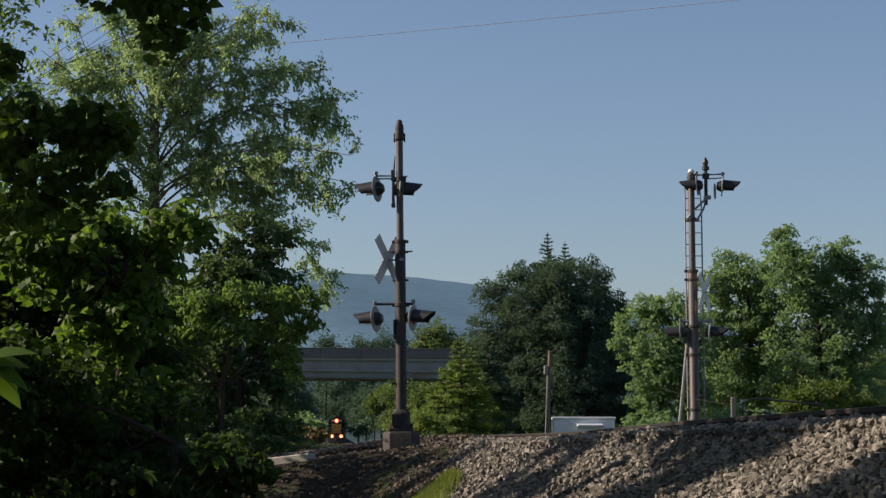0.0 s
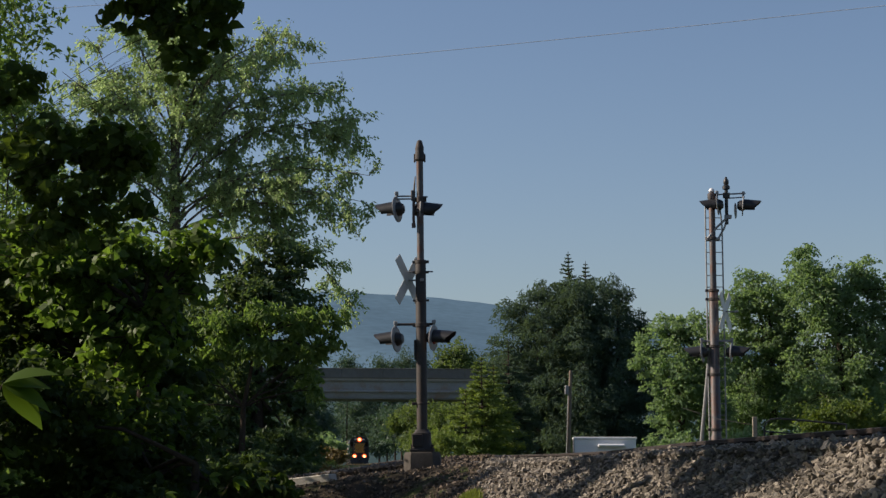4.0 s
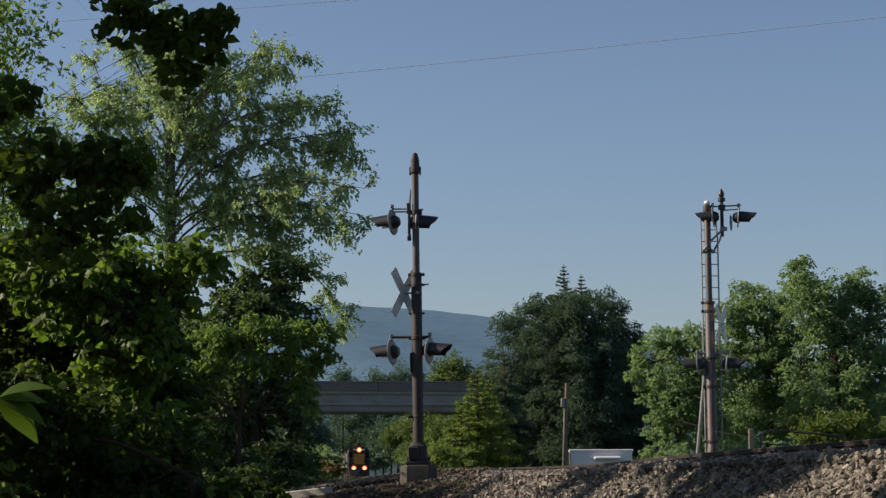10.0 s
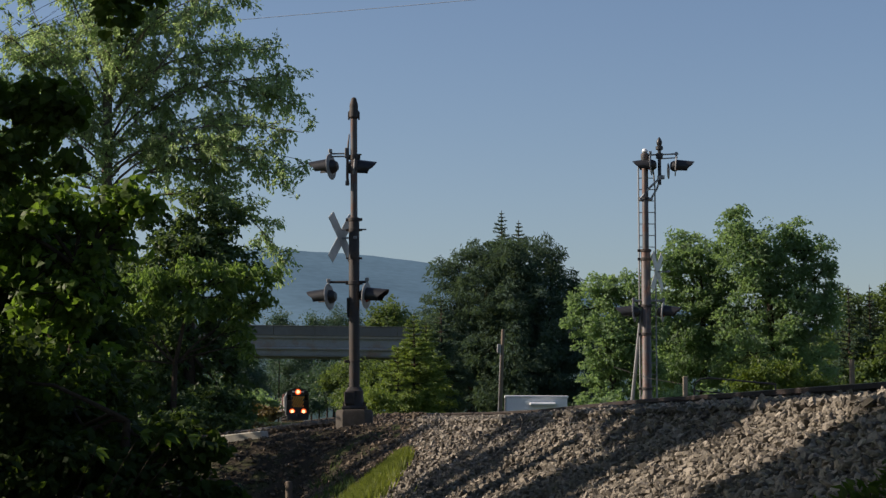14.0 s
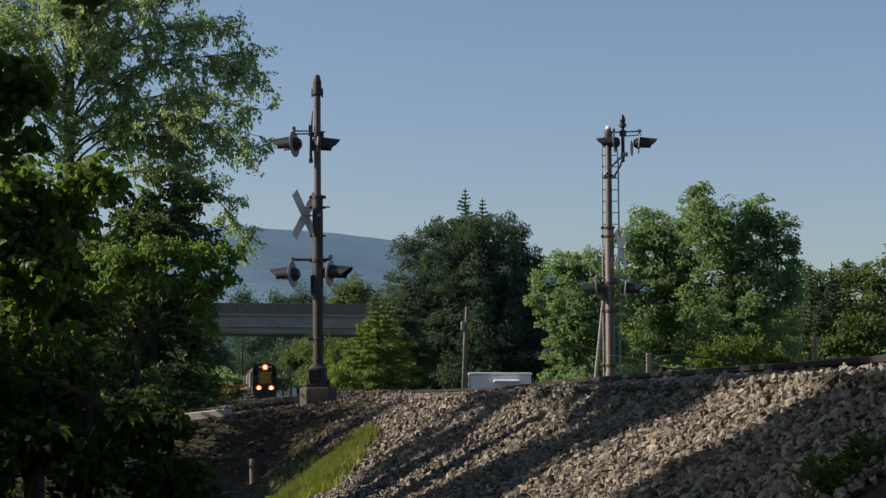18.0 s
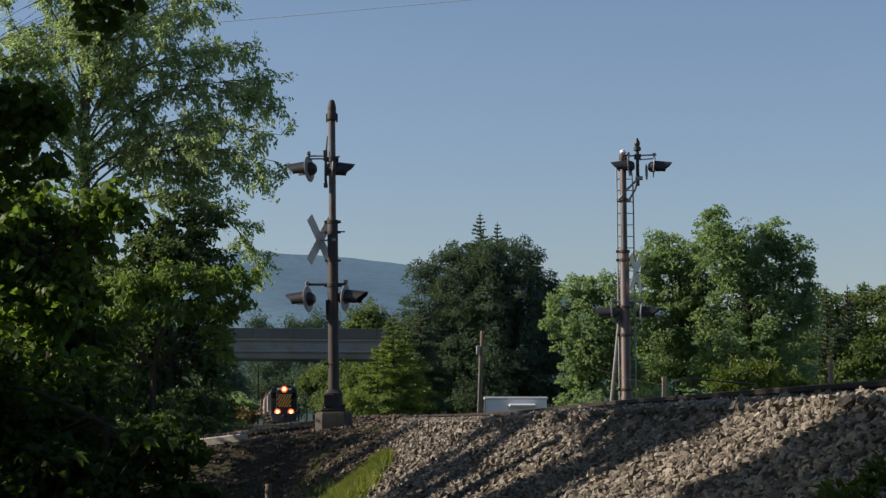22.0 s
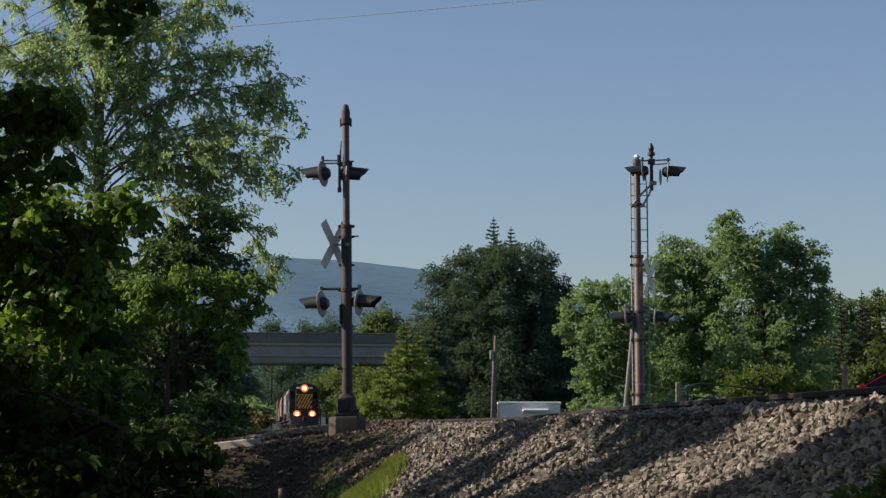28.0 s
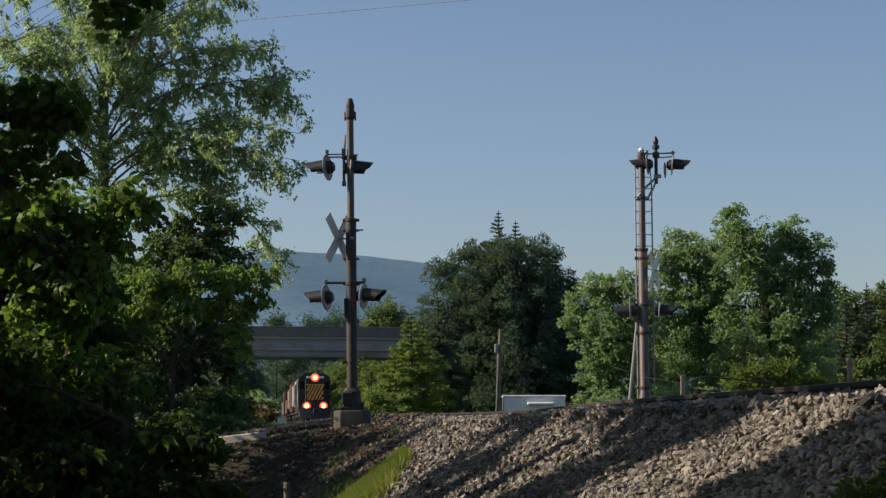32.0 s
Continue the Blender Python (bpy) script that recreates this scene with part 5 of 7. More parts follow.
for k, (y, boughs) in enumerate(SHADE_BOUGHS.items()):
    rng = random.Random(610 + k)
    bl = [((-8.0 + rng.uniform(-0.3, 0.3), by, bz), (0.5, hy, hz)) for by, bz, hy, hz in boughs]
    bl += [((-8.0 + rng.uniform(-1.2, 0.6), y + rng.uniform(-1.5, 1.5), z), (1.5, 1.7, 0.8)) for z in (9.6, 10.8, 12.0, 13.2)]
    tree("tree", [(-8.2, y, 0.0), (-8.1, y + 0.05, 3.2), (-8.0, y, 6.4), (-8.1, y, 11.5)], bl, "tall slender tree added out of view to streak the bank with shade", M_LEAF_B, M_BARK, 0.19, 40, 22, 610 + k, 0.12, 0.15, group="trees", oval=False)

# unseen trees added behind and beside the viewer to block sky light
for k, (x, y, h) in enumerate(((-7.5, 2.5, 10.5), (-9.5, -3.0, 12.0), (-5.0, -5.5, 11.0), (-0.5, -7.5, 12.5), (4.0, -6.5, 11.5), (8.5, -5.0, 12.0), (12.5, -1.0, 11.0), (-2.8, -12.0, 14.0), (3.0, -13.0, 14.5), (9.5, -11.0, 14.0), (14.0, 6.0, 11.0), (14.5, 13.0, 10.5), (14.0, 20.0, 10.0))):
    shade_tree(630 + k, x, y, 1.2, h, 2.5, 0.42, 26, 11)

# boughs added overhead, out of view, to keep sky light off the bank
for k, (x, y, z0, z1) in enumerate(((-6.5, 4.0, 7.5, 11.0), (-5.6, 9.0, 8.2, 11.5), (-6.2, 14.0, 8.6, 12.0), (-2.0, 1.0, 7.5, 11.0), (1.5, -1.0, 7.0, 11.0), (-6.4, 19.0, 9.2, 12.5))):
    shade_tree(650 + k, x, y, z0, z1, 3.0, 0.40, 30, 13)

# woods along the line beyond the bridge and the crossing
def wood_tree(x, y, h, r, seed, label, leaf=None):
    rng = random.Random(seed)
    bl = []
    for k in range(7):
        a, u = rng.uniform(0, 6.28), rng.uniform(0.35, 0.92)
        q = r * (0.75 - 0.55 * abs(u - 0.55))
        bl.append(((x + q * math.cos(a) * 0.8, y + q * math.sin(a) * 0.8, 1.6 + h * u), (r * 0.5, r * 0.5, h * 0.15)))
    bl.append(((x, y, 1.6 + h * 0.9), (r * 0.42, r * 0.42, h * 0.12)))
    tree("tree", [(x, y, 1.4), (x, y, 1.6 + h * 0.4), (x + 0.1, y, 1.6 + h * 0.75)], bl, label, leaf or M_LEAF_F, M_BARK, 0.30 if y < 260 else 0.42, *((46, 26) if y < 260 else (44, 22)), seed, 0.2, 0.32, 0.62, group="woods along the line")


WOODS = [(-11.8, 205, 6.6, 2.6), (-9.2, 198, 6.2, 2.6), (-14.2, 224, 7.0, 2.6), (-6.5, 190, 5.8, 2.6), (-12.8, 214, 5.6, 2.4), (-4.0, 200, 6.4, 3.0),
         (-18.6, 262, 8.0, 2.8), (-21.5, 290, 9.0, 2.8), (-25.2, 325, 10.0, 3.0), (-30.2, 370, 11.0, 3.2), (-35.5, 415, 12.0, 3.6), (-48.0, 400, 11.0, 5.0), (-16.0, 255, 7.5, 2.6),
         (-46.5, 446, 16.0, 6.0), (-40.0, 430, 15.0, 5.0), (-57.0, 420, 13.0, 5.5), (-11.5, 262, 16.6, 3.6), (-6.0, 255, 14.4, 4.0), (-15.0, 268, 13.2, 2.6)]
for k, (x, y, h, r) in enumerate(WOODS):
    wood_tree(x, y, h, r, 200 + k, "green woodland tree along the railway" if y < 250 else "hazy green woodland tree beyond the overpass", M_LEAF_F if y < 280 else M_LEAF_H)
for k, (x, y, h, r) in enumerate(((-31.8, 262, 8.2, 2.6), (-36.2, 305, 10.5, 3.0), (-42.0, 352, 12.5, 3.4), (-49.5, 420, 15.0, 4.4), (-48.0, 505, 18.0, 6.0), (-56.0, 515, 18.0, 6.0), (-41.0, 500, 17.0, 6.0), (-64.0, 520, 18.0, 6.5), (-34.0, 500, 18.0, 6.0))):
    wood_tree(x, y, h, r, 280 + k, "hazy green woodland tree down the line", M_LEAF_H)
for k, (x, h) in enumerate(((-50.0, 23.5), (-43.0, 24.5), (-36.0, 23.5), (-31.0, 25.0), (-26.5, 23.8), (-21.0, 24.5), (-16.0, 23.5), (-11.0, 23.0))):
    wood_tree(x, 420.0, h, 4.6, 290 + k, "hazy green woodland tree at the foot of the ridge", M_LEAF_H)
# behind the maples
for k, (x, y, h, r) in enumerate(((13.5, 131, 5.6, 3.2), (18.5, 134, 5.6, 3.2), (23.5, 150, 7.0, 3.4), (30.0, 150, 8.0, 3.6), (27.0, 128, 5.5, 3.0), (34.0, 140, 8.0, 3.4))):
    wood_tree(x, y, h, r, 260 + k, "green woodland tree behind the maples", M_LEAF_R if x < 22 else M_LEAF_F)
# left side of the line, its shade put into a darker leaf colour
for k, (x, y, h, r) in enumerate(((-24.5, 150, 9.0, 3.0), (-22.0, 128, 8.0, 2.6), (-31.0, 190, 10.0, 3.4), (-41.0, 250, 10, 3.6), (-17.2, 96, 5.0, 2.0))):
    wood_tree(x, y, h, r, 240 + k, "tree beside the railway line, shade in its leaf colour", M_LEAF_D)


def bush(x, y, r, h, seed, label, leaf, size=0.16, n=34, m=22):
    z = float(land(x, y))
    rng = random.Random(seed)
    bl = [((x + rng.uniform(-0.6, 0.6) * r, y + rng.uniform(-0.5, 0.5) * r, z + h * rng.uniform(0.35, 0.8)), (r * 0.5, r * 0.5, h * 0.3)) for k in range(5)]
    tree("bush", [(x, y, z - 0.1), (x, y, z + 0.2 * h), (x, y, z + h * 0.5)], bl, label, leaf, M_BARK, size, n, m, seed, 0.05, 0.16, 0.55, category="bush", group="bushes")


for k, (x, y, r, h, leaf, label) in enumerate((
        (-7.4, 118, 0.9, 1.4, M_NEEDLE2, "pale yellow-green bush beside the line"), (-5.8, 110, 1.3, 1.9, M_NEEDLE2, "pale yellow-green bush beside the line"),
        (-8.2, 74, 0.7, 1.0, M_LEAF_R, "small scrubby bush beside the line"), (-9.3, 78, 0.9, 1.5, M_LEAF_R, "small scrubby bush beside the line"), (-7.6, 69, 0.5, 0.6, M_POST_LEAF, "dry brown weeds beside the line"),
        (9.9, 68, 1.3, 2.5, M_LEAF_G, "round olive-green bush behind the fence"), (11.3, 69, 1.0, 2.0, M_LEAF_G, "round olive-green bush behind the fence"),
        (6.2, 62, 0.9, 1.3, M_LEAF_R, "leafy bush behind the signal mast"), (4.2, 64, 0.8, 1.2, M_LEAF_R, "leafy bush behind the signal mast"), (7.6, 66, 1.0, 1.3, M_LEAF_R, "leafy bush behind the fence"),
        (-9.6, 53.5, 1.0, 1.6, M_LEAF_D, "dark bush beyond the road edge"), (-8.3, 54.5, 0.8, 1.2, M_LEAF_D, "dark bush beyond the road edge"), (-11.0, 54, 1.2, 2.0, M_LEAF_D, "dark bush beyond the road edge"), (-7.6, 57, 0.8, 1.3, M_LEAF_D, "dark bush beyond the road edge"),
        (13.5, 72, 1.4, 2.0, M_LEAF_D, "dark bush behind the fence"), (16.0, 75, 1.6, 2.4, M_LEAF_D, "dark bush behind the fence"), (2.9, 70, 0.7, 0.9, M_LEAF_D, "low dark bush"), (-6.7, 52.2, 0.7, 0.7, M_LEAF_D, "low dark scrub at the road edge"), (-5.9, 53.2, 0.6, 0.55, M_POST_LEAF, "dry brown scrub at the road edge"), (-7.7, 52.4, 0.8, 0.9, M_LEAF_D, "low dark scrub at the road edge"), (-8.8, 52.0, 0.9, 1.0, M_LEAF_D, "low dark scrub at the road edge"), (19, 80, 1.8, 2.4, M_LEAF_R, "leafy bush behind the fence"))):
    bush(x, y, r, h, 300 + k, label if len(label.split()) > 3 else label + " in the shade", leaf)


# ---- loose stone on the bank ----
CHUNK = np.array([(-1, -1, -1), (1, -1, -1), (1, 1, -1), (-1, 1, -1), (-1, -1, 1), (1, -1, 1), (1, 1, 1), (-1, 1, 1)], float) * 0.62
CHUNK_FACES = np.array([(0, 2, 1), (0, 3, 2), (4, 5, 6), (4, 6, 7), (0, 1, 5), (0, 5, 4), (1, 2, 6), (1, 6, 5), (2, 3, 7), (2, 7, 6), (3, 0, 4), (3, 4, 7)])


ROUND = (1 + 5 ** 0.5) / 2
LUMP = np.array([(-1, ROUND, 0), (1, ROUND, 0), (-1, -ROUND, 0), (1, -ROUND, 0), (0, -1, ROUND), (0, 1, ROUND), (0, -1, -ROUND), (0, 1, -ROUND), (ROUND, 0, -1), (ROUND, 0, 1), (-ROUND, 0, -1), (-ROUND, 0, 1)]) * 0.49
LUMP_FACES = np.array([(0, 11, 5), (0, 5, 1), (0, 1, 7), (0, 7, 10), (0, 10, 11), (1, 5, 9), (5, 11, 4), (11, 10, 2), (10, 7, 6), (7, 1, 8),
                       (3, 9, 4), (3, 4, 2), (3, 2, 6), (3, 6, 8), (3, 8, 9), (4, 9, 5), (2, 4, 11), (6, 2, 10), (8, 6, 7), (9, 8, 1)])


def pebbles(c, r, rng, fine=False):
    """Angular broken stones at the places c with radii r, as arrays."""
    n = len(c)
    form, faces = (LUMP, LUMP_FACES) if fine else (CHUNK, CHUNK_FACES)
    v = form[None] * rng.uniform(0.70, 1.14, (n, len(form), 3)) * np.stack([rng.uniform(1.0, 1.8, n), rng.uniform(0.75, 1.15, n), rng.uniform(0.32, 0.75, n)], -1)[:, None]
    a, b, g = rng.uniform(0, 6.283, n), rng.normal(0, 0.7, n), rng.normal(0, 0.6, n)
    ca, sa, cb, sb, cg, sg = np.cos(a), np.sin(a), np.cos(b), np.sin(b), np.cos(g), np.sin(g)
    x, y, z = v[..., 0], v[..., 1], v[..., 2]
    y, z = y * cb[:, None] - z * sb[:, None], y * sb[:, None] + z * cb[:, None]
    x, z = x * cg[:, None] + z * sg[:, None], z * cg[:, None] - x * sg[:, None]
    x, y = x * ca[:, None] - y * sa[:, None], x * sa[:, None] + y * ca[:, None]
    v = np.stack([x, y, z], -1) * r[:, None, None] + c[:, None]
    f = faces[None] + len(form) * np.arange(n)[:, None, None]
    return v.reshape(-1, 3), f.reshape(-1, 3)


def bank_points(n, y0, y1, rng, d0=-5.2, d1=-0.86):
    y = rng.uniform(y0, y1, n)
    d = rng.uniform(d0, d1, n)
    x = track_x(y) + d / math.cos(TRACK_TURN)
    z = land(x, y)
    surf = rail_z(y) - 0.165 - np.maximum(np.abs(d) - 1.35, 0) / 1.75
    ok = (z < surf + 0.09) & (x > np.interp(y, [20, 24.6, 31.2, 36, 42], [-2.6, -2.1, -1.25, -1.4, -2.2]) - (y < 20) * 9)
    return x[ok], y[ok], z[ok]


def ballast():
    t = thing("ballast_bank", pose(0, 0, 0), "sloping bank of loose grey-brown ballast stone", "ballast", kind="structure")
    rng = np.random.default_rng(77)
    cs, rs = [], []
    for n, y0, y1, d0, lo, hi in ((19000, 7.8, 12.0, -3.6, 0.013, 0.034), (14000, 12.0, 14.5, -4.0, 0.014, 0.035), (38000, 14.5, 24, -4.7, 0.016, 0.038), (18000, 24, 47, -5.2, 0.022, 0.048)):
        x, y, z = bank_points(n, y0, y1, rng, d0)
        r = lo + (hi - lo) * rng.uniform(0, 1, len(x)) ** 2.6
        cs.append(np.stack([x, y, z + r * rng.uniform(-0.4, 1.25, len(x))], -1))
        rs.append(r)
    # a thin scatter over the crown of the track
    x, y, z = bank_points(5000, 6, 45, rng, -0.6, 0.6)
    cs.append(np.stack([x, y, z + 0.0], -1)); rs.append(rng.uniform(0.03, 0.05, len(x)))
    # stones heaped against the rail and the tie ends
    x, y, z = bank_points(9000, 7, 42, rng, -1.5, -0.80)
    cs.append(np.stack([x, y, rail_z(y) - 0.165 + rng.uniform(-0.01, 0.085, len(x)) * np.clip((x - track_x(y) + 1.6) / 0.5, 0.2, 1)], -1)); rs.append(rng.uniform(0.022, 0.042, len(x)))
    va, fa = pebbles(cs[0], rs[0], rng, True)
    vb, fb = pebbles(np.concatenate(cs[1:]), np.concatenate(rs[1:]), rng)
    ob = new("loose_ballast", raw_mesh("loose_ballast", np.concatenate([va, vb]), np.concatenate([fa, fb + len(va)]), M_STONE))
    ob.parent = t
    tagged(ob, "loose angular grey and tan stones", kind="stuff")
    # the nearest stones, one by one
    shapes = []
    for k in range(14):
        v, f = pebbles(np.zeros((1, 3)), np.ones(1), rng, True)
        shapes.append(raw_mesh("ballast_stone", v, f, M_STONE_ONE))
    x, y, z = bank_points(900, 9.2, 13.4, rng, -3.3, -1.0)
    for k in range(min(290, len(x))):
        r = 0.024 + 0.018 * rng.uniform() ** 2
        s = new("ballast_stone", shapes[k % 14])
        s.parent = t
        s.matrix_basis = Matrix.Translation((x[k], y[k], z[k] + r * 0.7)) @ pose(0, 0, 0, rng.uniform(-25, 25), rng.uniform(-25, 25), rng.uniform(0, 360)) @ Matrix.Scale(r, 4)
    # clods, rubble and gravel on the shaded fill and the road shoulder
    x, y = rng.uniform(-7, 1.6, 14000), rng.uniform(28, 46, 14000)
    z = land(x, y)
    e = np.abs(y - road_y(x))
    ok = (e > 3.0) & (track_d(x, y) < -1.7) & (z > 0.25)
    x, y, z = x[ok], y[ok], z[ok]
    r = 0.02 + 0.05 * rng.uniform(0, 1, len(x)) ** 4
    v, f = pebbles(np.stack([x, y, z], -1), r, rng)
    # coarser gravel heaped along the edge of the road and the crossing
    ex = rng.uniform(-10.5, 1.2, 9000)
    eo = rng.normal(3.55, 0.42, 9000)
    n = math.sqrt(1 + ROAD_SLOPE ** 2)
    gx, gy = ex - eo * (-ROAD_SLOPE) / n, road_y(ex) - eo / n
    ok = (eo > 2.95) & (track_d(gx, gy) < -1.2)
    gx, gy, eo, ex = gx[ok], gy[ok], eo[ok], ex[ok]
    gz = np.maximum(land(gx, gy), road_z(ex) - 0.03 - 0.12 * np.clip(eo - 3.1, 0, 1))
    gr = 0.018 + 0.055 * rng.uniform(0, 1, len(gx)) ** 3
    v2, f2 = pebbles(np.stack([gx, gy, gz], -1), gr, rng)
    v, f = np.concatenate([v, v2]), np.concatenate([f, f2 + len(v)])
    ob = new("rubble", raw_mesh("rubble", v, f, M_RUBBLE))
    tagged(ob, "scattered brown rubble and gravel on the fill", "gravel", kind="stuff")


ballast()


# ---- grass and weeds ----
def blades(name, x, y, size, label, seed, lean=0.35, material=None):
    rng = np.random.default_rng(seed)
    z = land(x, y)
    n = len(x)
    c = np.stack([x, y, z + size * 0.42], -1)
    d = np.stack([rng.normal(0, lean, n), rng.normal(0, lean, n), np.full(n, 2.2)], -1)
    v, f = leaf_cloud(c, d * 1.6, size, rng, 0.075, 0.0, 0.1)
    return tagged(new(name, raw_mesh(name, v, f, material or M_GRASS)), label, "grass", kind="stuff")


rng0 = np.random.default_rng(5)
gu, gv = rng0.uniform(0, 1, 17000) ** 0.85, rng0.normal(0, 0.36, 17000)
gx = -2.02 + 0.86 * gu + gv * (0.80 - 0.66 * gu) + 0.06 * np.sin(gu * 31)
gy = 24.6 + 6.6 * gu - gv * (1.6 - 1.0 * gu)
blades("grass", gx, gy, 0.21, "strip of long bright grass at the foot of the bank", 6)
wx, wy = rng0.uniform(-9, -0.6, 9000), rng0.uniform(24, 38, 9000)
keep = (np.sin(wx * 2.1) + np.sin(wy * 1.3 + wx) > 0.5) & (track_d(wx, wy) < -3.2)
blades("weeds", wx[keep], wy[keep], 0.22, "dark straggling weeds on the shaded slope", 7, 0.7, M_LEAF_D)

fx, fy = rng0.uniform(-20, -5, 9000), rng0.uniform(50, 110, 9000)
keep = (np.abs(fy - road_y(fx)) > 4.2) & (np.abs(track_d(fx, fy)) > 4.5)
blades("rough_grass", fx[keep], fy[keep], 0.20, "rough grass and weeds beyond the road, dark as in shade", 8, 0.8, M_LEAF_D)
fx, fy = rng0.uniform(-16, -3, 3000), rng0.uniform(54, 120, 3000)
keep = (np.abs(track_d(fx, fy)) > 2.0) & (np.abs(track_d(fx, fy)) < 4.6)
blades("dry_grass", fx[keep], fy[keep], 0.10, "dry tan grass along the track", 9, 0.8, M_POST_LEAF)


def weed_clump(x, y, r, h, seed, label, leaf, size):
    z = float(land(x, y))
    rng = np.random.default_rng(seed)
    t = thing("weed", pose(x, y, z), label, "plant", "weeds")
    cs, ds = [], []
    for k in range(12):
        a = rng.uniform(0, 6.28)
        tip = np.array([r * math.cos(a) * rng.uniform(0.3, 1), r * math.sin(a) * rng.uniform(0.3, 1), h * rng.uniform(0.6, 1.1)])
        part("stalk", Geo().tube([(0, 0, 0), tuple(tip * np.array([0.4, 0.4, 0.6])), tuple(tip)], [0.006, 0.004, 0.002], 4), M_BARK, t)
        q = rng.uniform(0.3, 1.05, 14)[:, None]
        cs.append(tip * q + rng.normal(0, 0.035, (14, 3)))
        ds.append(np.repeat((tip / np.linalg.norm(tip))[None], 14, 0))
    v, f = leaf_cloud(np.concatenate(cs), np.concatenate(ds), size, rng, 0.45)
    ob = new("foliage", raw_mesh("foliage", v, f, leaf)); ob.parent = t


weed_clump(1.58, 8.0, 0.16, 0.13, 71, "green weed growing through the ballast", M_LEAF_N, 0.06)
weed_clump(1.75, 8.15, 0.12, 0.10, 73, "low weed growing through the ballast", M_LEAF_N, 0.05)
weed_clump(-2.35, 24.8, 0.25, 0.35, 74, "low weed at the foot of the bank", M_LEAF_B, 0.09)


# ---- odds and ends by the road ----
def stump_post():
    p = thing("marker_post", pose(-3.6, 37.4, float(land(-3.6, 37.4)) - 0.15, 0, -2, 0), "short dark weathered wooden stake in the slope", "post")
    part("post", Geo().lathe([(0.072, 0), (0.068, 0.56), (0.055, 0.58)], 9), M_WOOD, p)


def slab():
    tagged(part("kerb_slab", Geo().box(-0.66, 0.66, -0.22, 0.22, -0.12, 0.06, 0.02), M_SLAB, at=pose(-5.12, 41.2, float(land(-5.12, 41.2)) + 0.10, 0, -6.5, -14)), "pale concrete slab lying at the road edge", "slab")


stump_post()
slab()


# ---- low shrub close to the viewer ----
def near_shrub(at, specs, label, seed):
    """Stems that rise from one root, each with a fan of broad folded leaves at its tip: specs (tip, leaf length, count, droop)."""
    rng = np.random.default_rng(seed)
    base = np.array((at[0], at[1], float(land(at[0], at[1]))))
    t = thing("shrub", Matrix.Translation(base), label, "bush", "low shrubs")
    for tip, big, n, droop in specs:
        tip = np.array(tip) - base
        root = np.array((rng.uniform(-0.1, 0.1), rng.uniform(-0.1, 0.1), 0.0))
        mid = root * 0.3 + tip * 0.7 + np.array((-0.12, 0.05, 0.06))
        part("stem", Geo().tube([tuple(root), tuple(mid), tuple(tip)], [0.006, 0.004, 0.002], 5), M_BARK, t)
        for j in range(n):
            a = -0.75 + 1.5 * j / (n - 1) + rng.uniform(-0.2, 0.2)
            d = Vector((math.cos(a), rng.uniform(-0.4, 0.4), -0.12 - droop + 0.75 * math.sin(-a))).normalized()
            l = big * rng.uniform(0.8, 1.1)
            w = l * rng.uniform(0.20, 0.27)
            side = d.cross(Vector((rng.uniform(-0.3, 0.3), rng.uniform(-0.9, -0.4), 1))).normalized()
            up = side.cross(d)
            rows = []
            for u, ww in ((0, 0.05), (0.2, 0.75), (0.42, 1.0), (0.65, 0.78), (0.85, 0.38), (1.0, 0.02)):
                c = Vector(tip) + d * (l * u) - up * (0.25 * l * u * u)
                rows.append([c - side * (w * ww) + up * (0.3 * w * ww), c, c + side * (w * ww) + up * (0.3 * w * ww)])
            part("leaf", Geo().loft(rows, closed=False, caps=False), M_LEAF_NEAR, t, "", 60)


near_shrub((-2.15, 6.4), [((-1.69, 6.0, 1.86), 0.17, 4, 0.0)], "low shrub with broad pointed leaves close by", 91)
near_shrub((-2.5, 12.2), [((-2.06, 11.9, 1.55), 0.10, 3, 0.2), ((-1.93, 12.0, 1.54), 0.11, 4, 0.3), ((-1.80, 12.1, 1.53), 0.10, 3, 0.25), ((-2.35, 12.0, 1.44), 0.10, 3, 0.2)], "low shrub with drooping sunlit leaves beside the thicket", 92)


# ---- road vehicles ----
def arc(cx, cz, r, n=9):
    return [(cx - r * math.cos(math.pi * k / (n - 1)), cz + r * math.sin(math.pi * k / (n - 1))) for k in range(n)]


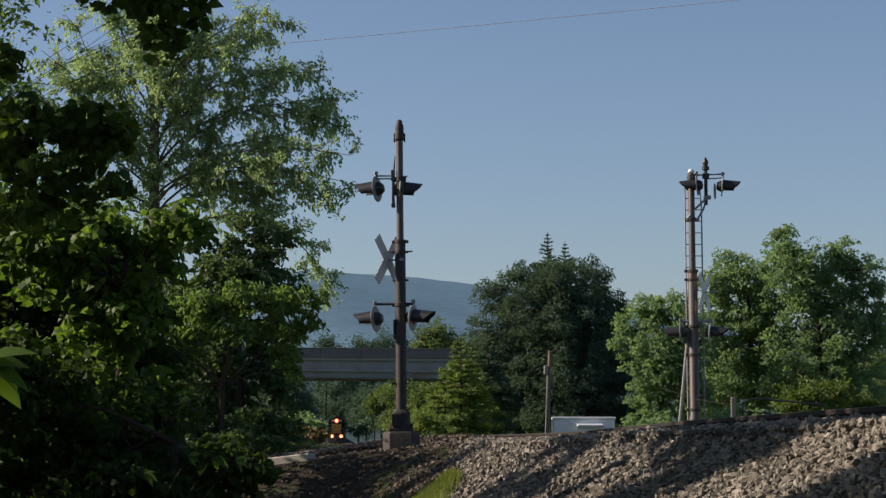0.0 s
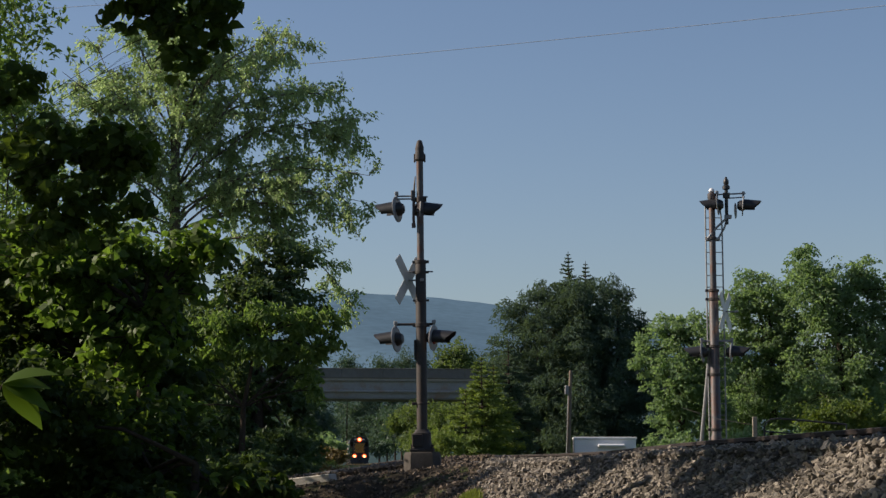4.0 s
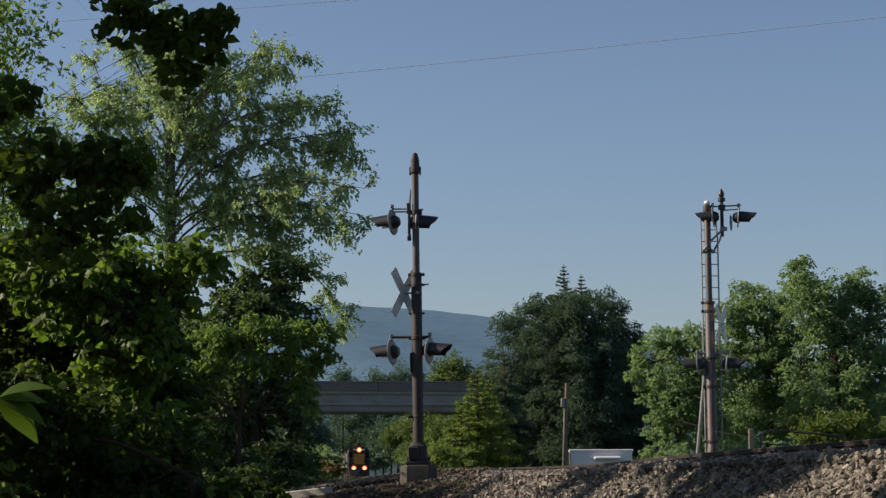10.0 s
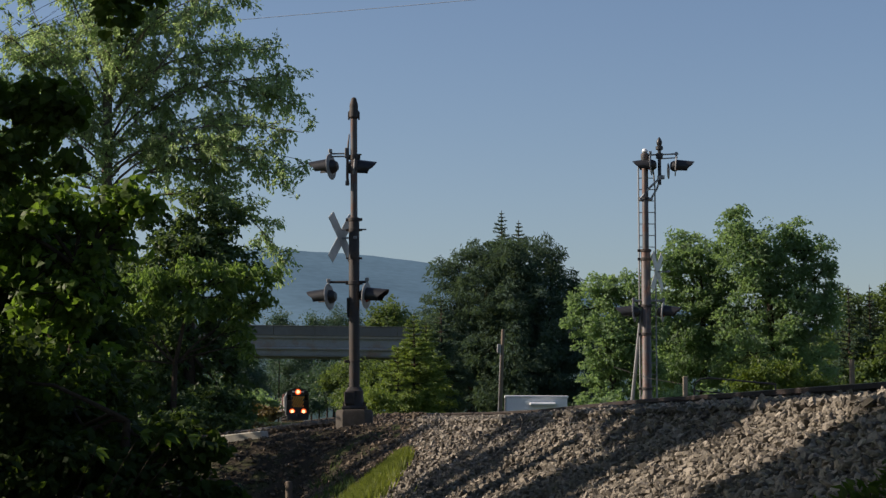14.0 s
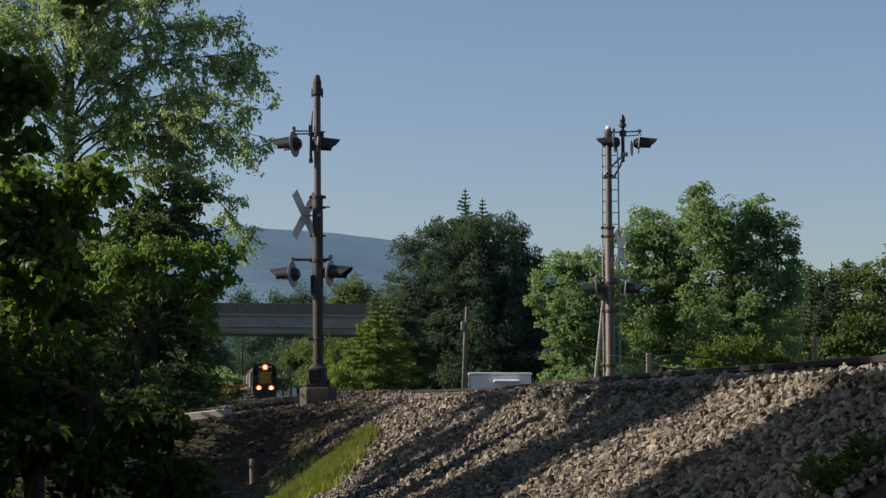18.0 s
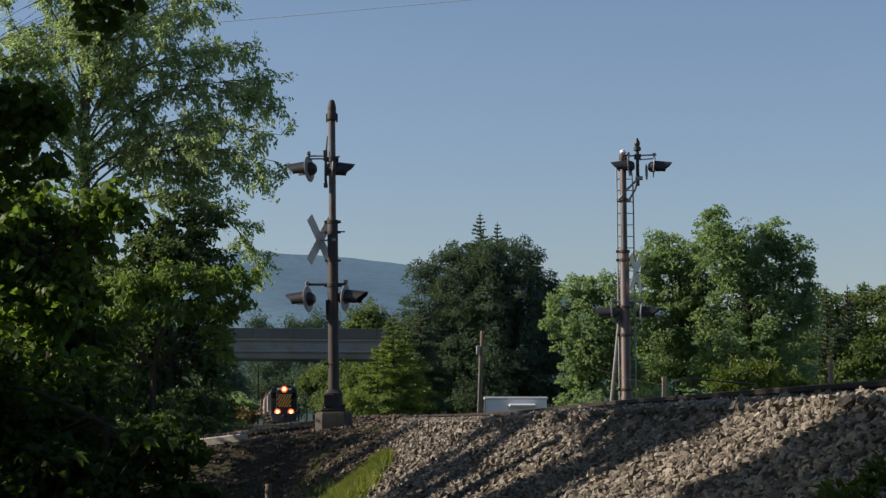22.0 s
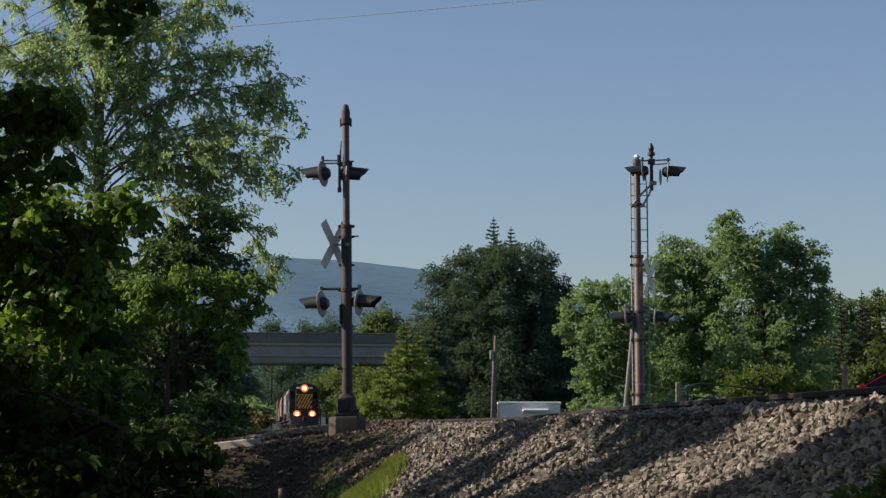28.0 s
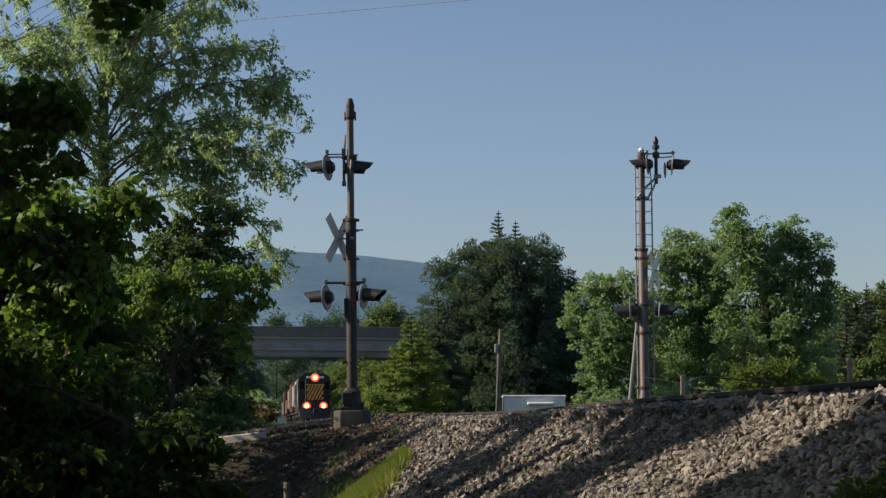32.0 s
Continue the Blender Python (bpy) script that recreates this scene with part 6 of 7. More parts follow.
def make_wheel(parent, x, y, r, w, spokes, dark_rim):
    """Wheel turning round its own y axis; outer side away from the car's middle."""
    out = 1 if y > 0 else -1
    hub = new("wheel")
    hub.parent = parent
    hub.matrix_basis = pose(x, y, r)
    turn = Matrix.Rotation(math.radians(-90 * out), 4, "X")     # lathe axis to the outer side
    part("tyre", Geo().lathe([(r * 0.70, -w / 2), (r * 0.90, -w / 2), (r * 0.985, -w * 0.36), (r, -w * 0.2), (r, w * 0.2), (r * 0.985, w * 0.36), (r * 0.90, w / 2), (r * 0.74, w / 2), (r * 0.70, w * 0.42)], 28, turn), M_TYRE, hub, "black rubber tyre", 40)
    part("rim", Geo().lathe([(r * 0.30, -w * 0.3), (r * 0.70, -w * 0.4), (r * 0.73, w * 0.44), (r * 0.69, w * 0.46), (r * 0.67, w * 0.2), (r * 0.2, w * 0.10)], 24, turn), M_RIMDARK if dark_rim else M_RIM, hub, "wheel rim")
    for k in range(spokes):
        a = 2 * math.pi * k / spokes
        g = Geo()
        m = turn @ Matrix.Rotation(a, 4, "Z")
        g.hull([(r * 0.05, -0.03, w * 0.30), (r * 0.05, 0.03, w * 0.30), (r * 0.69, -0.045, w * 0.42), (r * 0.69, 0.045, w * 0.42),
                (r * 0.05, -0.03, w * 0.40), (r * 0.05, 0.03, w * 0.40), (r * 0.69, -0.03, w * 0.46), (r * 0.69, 0.03, w * 0.46)], m)
        part("spoke", g, M_RIM, hub)
    part("hub_cap", Geo().lathe([(r * 0.16, w * 0.3), (r * 0.15, w * 0.44), (r * 0.08, w * 0.47)], 14, turn), M_RIM, hub)
    return hub


def suv(name, label, paint, spec):
    """A car along +x, its wheels on z = 0. spec holds the outline, the glasshouse levels and the details."""
    c = thing(name, pose(0, 0, 0), label, "car")
    W, r = spec["width"], spec["wheel_r"]
    fx, rx = spec["front_axle"], spec["rear_axle"]
    ar = r + 0.075
    low = spec["sill"]
    top = spec["outline"]
    bottom = [(rx - ar, low)] + arc(rx, r * 0.98, ar)[1:-1] + [(rx + ar, low), (fx - ar, low)] + arc(fx, r * 0.98, ar)[1:-1] + [(fx + ar, low)]
    poly = top + bottom
    inset = [(x * 0.985, z if z < 0.55 else z - 0.025) for x, z in poly]
    g = Geo()
    h = W / 2
    nose = lambda x: spec["round"] * max(0, (abs(x) - 1.6) / 0.7) ** 2
    ring = lambda pl, y: [(x, math.copysign(max(abs(y) - nose(x), 0.02), y), z) for x, z in pl]
    g.loft([ring(inset, -h), ring(poly, -h + 0.055), ring(poly, -h * 0.5), ring(poly, h * 0.5), ring(poly, h - 0.055), ring(inset, h)])
    body = part("body", g, paint, c, spec["paint_label"], 32)
    part("underbody", Geo().box(top[-1][0] * 0.93, top[0][0] * 0.93, -h + 0.26, h - 0.26, low - 0.11, 0.80, 0.02), M_UNDER, c, "dark underbody")
    # glasshouse
    gh = spec["house"]
    g = Geo()
    rings = []
    for z, x0, x1, w in gh:
        k = 0.10 if w > 0.6 else 0.25
        rings.append([(x1, -w + k * 1.6, z), (x1, w - k * 1.6, z), (x1 - k * 1.4, w - k * 0.15, z), (x1 - k * 2.6, w, z), (x0 + k, w, z), (x0, w - k, z), (x0, -w + k, z), (x0 + k, -w, z), (x1 - k * 2.6, -w, z), (x1 - k * 1.4, -w + k * 0.15, z)])
    g.loft(rings)
    part("roof", g, paint, c, "", 40)
    zs, ws = [q[0] for q in gh], [q[3] for q in gh]
    half = lambda z: float(np.interp(z, zs, ws))
    for side in (-1, 1):
        for nm, pl in spec["side_glass"]:
            pts = [(x, side * (half(z) + 0.012), z) for x, z in pl]
            back = [(x, side * (half(z) - 0.02), z) for x, z in pl]
            part(nm, Geo().loft([back, pts]), M_CARGLASS, c, "dark tinted glass", 0)
        if spec.get("chrome_line"):
            line = [(-1.98, 1.19), (-1.84, 1.215), (0.0, 1.15), (0.90, 1.125)]
            part("window_trim", Geo().tube([(x * 0.975, side * (half(lower(z)) + 0.012), lower(z)) for x, z in line], 0.011, 6), M_CHROME, c, "thin bright trim below the windows")
            arch = [(-1.90, 1.23), (-1.66, 1.42), (-1.30, 1.53), (-0.6, 1.575), (-0.1, 1.58)]
            part("window_trim", Geo().tube([(x * 0.975, side * (half(lower(z)) + 0.012), lower(z)) for x, z in arch], 0.009, 6), M_CHROME, c, "thin bright trim above the windows")
        for x in spec["seams"]:
            part("door_seam", Geo().box(x - 0.004, x + 0.004, side * (h + 0.001) - 0.004, side * (h + 0.001) + 0.004, low + 0.1, spec["belt"] - 0.03), M_UNDER, c, "", 0)
        for x in spec["handles"]:
            part("door_handle", Geo().box(x - 0.10, x + 0.10, side * (h + 0.018) - 0.018, side * (h + 0.018) + 0.018, spec["belt"] - 0.16, spec["belt"] - 0.125, 0.01), spec["handle_mat"], c, spec["handle_label"])
        m = Geo().box(spec["mirror"] - 0.09, spec["mirror"] + 0.09, side * (h + 0.12) - 0.10, side * (h + 0.12) + 0.10, spec["belt"] + 0.0, spec["belt"] + 0.17, 0.045)
        m.box(spec["mirror"] - 0.03, spec["mirror"] + 0.05, side * (h - 0.02) - 0.07, side * (h - 0.02) + 0.07, spec["belt"] + 0.0, spec["belt"] + 0.05, 0.01)
        part("mirror", m, paint, c)
        part("sill_trim", Geo().box(rx + ar, fx - ar, side * h - 0.025, side * h + 0.012, low - 0.05, low + spec["trim_h"], 0.01), spec["trim_mat"], c, spec["trim_label"], 0)
        for cx in (fx, rx):
            g = Geo()
            rr = [[(cx - q * math.cos(math.pi * k / 12), side * (h + dy), r * 0.98 + q * math.sin(math.pi * k / 12)) for k in range(13)] for q, dy in ((ar - 0.01, -0.03), (ar - 0.01, spec["flare"]), (ar + spec["lip"], spec["flare"]), (ar + spec["lip"] + 0.03, -0.01))]
            g.loft(rr, closed=False, caps=False)
            part("wheel_arch", g, spec["flare_mat"], c, "", 50)
        hl = Geo().box(*spec["headlight"][0], *(sorted((side * spec["headlight"][1][0], side * spec["headlight"][1][1]))), *spec["headlight"][2], 0.03)
        if spec.get("wrap_lamp"):
            pl = [(2.26, 0.56), (2.20, 0.74), (2.08, 0.865), (1.78, 0.955), (1.78, 0.6)]
            hl = Geo().hull([(x - (0.10 if x > 2.0 and z > 0.85 else 0), side * (y - (0.02 if z > 0.85 else 0)), z + (0.03 if x < 2 else 0)) for x, y in pl for z in (0.745, 0.875)])
            part("fog_lamp_surround", Geo().hull([(x, side * y, z) for x, y in ((2.30, 0.62), (2.22, 0.82), (2.10, 0.88), (2.05, 0.6)) for z in (0.42, 0.58)]), M_CHROME, c, "bright fog lamp surround")
            part("fog_lamp", Geo().hull([(x + 0.012, side * (y + 0.008), z) for x, y in ((2.28, 0.66), (2.22, 0.81), (2.12, 0.865), (2.05, 0.62)) for z in (0.45, 0.55)]), M_UNDER, c, "dark fog lamp recess")
        part("headlight", hl, M_HEADGLASS, c, "clear headlight")
        tl = Geo().box(*spec["taillight"][0], *(sorted((side * spec["taillight"][1][0], side * spec["taillight"][1][1]))), *spec["taillight"][2], 0.02)
        part("taillight", tl, M_TAIL, c, "red tail light")
        part("roof_rail", Geo().tube([(x, side * (half(1.6) - 0.05), z) for x, z in spec["roof_rail"]], 0.018, 8), spec["rail_mat"], c)
        if spec.get("fog"):
            part("fog_light", Geo().box(*spec["fog"][0], *(sorted((side * spec["fog"][1][0], side * spec["fog"][1][1]))), *spec["fog"][2], 0.015), M_HEADGLASS, c)
    for nm, pl in (("windscreen", spec["windscreen"]), ("rear_window", spec["rear_window"])):
        (xa, za, wa), (xb, zb, wb) = pl
        o = 0.018 if nm == "windscreen" else -0.018
        a = [(xa + o, -wa, za), (xa + o, wa, za), (xb + o, wb, zb), (xb + o, -wb, zb)]
        b = [(x - o * 2, y, z) for x, y, z in a]
        part(nm, Geo().loft([b, a]), M_CARGLASS, c, "dark glass", 0)
    for nm, (xx, yy, zz), mt, lb in spec["extra"]:
        part(nm, Geo().box(*xx, *yy, *zz, min(0.02, 0.3 * abs(zz[1] - zz[0]))), mt, c, lb)
    wheels = [make_wheel(c, x, s * (h - 0.125), r, 0.22, spec["spokes"], spec["dark_rim"]) for x in (fx, rx) for s in (-1, 1)]
    return c, wheels


M_PAINT_W = mat("white_car_paint", (0.82, 0.81, 0.79), 0.28, vary=0.03, scale=2, fine=20, bump=0.0, coat=0.6)
M_PAINT_R = mat("red_car_paint", (0.27, 0.004, 0.015), 0.28, metal=0.55, vary=0.04, scale=2, fine=20, bump=0.0, coat=0.35, spec=0.3)
M_CARGLASS = mat("tinted_glass", (0.004, 0.0045, 0.005), 0.07, vary=0.05, bump=0.0, spec=0.16)
M_TYRE = mat("tyre_rubber", (0.022, 0.021, 0.02), 0.85, vary=0.2, bump=0.2)
M_RIM = mat("alloy_rim", (0.55, 0.55, 0.55), 0.35, metal=0.85, vary=0.08, bump=0.0)
# dark copy of the rim; the shade behind the spokes is in its colour
M_RIMDARK = mat("rim_painted_shade", (0.06, 0.06, 0.06), 0.5, metal=0.5, vary=0.08, bump=0.0)
M_UNDER = mat("black_underbody", (0.012, 0.012, 0.012), 0.8, vary=0.2, bump=0.1)
M_PLASTIC = mat("grey_black_plastic", (0.018, 0.018, 0.019), 0.75, vary=0.15, bump=0.1)
M_CHROME = mat("bright_trim", (0.75, 0.75, 0.76), 0.15, metal=1.0, vary=0.03, bump=0.0)
M_HEADGLASS = mat("headlight_glass", (0.62, 0.63, 0.65), 0.1, metal=0.3, vary=0.2, scale=12, bump=0.0)
M_TAIL = mat("red_tail_lamp", (0.42, 0.02, 0.015), 0.2, vary=0.1, bump=0.0)

WHITE_SPEC = dict(
    round=0.10,
    width=1.76, wheel_r=0.345, front_axle=1.48, rear_axle=-1.305, sill=0.36, belt=1.07, flare=0.05, lip=0.055, flare_mat=M_PAINT_W, spokes=7, dark_rim=False,
    paint_label="plain white paint",
    outline=[(2.12, 0.36), (2.20, 0.48), (2.20, 0.66), (2.17, 0.88), (2.12, 0.985), (1.98, 1.03), (1.5, 1.07), (1.05, 1.10), (0.6, 1.09), (-2.08, 1.09), (-2.19, 1.0), (-2.20, 0.62), (-2.19, 0.46), (-2.10, 0.37)],
    house=[(1.06, -2.10, 1.06, 0.835), (1.12, -2.10, 1.00, 0.83), (1.35, -2.08, 0.72, 0.78), (1.55, -2.04, 0.47, 0.725), (1.615, -2.00, 0.38, 0.69), (1.645, -1.85, 0.20, 0.55)],
    side_glass=[("quarter_window", [(-1.98, 1.14), (-1.46, 1.14), (-1.44, 1.47), (-1.93, 1.46)]), ("rear_door_window", [(-1.34, 1.14), (-0.52, 1.14), (-0.54, 1.50), (-1.32, 1.48)]),
                ("front_door_window", [(-0.41, 1.14), (0.72, 1.14), (0.68, 1.19), (0.32, 1.50), (-0.40, 1.51)])],
    seams=[-1.40, -0.47, 0.62], handles=[-1.22, -0.28], handle_mat=M_PAINT_W, handle_label="body-coloured handle", mirror=0.62, trim_h=0.15, trim_mat=M_PLASTIC, trim_label="dark sill cladding",
    headlight=[(2.10, 2.185), (0.50, 0.70), (0.80, 0.98)], taillight=[(-2.215, -2.10), (0.66, 0.84), (0.72, 1.02)], roof_rail=[(-1.8, 1.62), (-1.7, 1.66), (0.0, 1.67), (0.1, 1.63)], rail_mat=M_PLASTIC,
    windscreen=[(0.99, 1.13, 0.74), (0.46, 1.57, 0.60)], rear_window=[(-2.105, 1.15, 0.66), (-2.05, 1.52, 0.58)],
    extra=[("front_bumper", ((2.10, 2.27), (-0.78, 0.78), (0.40, 0.60)), M_PLASTIC, "dark front bumper"), ("rear_bumper", ((-2.27, -2.12), (-0.80, 0.80), (0.42, 0.62)), M_PAINT_W, "white rear bumper"),
           ("side_marker", ((1.93, 1.99), (-0.875, 0.875), (0.86, 0.90)), M_TAIL, "orange side marker")] +
          [("grille_slot", ((2.172, 2.188), (-0.37 + 0.11 * k, -0.30 + 0.11 * k), (0.76, 0.98)), M_UNDER, "") for k in range(7)])
RED_SPEC = dict(
    round=0.26,
    width=1.89, wheel_r=0.37, front_axle=1.42, rear_axle=-1.36, sill=0.27, belt=1.09, flare=0.006, lip=0.05, flare_mat=M_PLASTIC, spokes=5, dark_rim=True, chrome_line=True, wrap_lamp=True,
    paint_label="deep metallic red paint",
    outline=[(2.24, 0.26), (2.35, 0.36), (2.385, 0.52), (2.37, 0.68), (2.30, 0.81), (2.14, 0.91), (1.75, 1.01), (1.35, 1.075), (1.0, 1.115), (0.4, 1.08), (-1.9, 1.16), (-2.24, 1.14), (-2.34, 1.0), (-2.38, 0.72), (-2.36, 0.46), (-2.22, 0.32)],
    house=[(1.05, -2.22, 1.08, 0.885), (1.14, -2.20, 0.95, 0.865), (1.35, -2.10, 0.62, 0.80), (1.52, -1.98, 0.32, 0.735), (1.61, -1.86, 0.10, 0.68), (1.655, -1.62, -0.15, 0.56), (1.668, -1.3, -0.4, 0.40)],
    side_glass=[("quarter_window", [(-1.86, 1.235), (-1.21, 1.205), (-1.19, 1.52), (-1.52, 1.46)]), ("rear_door_window", [(-1.20, 1.20), (-0.22, 1.17), (-0.20, 1.56), (-1.18, 1.52)]),
                ("front_door_window", [(-0.13, 1.17), (0.86, 1.14), (0.60, 1.31), (0.20, 1.53), (-0.12, 1.56)])],
    seams=[-1.05, -0.17, 0.88], handles=[-0.95, 0.02], handle_mat=M_CHROME, handle_label="bright handle", mirror=0.74, trim_h=0.10, trim_mat=M_PLASTIC, trim_label="dark sill cladding",
    headlight=[(1.92, 2.29), (0.54, 0.815), (0.77, 0.925)], taillight=[(-2.34, -2.10), (0.50, 0.885), (0.95, 1.05)], roof_rail=[(-1.7, 1.61), (-1.55, 1.66), (-0.3, 1.70), (0.0, 1.63)], rail_mat=M_CHROME,
    windscreen=[(0.93, 1.15, 0.76), (0.26, 1.57, 0.60)], rear_window=[(-2.205, 1.18, 0.74), (-1.985, 1.54, 0.62)],
    extra=[("grille", ((2.30, 2.38), (-0.42, 0.42), (0.62, 0.80)), M_UNDER, "dark grille"), ("front_lip", ((2.15, 2.37), (-0.75, 0.75), (0.27, 0.31)), M_CHROME, "bright lower lip"),
           ("rear_skirt", ((-2.36, -2.14), (-0.78, 0.78), (0.30, 0.56)), M_PLASTIC, "dark rear skirt"), ("tailgate_strip", ((-2.39, -2.33), (-0.5, 0.5), (0.94, 0.98)), M_CHROME, "bright tailgate strip")])
def lower(z):
    return z if z < 0.5 else 0.5 + (z - 0.5) * 0.965


for key in ("outline", "roof_rail"):
    RED_SPEC[key] = [(x * 0.975, lower(z)) for x, z in RED_SPEC[key]]
RED_SPEC["house"] = [(lower(z), a * 0.975, b * 0.975, w) for z, a, b, w in RED_SPEC["house"]]
RED_SPEC["side_glass"] = [(nm, [(x * 0.975, lower(z)) for x, z in pl]) for nm, pl in RED_SPEC["side_glass"]]
for key in ("windscreen", "rear_window"):
    RED_SPEC[key] = [(x * 0.975, lower(z), w) for x, z, w in RED_SPEC[key]]
for key in ("headlight", "taillight"):
    RED_SPEC[key] = [tuple(x * 0.975 for x in RED_SPEC[key][0]), RED_SPEC[key][1], tuple(lower(z) for z in RED_SPEC[key][2])]
RED_SPEC["belt"] = lower(RED_SPEC["belt"])
RED_SPEC["extra"] = [(nm, (tuple(x * 0.975 for x in xx), yy, tuple(lower(z) for z in zz)), mt, lb) for nm, (xx, yy, zz), mt, lb in RED_SPEC["extra"]]
K = 0.955
for key in ("outline", "roof_rail"):
    WHITE_SPEC[key] = [(x * K, z) for x, z in WHITE_SPEC[key]]
WHITE_SPEC["house"] = [(z, a * K, b * K, w) for z, a, b, w in WHITE_SPEC["house"]]
WHITE_SPEC["side_glass"] = [(nm, [(x * K, z) for x, z in pl]) for nm, pl in WHITE_SPEC["side_glass"]]
for key in ("windscreen", "rear_window"):
    WHITE_SPEC[key] = [(x * K, z, w) for x, z, w in WHITE_SPEC[key]]
for key in ("headlight", "taillight"):
    WHITE_SPEC[key] = [tuple(x * K for x in WHITE_SPEC[key][0]), WHITE_SPEC[key][1], WHITE_SPEC[key][2]]
for key in ("front_axle", "rear_axle", "mirror"):
    WHITE_SPEC[key] *= K
for key in ("seams", "handles"):
    WHITE_SPEC[key] = [x * K for x in WHITE_SPEC[key]]
WHITE_SPEC["extra"] = [(nm, (tuple(x * K for x in xx), yy, zz), mt, lb) for nm, (xx, yy, zz), mt, lb in WHITE_SPEC["extra"]]
white_car, white_wheels = suv("white_suv", "boxy white sport utility car driving over the crossing", M_PAINT_W, WHITE_SPEC)
red_car, red_wheels = suv("red_suv", "deep red sport utility car driving over the crossing", M_PAINT_R, RED_SPEC)


# ---- train ----
M_LOCO = mat("loco_black_paint", (0.022, 0.020, 0.02), 0.5, vary=0.3, scale=1.2, fine=20, bump=0.05, dirt=(0.06, 0.045, 0.035), dirt_amount=0.35)
M_YELLOW = mat("loco_yellow_paint", (0.78, 0.42, 0.06), 0.5, vary=0.15, scale=2, fine=20, bump=0.03)
M_LAMP = mat("burning_headlight", (0.9, 0.8, 0.6), 0.3, bump=0.0, emit=(1.0, 0.44, 0.18), power=3.0)
# orange glow that imitates glare round the lamps; not a light source itself
M_LAMPHALO = mat("lamp_glare_halo", (0.6, 0.25, 0.1), 0.4, bump=0.0, emit=(1.0, 0.11, 0.02), power=1.0)
M_HOPPER = mat("grey_hopper_paint", (0.46, 0.44, 0.41), 0.6, vary=0.15, scale=0.8, fine=12, bump=0.05, dirt=(0.24, 0.20, 0.16), dirt_amount=0.45)
M_BOXRED = mat("oxide_red_paint", (0.13, 0.04, 0.032), 0.65, vary=0.2, scale=0.8, fine=12, bump=0.05, dirt=(0.10, 0.05, 0.035), dirt_amount=0.4)
M_STEELDK = mat("dark_running_gear", (0.03, 0.026, 0.024), 0.8, vary=0.3, bump=0.2)
M_BRONZE = mat("brown_gondola_paint", (0.10, 0.065, 0.045), 0.75, vary=0.25, scale=0.8, fine=12, bump=0.05)


def bogie(parent, y, axles=2):
    b = part("bogie", Geo().box(-1.05, -0.92, y - 1.3, y + 1.3, 0.38, 0.72, 0.05).box(0.92, 1.05, y - 1.3, y + 1.3, 0.38, 0.72, 0.05).box(-0.95, 0.95, y - 0.2, y + 0.2, 0.45, 0.7, 0.03), M_STEELDK, parent, "black bogie frame")
    for k in range(axles):
        for s in (-1, 1):
            part("wheel", Geo().lathe([(0.10, -0.06), (0.46, -0.06), (0.50, -0.05), (0.475, 0.03), (0.46, 0.07), (0.10, 0.05)], 18, Matrix.Translation((s * 0.75, y - 0.9 + 1.8 * k / max(1, axles - 1), 0.46)) @ Matrix.Rotation(radians(-90 * s), 4, "Y")), M_STEELDK, b)
    return b


def lamp(parent, x, y, z, r):
    m = Matrix.Translation((x, y, z)) @ Matrix.Rotation(radians(90), 4, "X")
    # the wide glowing disc stands in for the halo round the bulb
    rim = part("headlight", Geo().lathe([(r * 1.75, -0.12), (r * 1.75, 0.0), (r * 1.1, 0.03)], 16, m), M_LAMPHALO, parent, "headlight with a glowing disc for its glare")
    part("bulb", Geo().lathe([(r, 0.0), (r, 0.035), (r * 0.7, 0.05)], 16, m), M_LAMP, rim, "burning warm white lamp")
    return rim


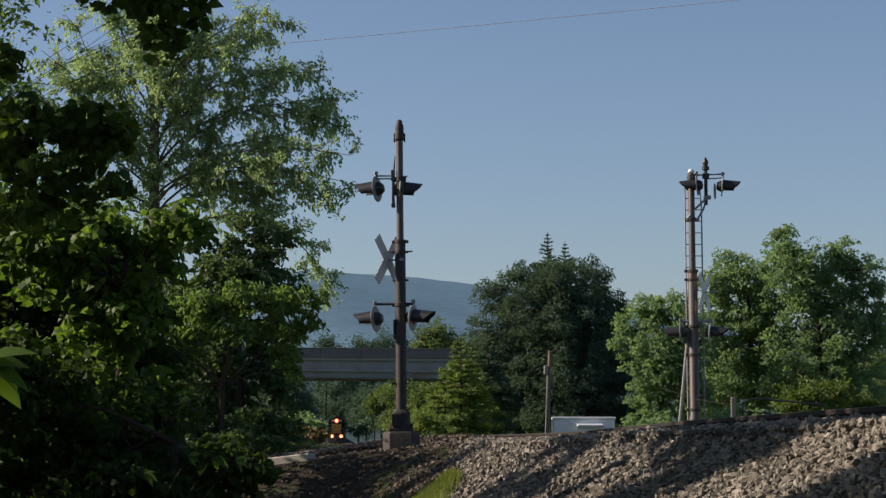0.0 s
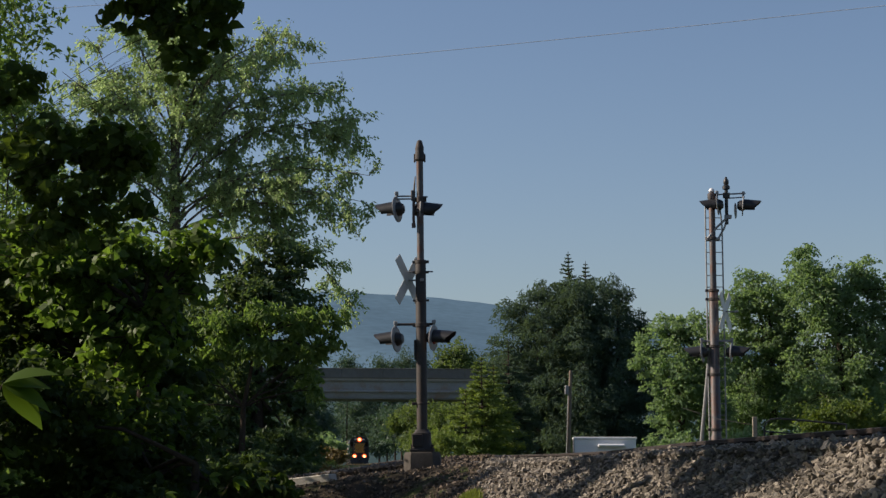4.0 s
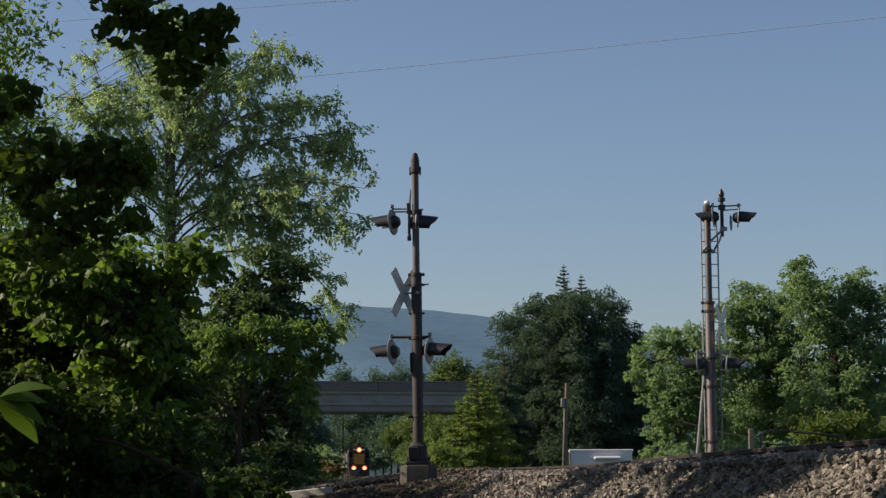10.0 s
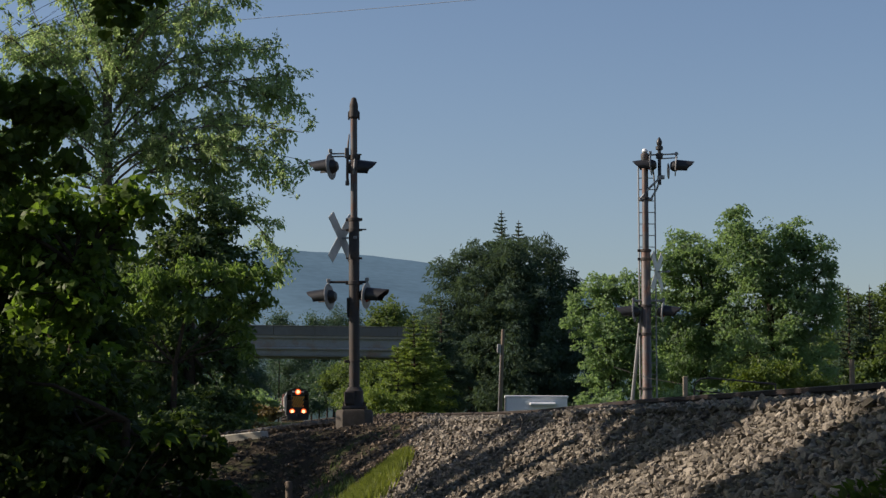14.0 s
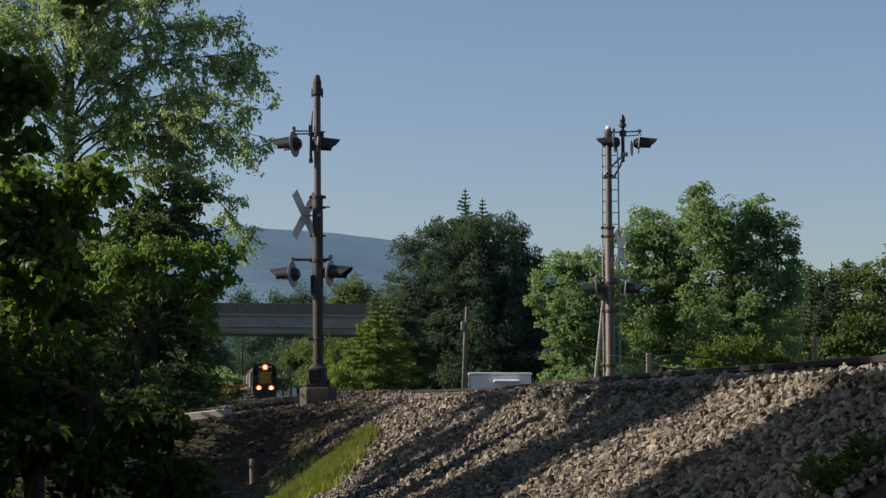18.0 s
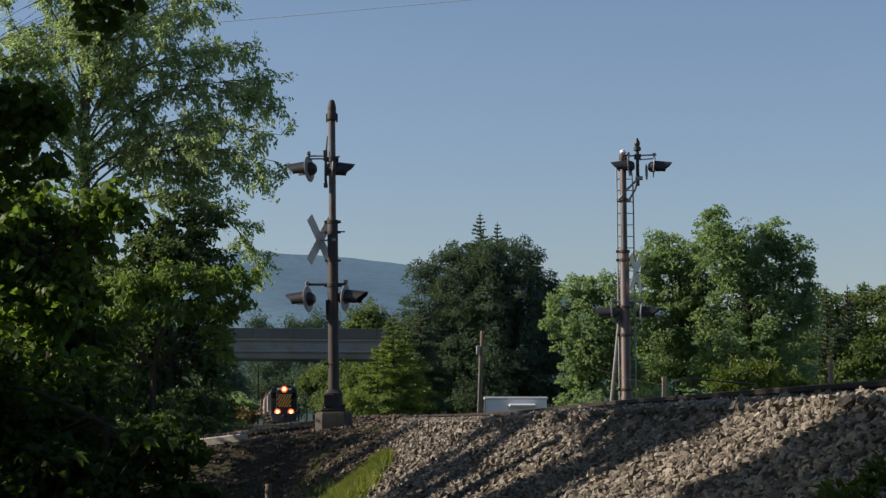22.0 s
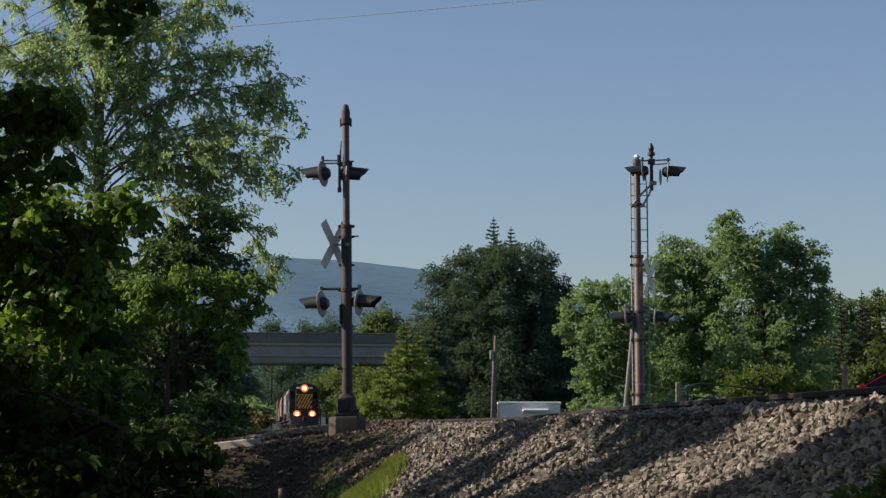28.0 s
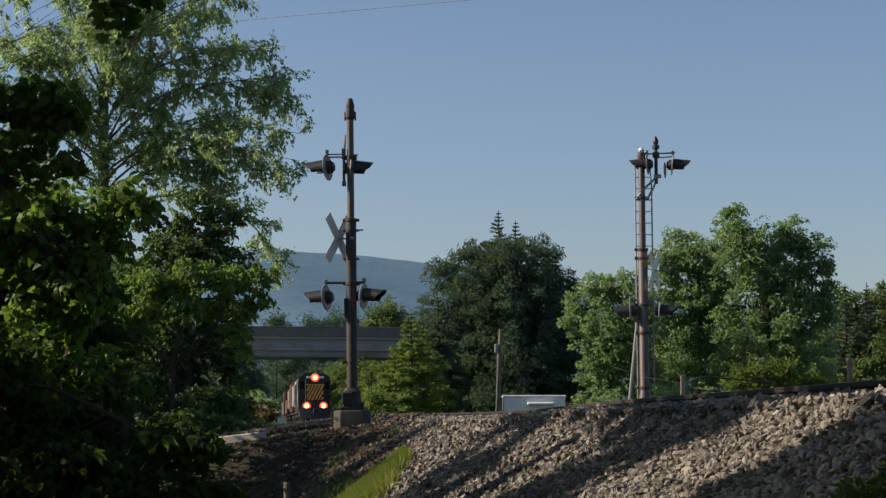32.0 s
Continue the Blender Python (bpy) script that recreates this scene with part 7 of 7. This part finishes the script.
def locomotive():
    t = thing("locomotive", pose(0, 0, 0), "dark diesel locomotive with yellow nose stripes and burning headlights", "locomotive")
    part("platform", Geo().box(-1.52, 1.52, 0.15, 17.4, 1.25, 1.50, 0.03), M_LOCO, t)
    part("side_sill", Geo().box(-1.56, -1.50, 0.2, 17.3, 1.05, 1.32, 0.01).box(1.50, 1.56, 0.2, 17.3, 1.05, 1.32, 0.01), M_LOCO, t)
    part("pilot", Geo().hull([(-1.5, 0.15, 1.3), (1.5, 0.15, 1.3), (-1.5, 0.35, 1.3), (1.5, 0.35, 1.3), (-1.35, 0.0, 0.25), (1.35, 0.0, 0.25), (-1.4, 0.3, 0.25), (1.4, 0.3, 0.25), (0, -0.35, 0.22), (0, -0.1, 0.8)]), M_LOCO, t, "black snow plough pilot")
    part("coupler", Geo().box(-0.16, 0.16, -0.75, 0.1, 0.75, 1.05, 0.05).box(-0.2, 0.05, -0.9, -0.6, 0.7, 1.1, 0.05), M_STEELDK, t)
    # short hood with its stripes
    nose = [(-0.86, 1.5), (0.86, 1.5), (0.86, 3.85), (0.62, 4.25), (-0.62, 4.25), (-0.86, 3.85)]
    part("short_hood", Geo().loft([[(x, 0.75, z) for x, z in nose], [(x, 2.7, z) for x, z in nose]]), M_LOCO, t, "", 25)
    part("nose_door", Geo().box(-0.84, 0.84, 0.71, 0.745, 1.72, 3.30, 0.01), M_LOCO, t)
    # slanting bands, cut to the width of the nose
    for k in range(9):
        x0 = -1.56 + 0.30 * k
        lo, hi = max(0.0, (-0.82 - x0) / 0.75), min(1.0, (0.82 - x0 - 0.15) / 0.75)
        if hi - lo < 0.1:
            continue
        q = [(x0 + w + 0.75 * u, 1.95 + 1.38 * u) for u, w in ((lo, 0), (lo, 0.15), (hi, 0.15), (hi, 0))]
        part("nose_stripe", Geo().loft([[(x, 0.708, z) for x, z in q], [(x, 0.700, z) for x, z in q]]), M_YELLOW, t, "yellow warning stripe", 0)
    part("stripe_border", Geo().box(-0.86, 0.86, 0.690, 0.707, 3.31, 3.37, 0.004), M_YELLOW, t, "pale yellow edge", 0)
    # cab with a rounded roof
    cab = [(-1.5, 1.5), (1.5, 1.5), (1.5, 3.75), (1.38, 4.10), (1.05, 4.36), (0.5, 4.50), (-0.5, 4.50), (-1.05, 4.36), (-1.38, 4.10), (-1.5, 3.75)]
    part("cab", Geo().loft([[(x, 2.7, z) for x, z in cab], [(x, 5.0, z) for x, z in cab]]), M_LOCO, t, "", 25)
    for s in (-1, 1):
        part("cab_window", Geo().box(*sorted((s * 0.93, s * 1.36)), 2.67, 2.72, 2.95, 3.65, 0.01), M_CARGLASS, t, "dark front window")
        part("side_window", Geo().box(*sorted((s * 1.485, s * 1.52)), 3.1, 4.6, 2.9, 3.6, 0.01), M_CARGLASS, t)
        part("handrail", Geo().tube([(s * 1.48, 0.3, 1.5), (s * 1.48, 0.3, 2.45), (s * 1.48, 2.6, 2.5)], 0.03, 6), M_STEELDK, t, "dark handrail")
        part("front_rail", Geo().tube([(s * 0.35, 0.25, 1.5), (s * 0.35, 0.25, 2.4), (s * 1.4, 0.25, 2.4), (s * 1.4, 0.25, 1.5)], 0.025, 6), M_STEELDK, t)
        for k in range(4):
            part("step", Geo().box(*sorted((s * 1.1, s * 1.55)), 0.25, 0.6, 0.35 + 0.28 * k, 0.39 + 0.28 * k, 0.01), M_STEELDK, t)
        part("number_board", Geo().box(*sorted((s * 0.36, s * 0.80)), 0.70, 0.75, 3.92, 4.10, 0.01), M_WHITE, t, "pale number board")
    hood = [(-0.86, 1.5), (0.86, 1.5), (0.86, 3.9), (0.6, 4.3), (-0.6, 4.3), (-0.86, 3.9)]
    part("long_hood", Geo().loft([[(x, 5.0, z) for x, z in hood], [(x, 16.6, z) for x, z in hood]]), M_LOCO, t, "", 25)
    for k in range(3):
        part("roof_fan", Geo().lathe([(0.55, 4.28), (0.55, 4.5), (0.45, 4.52)], 14, Matrix.Translation((0, 8.5 + 2.4 * k, 0))), M_LOCO, t)
    part("exhaust_stack", Geo().box(-0.25, 0.25, 6.3, 6.9, 4.25, 4.55, 0.02), M_LOCO, t)
    part("horn", Geo().tube([(0.3, 3.2, 4.62), (0.3, 2.75, 4.66)], [0.03, 0.08], 8).tube([(0.3, 3.2, 4.45), (0.3, 3.2, 4.64)], 0.03, 6), M_STEELDK, t)
    part("fuel_tank", Geo().box(-1.35, 1.35, 6.2, 11.2, 0.35, 1.2, 0.12), M_LOCO, t)
    bogie(t, 3.2), bogie(t, 14.2)
    lamp(t, 0.0, 0.70, 3.99, 0.22)
    lamp(t, -0.77, 0.12, 1.38, 0.21)
    lamp(t, 0.77, 0.12, 1.38, 0.21)
    return t


def freight_car(name, label, kind, paint, length):
    t = thing(name, pose(0, 0, 0), label, "freight car", "train cars")
    if kind == "hopper":
        ring = lambda k, dz: [(x * k, z + dz) for x, z in ((-1.5, 1.7), (-0.6, 1.0), (0.6, 1.0), (1.5, 1.7), (1.52, 3.6), (1.25, 4.2), (0.6, 4.45), (-0.6, 4.45), (-1.25, 4.2), (-1.52, 3.6))]
        part("body", Geo().loft([[(x, 0.9, z) for x, z in ring(0.99, 0)], [(x, length - 0.9, z) for x, z in ring(0.99, 0)]]), paint, t, "", 25)
        for k in range(9):
            y = 1.0 + (length - 2.0) * k / 8
            part("rib", Geo().box(-1.56, -1.49, y - 0.06, y + 0.06, 1.6, 3.7, 0.01), paint, t)
            part("rib", Geo().box(1.49, 1.56, y - 0.06, y + 0.06, 1.6, 3.7, 0.01), paint, t)
        part("roof_walk", Geo().box(-0.9, 0.9, 0.8, length - 0.8, 4.46, 4.52, 0.01), M_GALV, t)
        for s in (-1, 1):
            part("end_ladder", Geo().tube([(s * 1.2, 0.3, 1.2), (s * 1.2, 0.3, 4.3)], 0.03, 6).tube([(s * 0.8, 0.3, 1.2), (s * 0.8, 0.3, 4.3)], 0.03, 6), paint, t)
    elif kind == "box":
        part("body", Geo().box(-1.48, 1.48, 0.5, length - 0.5, 1.1, 4.3, 0.04), paint, t)
        for k in range(10):
            y = 0.8 + (length - 1.6) * k / 9
            part("rib", Geo().box(-1.53, -1.47, y - 0.05, y + 0.05, 1.15, 4.2, 0.01), paint, t)
            part("rib", Geo().box(1.47, 1.53, y - 0.05, y + 0.05, 1.15, 4.2, 0.01), paint, t)
        part("roof", Geo().hull([(x, y, z) for y in (0.4, length - 0.4) for x, z in ((-1.52, 4.28), (1.52, 4.28), (0.8, 4.5), (-0.8, 4.5))]), M_GALV, t)
        part("door", Geo().box(-1.56, -1.49, length / 2 - 1.4, length / 2 + 1.4, 1.2, 4.1, 0.02), paint, t)
    else:
        part("body", Geo().box(-1.5, 1.5, 0.5, length - 0.5, 1.1, 2.9, 0.05), paint, t)
    part("underframe", Geo().box(-1.2, 1.2, 0.2, length - 0.2, 0.85, 1.12, 0.02), M_STEELDK, t)
    part("coupler", Geo().box(-0.14, 0.14, -0.35, 0.4, 0.75, 1.0, 0.03), M_STEELDK, t)
    bogie(t, 2.2), bogie(t, length - 2.2)
    return t


loco = locomotive()
train = [(loco, 0.0)]
back = 18.2
for k, (nm, lb, kind, pt, ln) in enumerate((
        ("covered_hopper", "pale grey covered hopper car behind the locomotive", "hopper", M_HOPPER, 14.0), ("boxcar", "oxide red boxcar in the train", "box", M_BOXRED, 16.0),
        ("covered_hopper", "dusty grey covered hopper car in the train", "hopper", M_HOPPER, 14.0), ("gondola", "rusty brown open freight car in the train", "open", M_BRONZE, 16.0),
        ("boxcar", "oxide red boxcar in the train", "box", M_BOXRED, 16.0), ("gondola", "rusty brown open freight car in the train", "open", M_BRONZE, 16.0))):
    train.append((freight_car(nm, lb, kind, pt, ln), back))
    back += ln + 0.6


# ---- what moves ----
def train_pose(t, offset):
    y = 325.7 - 4.58 * t + offset * math.cos(TRACK_TURN)
    return pose(float(track_x(y)), y, float(rail_z(y)), 0, 0, math.degrees(TRACK_TURN))


def road_pose(x, lane, heading):
    """A car's pose on the road: lane is its distance from the road's middle, heading +1 to the right and -1 to the left."""
    half = 1.32
    c, s = math.cos(math.atan(ROAD_SLOPE)), math.sin(math.atan(ROAD_SLOPE))
    za, zb = float(road_z(x - half)), float(road_z(x + half))
    y = float(road_y(x)) + lane / c
    tilt = math.degrees(math.atan2(zb - za, 2 * half / c))
    yaw = math.degrees(math.atan(ROAD_SLOPE))
    up = math.radians(tilt)
    if heading > 0:
        return pose(x, y, (za + zb) / 2 + 0.02) @ Matrix.Rotation(radians(yaw), 4, "Z") @ Matrix.Rotation(-up, 4, "Y")
    return pose(x, y, (za + zb) / 2 + 0.02) @ Matrix.Rotation(radians(yaw + 180), 4, "Z") @ Matrix.Rotation(up, 4, "Y")


def drive(car, wheels, times, places, lane, heading, radius, t0, t1):
    at = lambda t: float(np.interp(t, times, places))
    ease = lambda t: sum(at(t + d) * w for d, w in ((-0.2, 0.2), (-0.1, 0.2), (0, 0.2), (0.1, 0.2), (0.2, 0.2)))
    stops = [0.0] + [t0 + 0.1 * k for k in range(int(round((t1 - t0) / 0.1)) + 1)]
    if stops[-1] < 32.0:
        stops.append(32.0)
    walk(car, [(t, road_pose(ease(t), lane, heading)) for t in stops])
    for w in wheels:
        place = w.matrix_basis.translation.copy()
        rows = [(0.0, Matrix.Translation(place))]
        n = int(round((t1 - t0) / 0.05))
        for k in range(n + 1):
            t = t0 + 0.05 * k
            roll = (ease(t) - ease(t0)) * heading * 1.036 / radius
            rows.append((t, Matrix.Translation(place) @ Matrix.Rotation(roll, 4, "Y")))
        walk(w, rows)


def sway(ob, seed, degrees, slow):
    """A crown that stirs in a light wind."""
    rng = random.Random(seed)
    a, b = rng.uniform(0, 6), rng.uniform(0, 6)
    base = ob.matrix_basis.copy()
    rows = []
    for k in range(65):
        t = 0.5 * k
        p = degrees * (0.6 * math.sin(slow * t + a) + 0.4 * math.sin(2.3 * slow * t + b))
        q = degrees * (0.5 * math.sin(1.4 * slow * t + b) + 0.3 * math.sin(2.9 * slow * t + a))
        rows.append((t, base @ pose(0, 0, 0, q, p, p * 0.6)))
    walk(ob, rows)


def motions():
    for ob, offset in train:
        walk(ob, [(t, train_pose(t, offset)) for t in (0.0, 4.0, 8.0, 12.0, 16.0, 20.0, 24.0, 28.0, 32.0)])
    drive(white_car, white_wheels, [0, 16, 22.0, 24.0, 25.1, 25.3, 25.5, 26.5, 27.5, 27.8, 32.0], [-62, -61, -25.0, -12.4, -5.3, -3.92, -2.65, 2.45, 7.9, 9.8, 37.0], -1.5, 1, 0.345, 23.6, 28.6)
    drive(red_car, red_wheels, [0, 20, 24.0, 28.2, 28.6, 29.0, 29.6, 30.0, 30.6, 31.0, 31.4, 32.0], [58, 57, 32.0, 8.7, 6.5, 4.79, 2.0, -0.04, -3.25, -5.62, -8.1, -11.9], 1.5, -1, 0.37, 27.6, 31.9)
    k = 0
    for ob in list(bpy.data.objects):
        if ob.name.startswith("crown") and ob.parent and ob.parent.get("group") == "trees":
            sway(ob, k, 0.30 if ob.parent.location.y > 25 else 0.22, 1.3 + 0.2 * (k % 3))
            k += 1


motions()
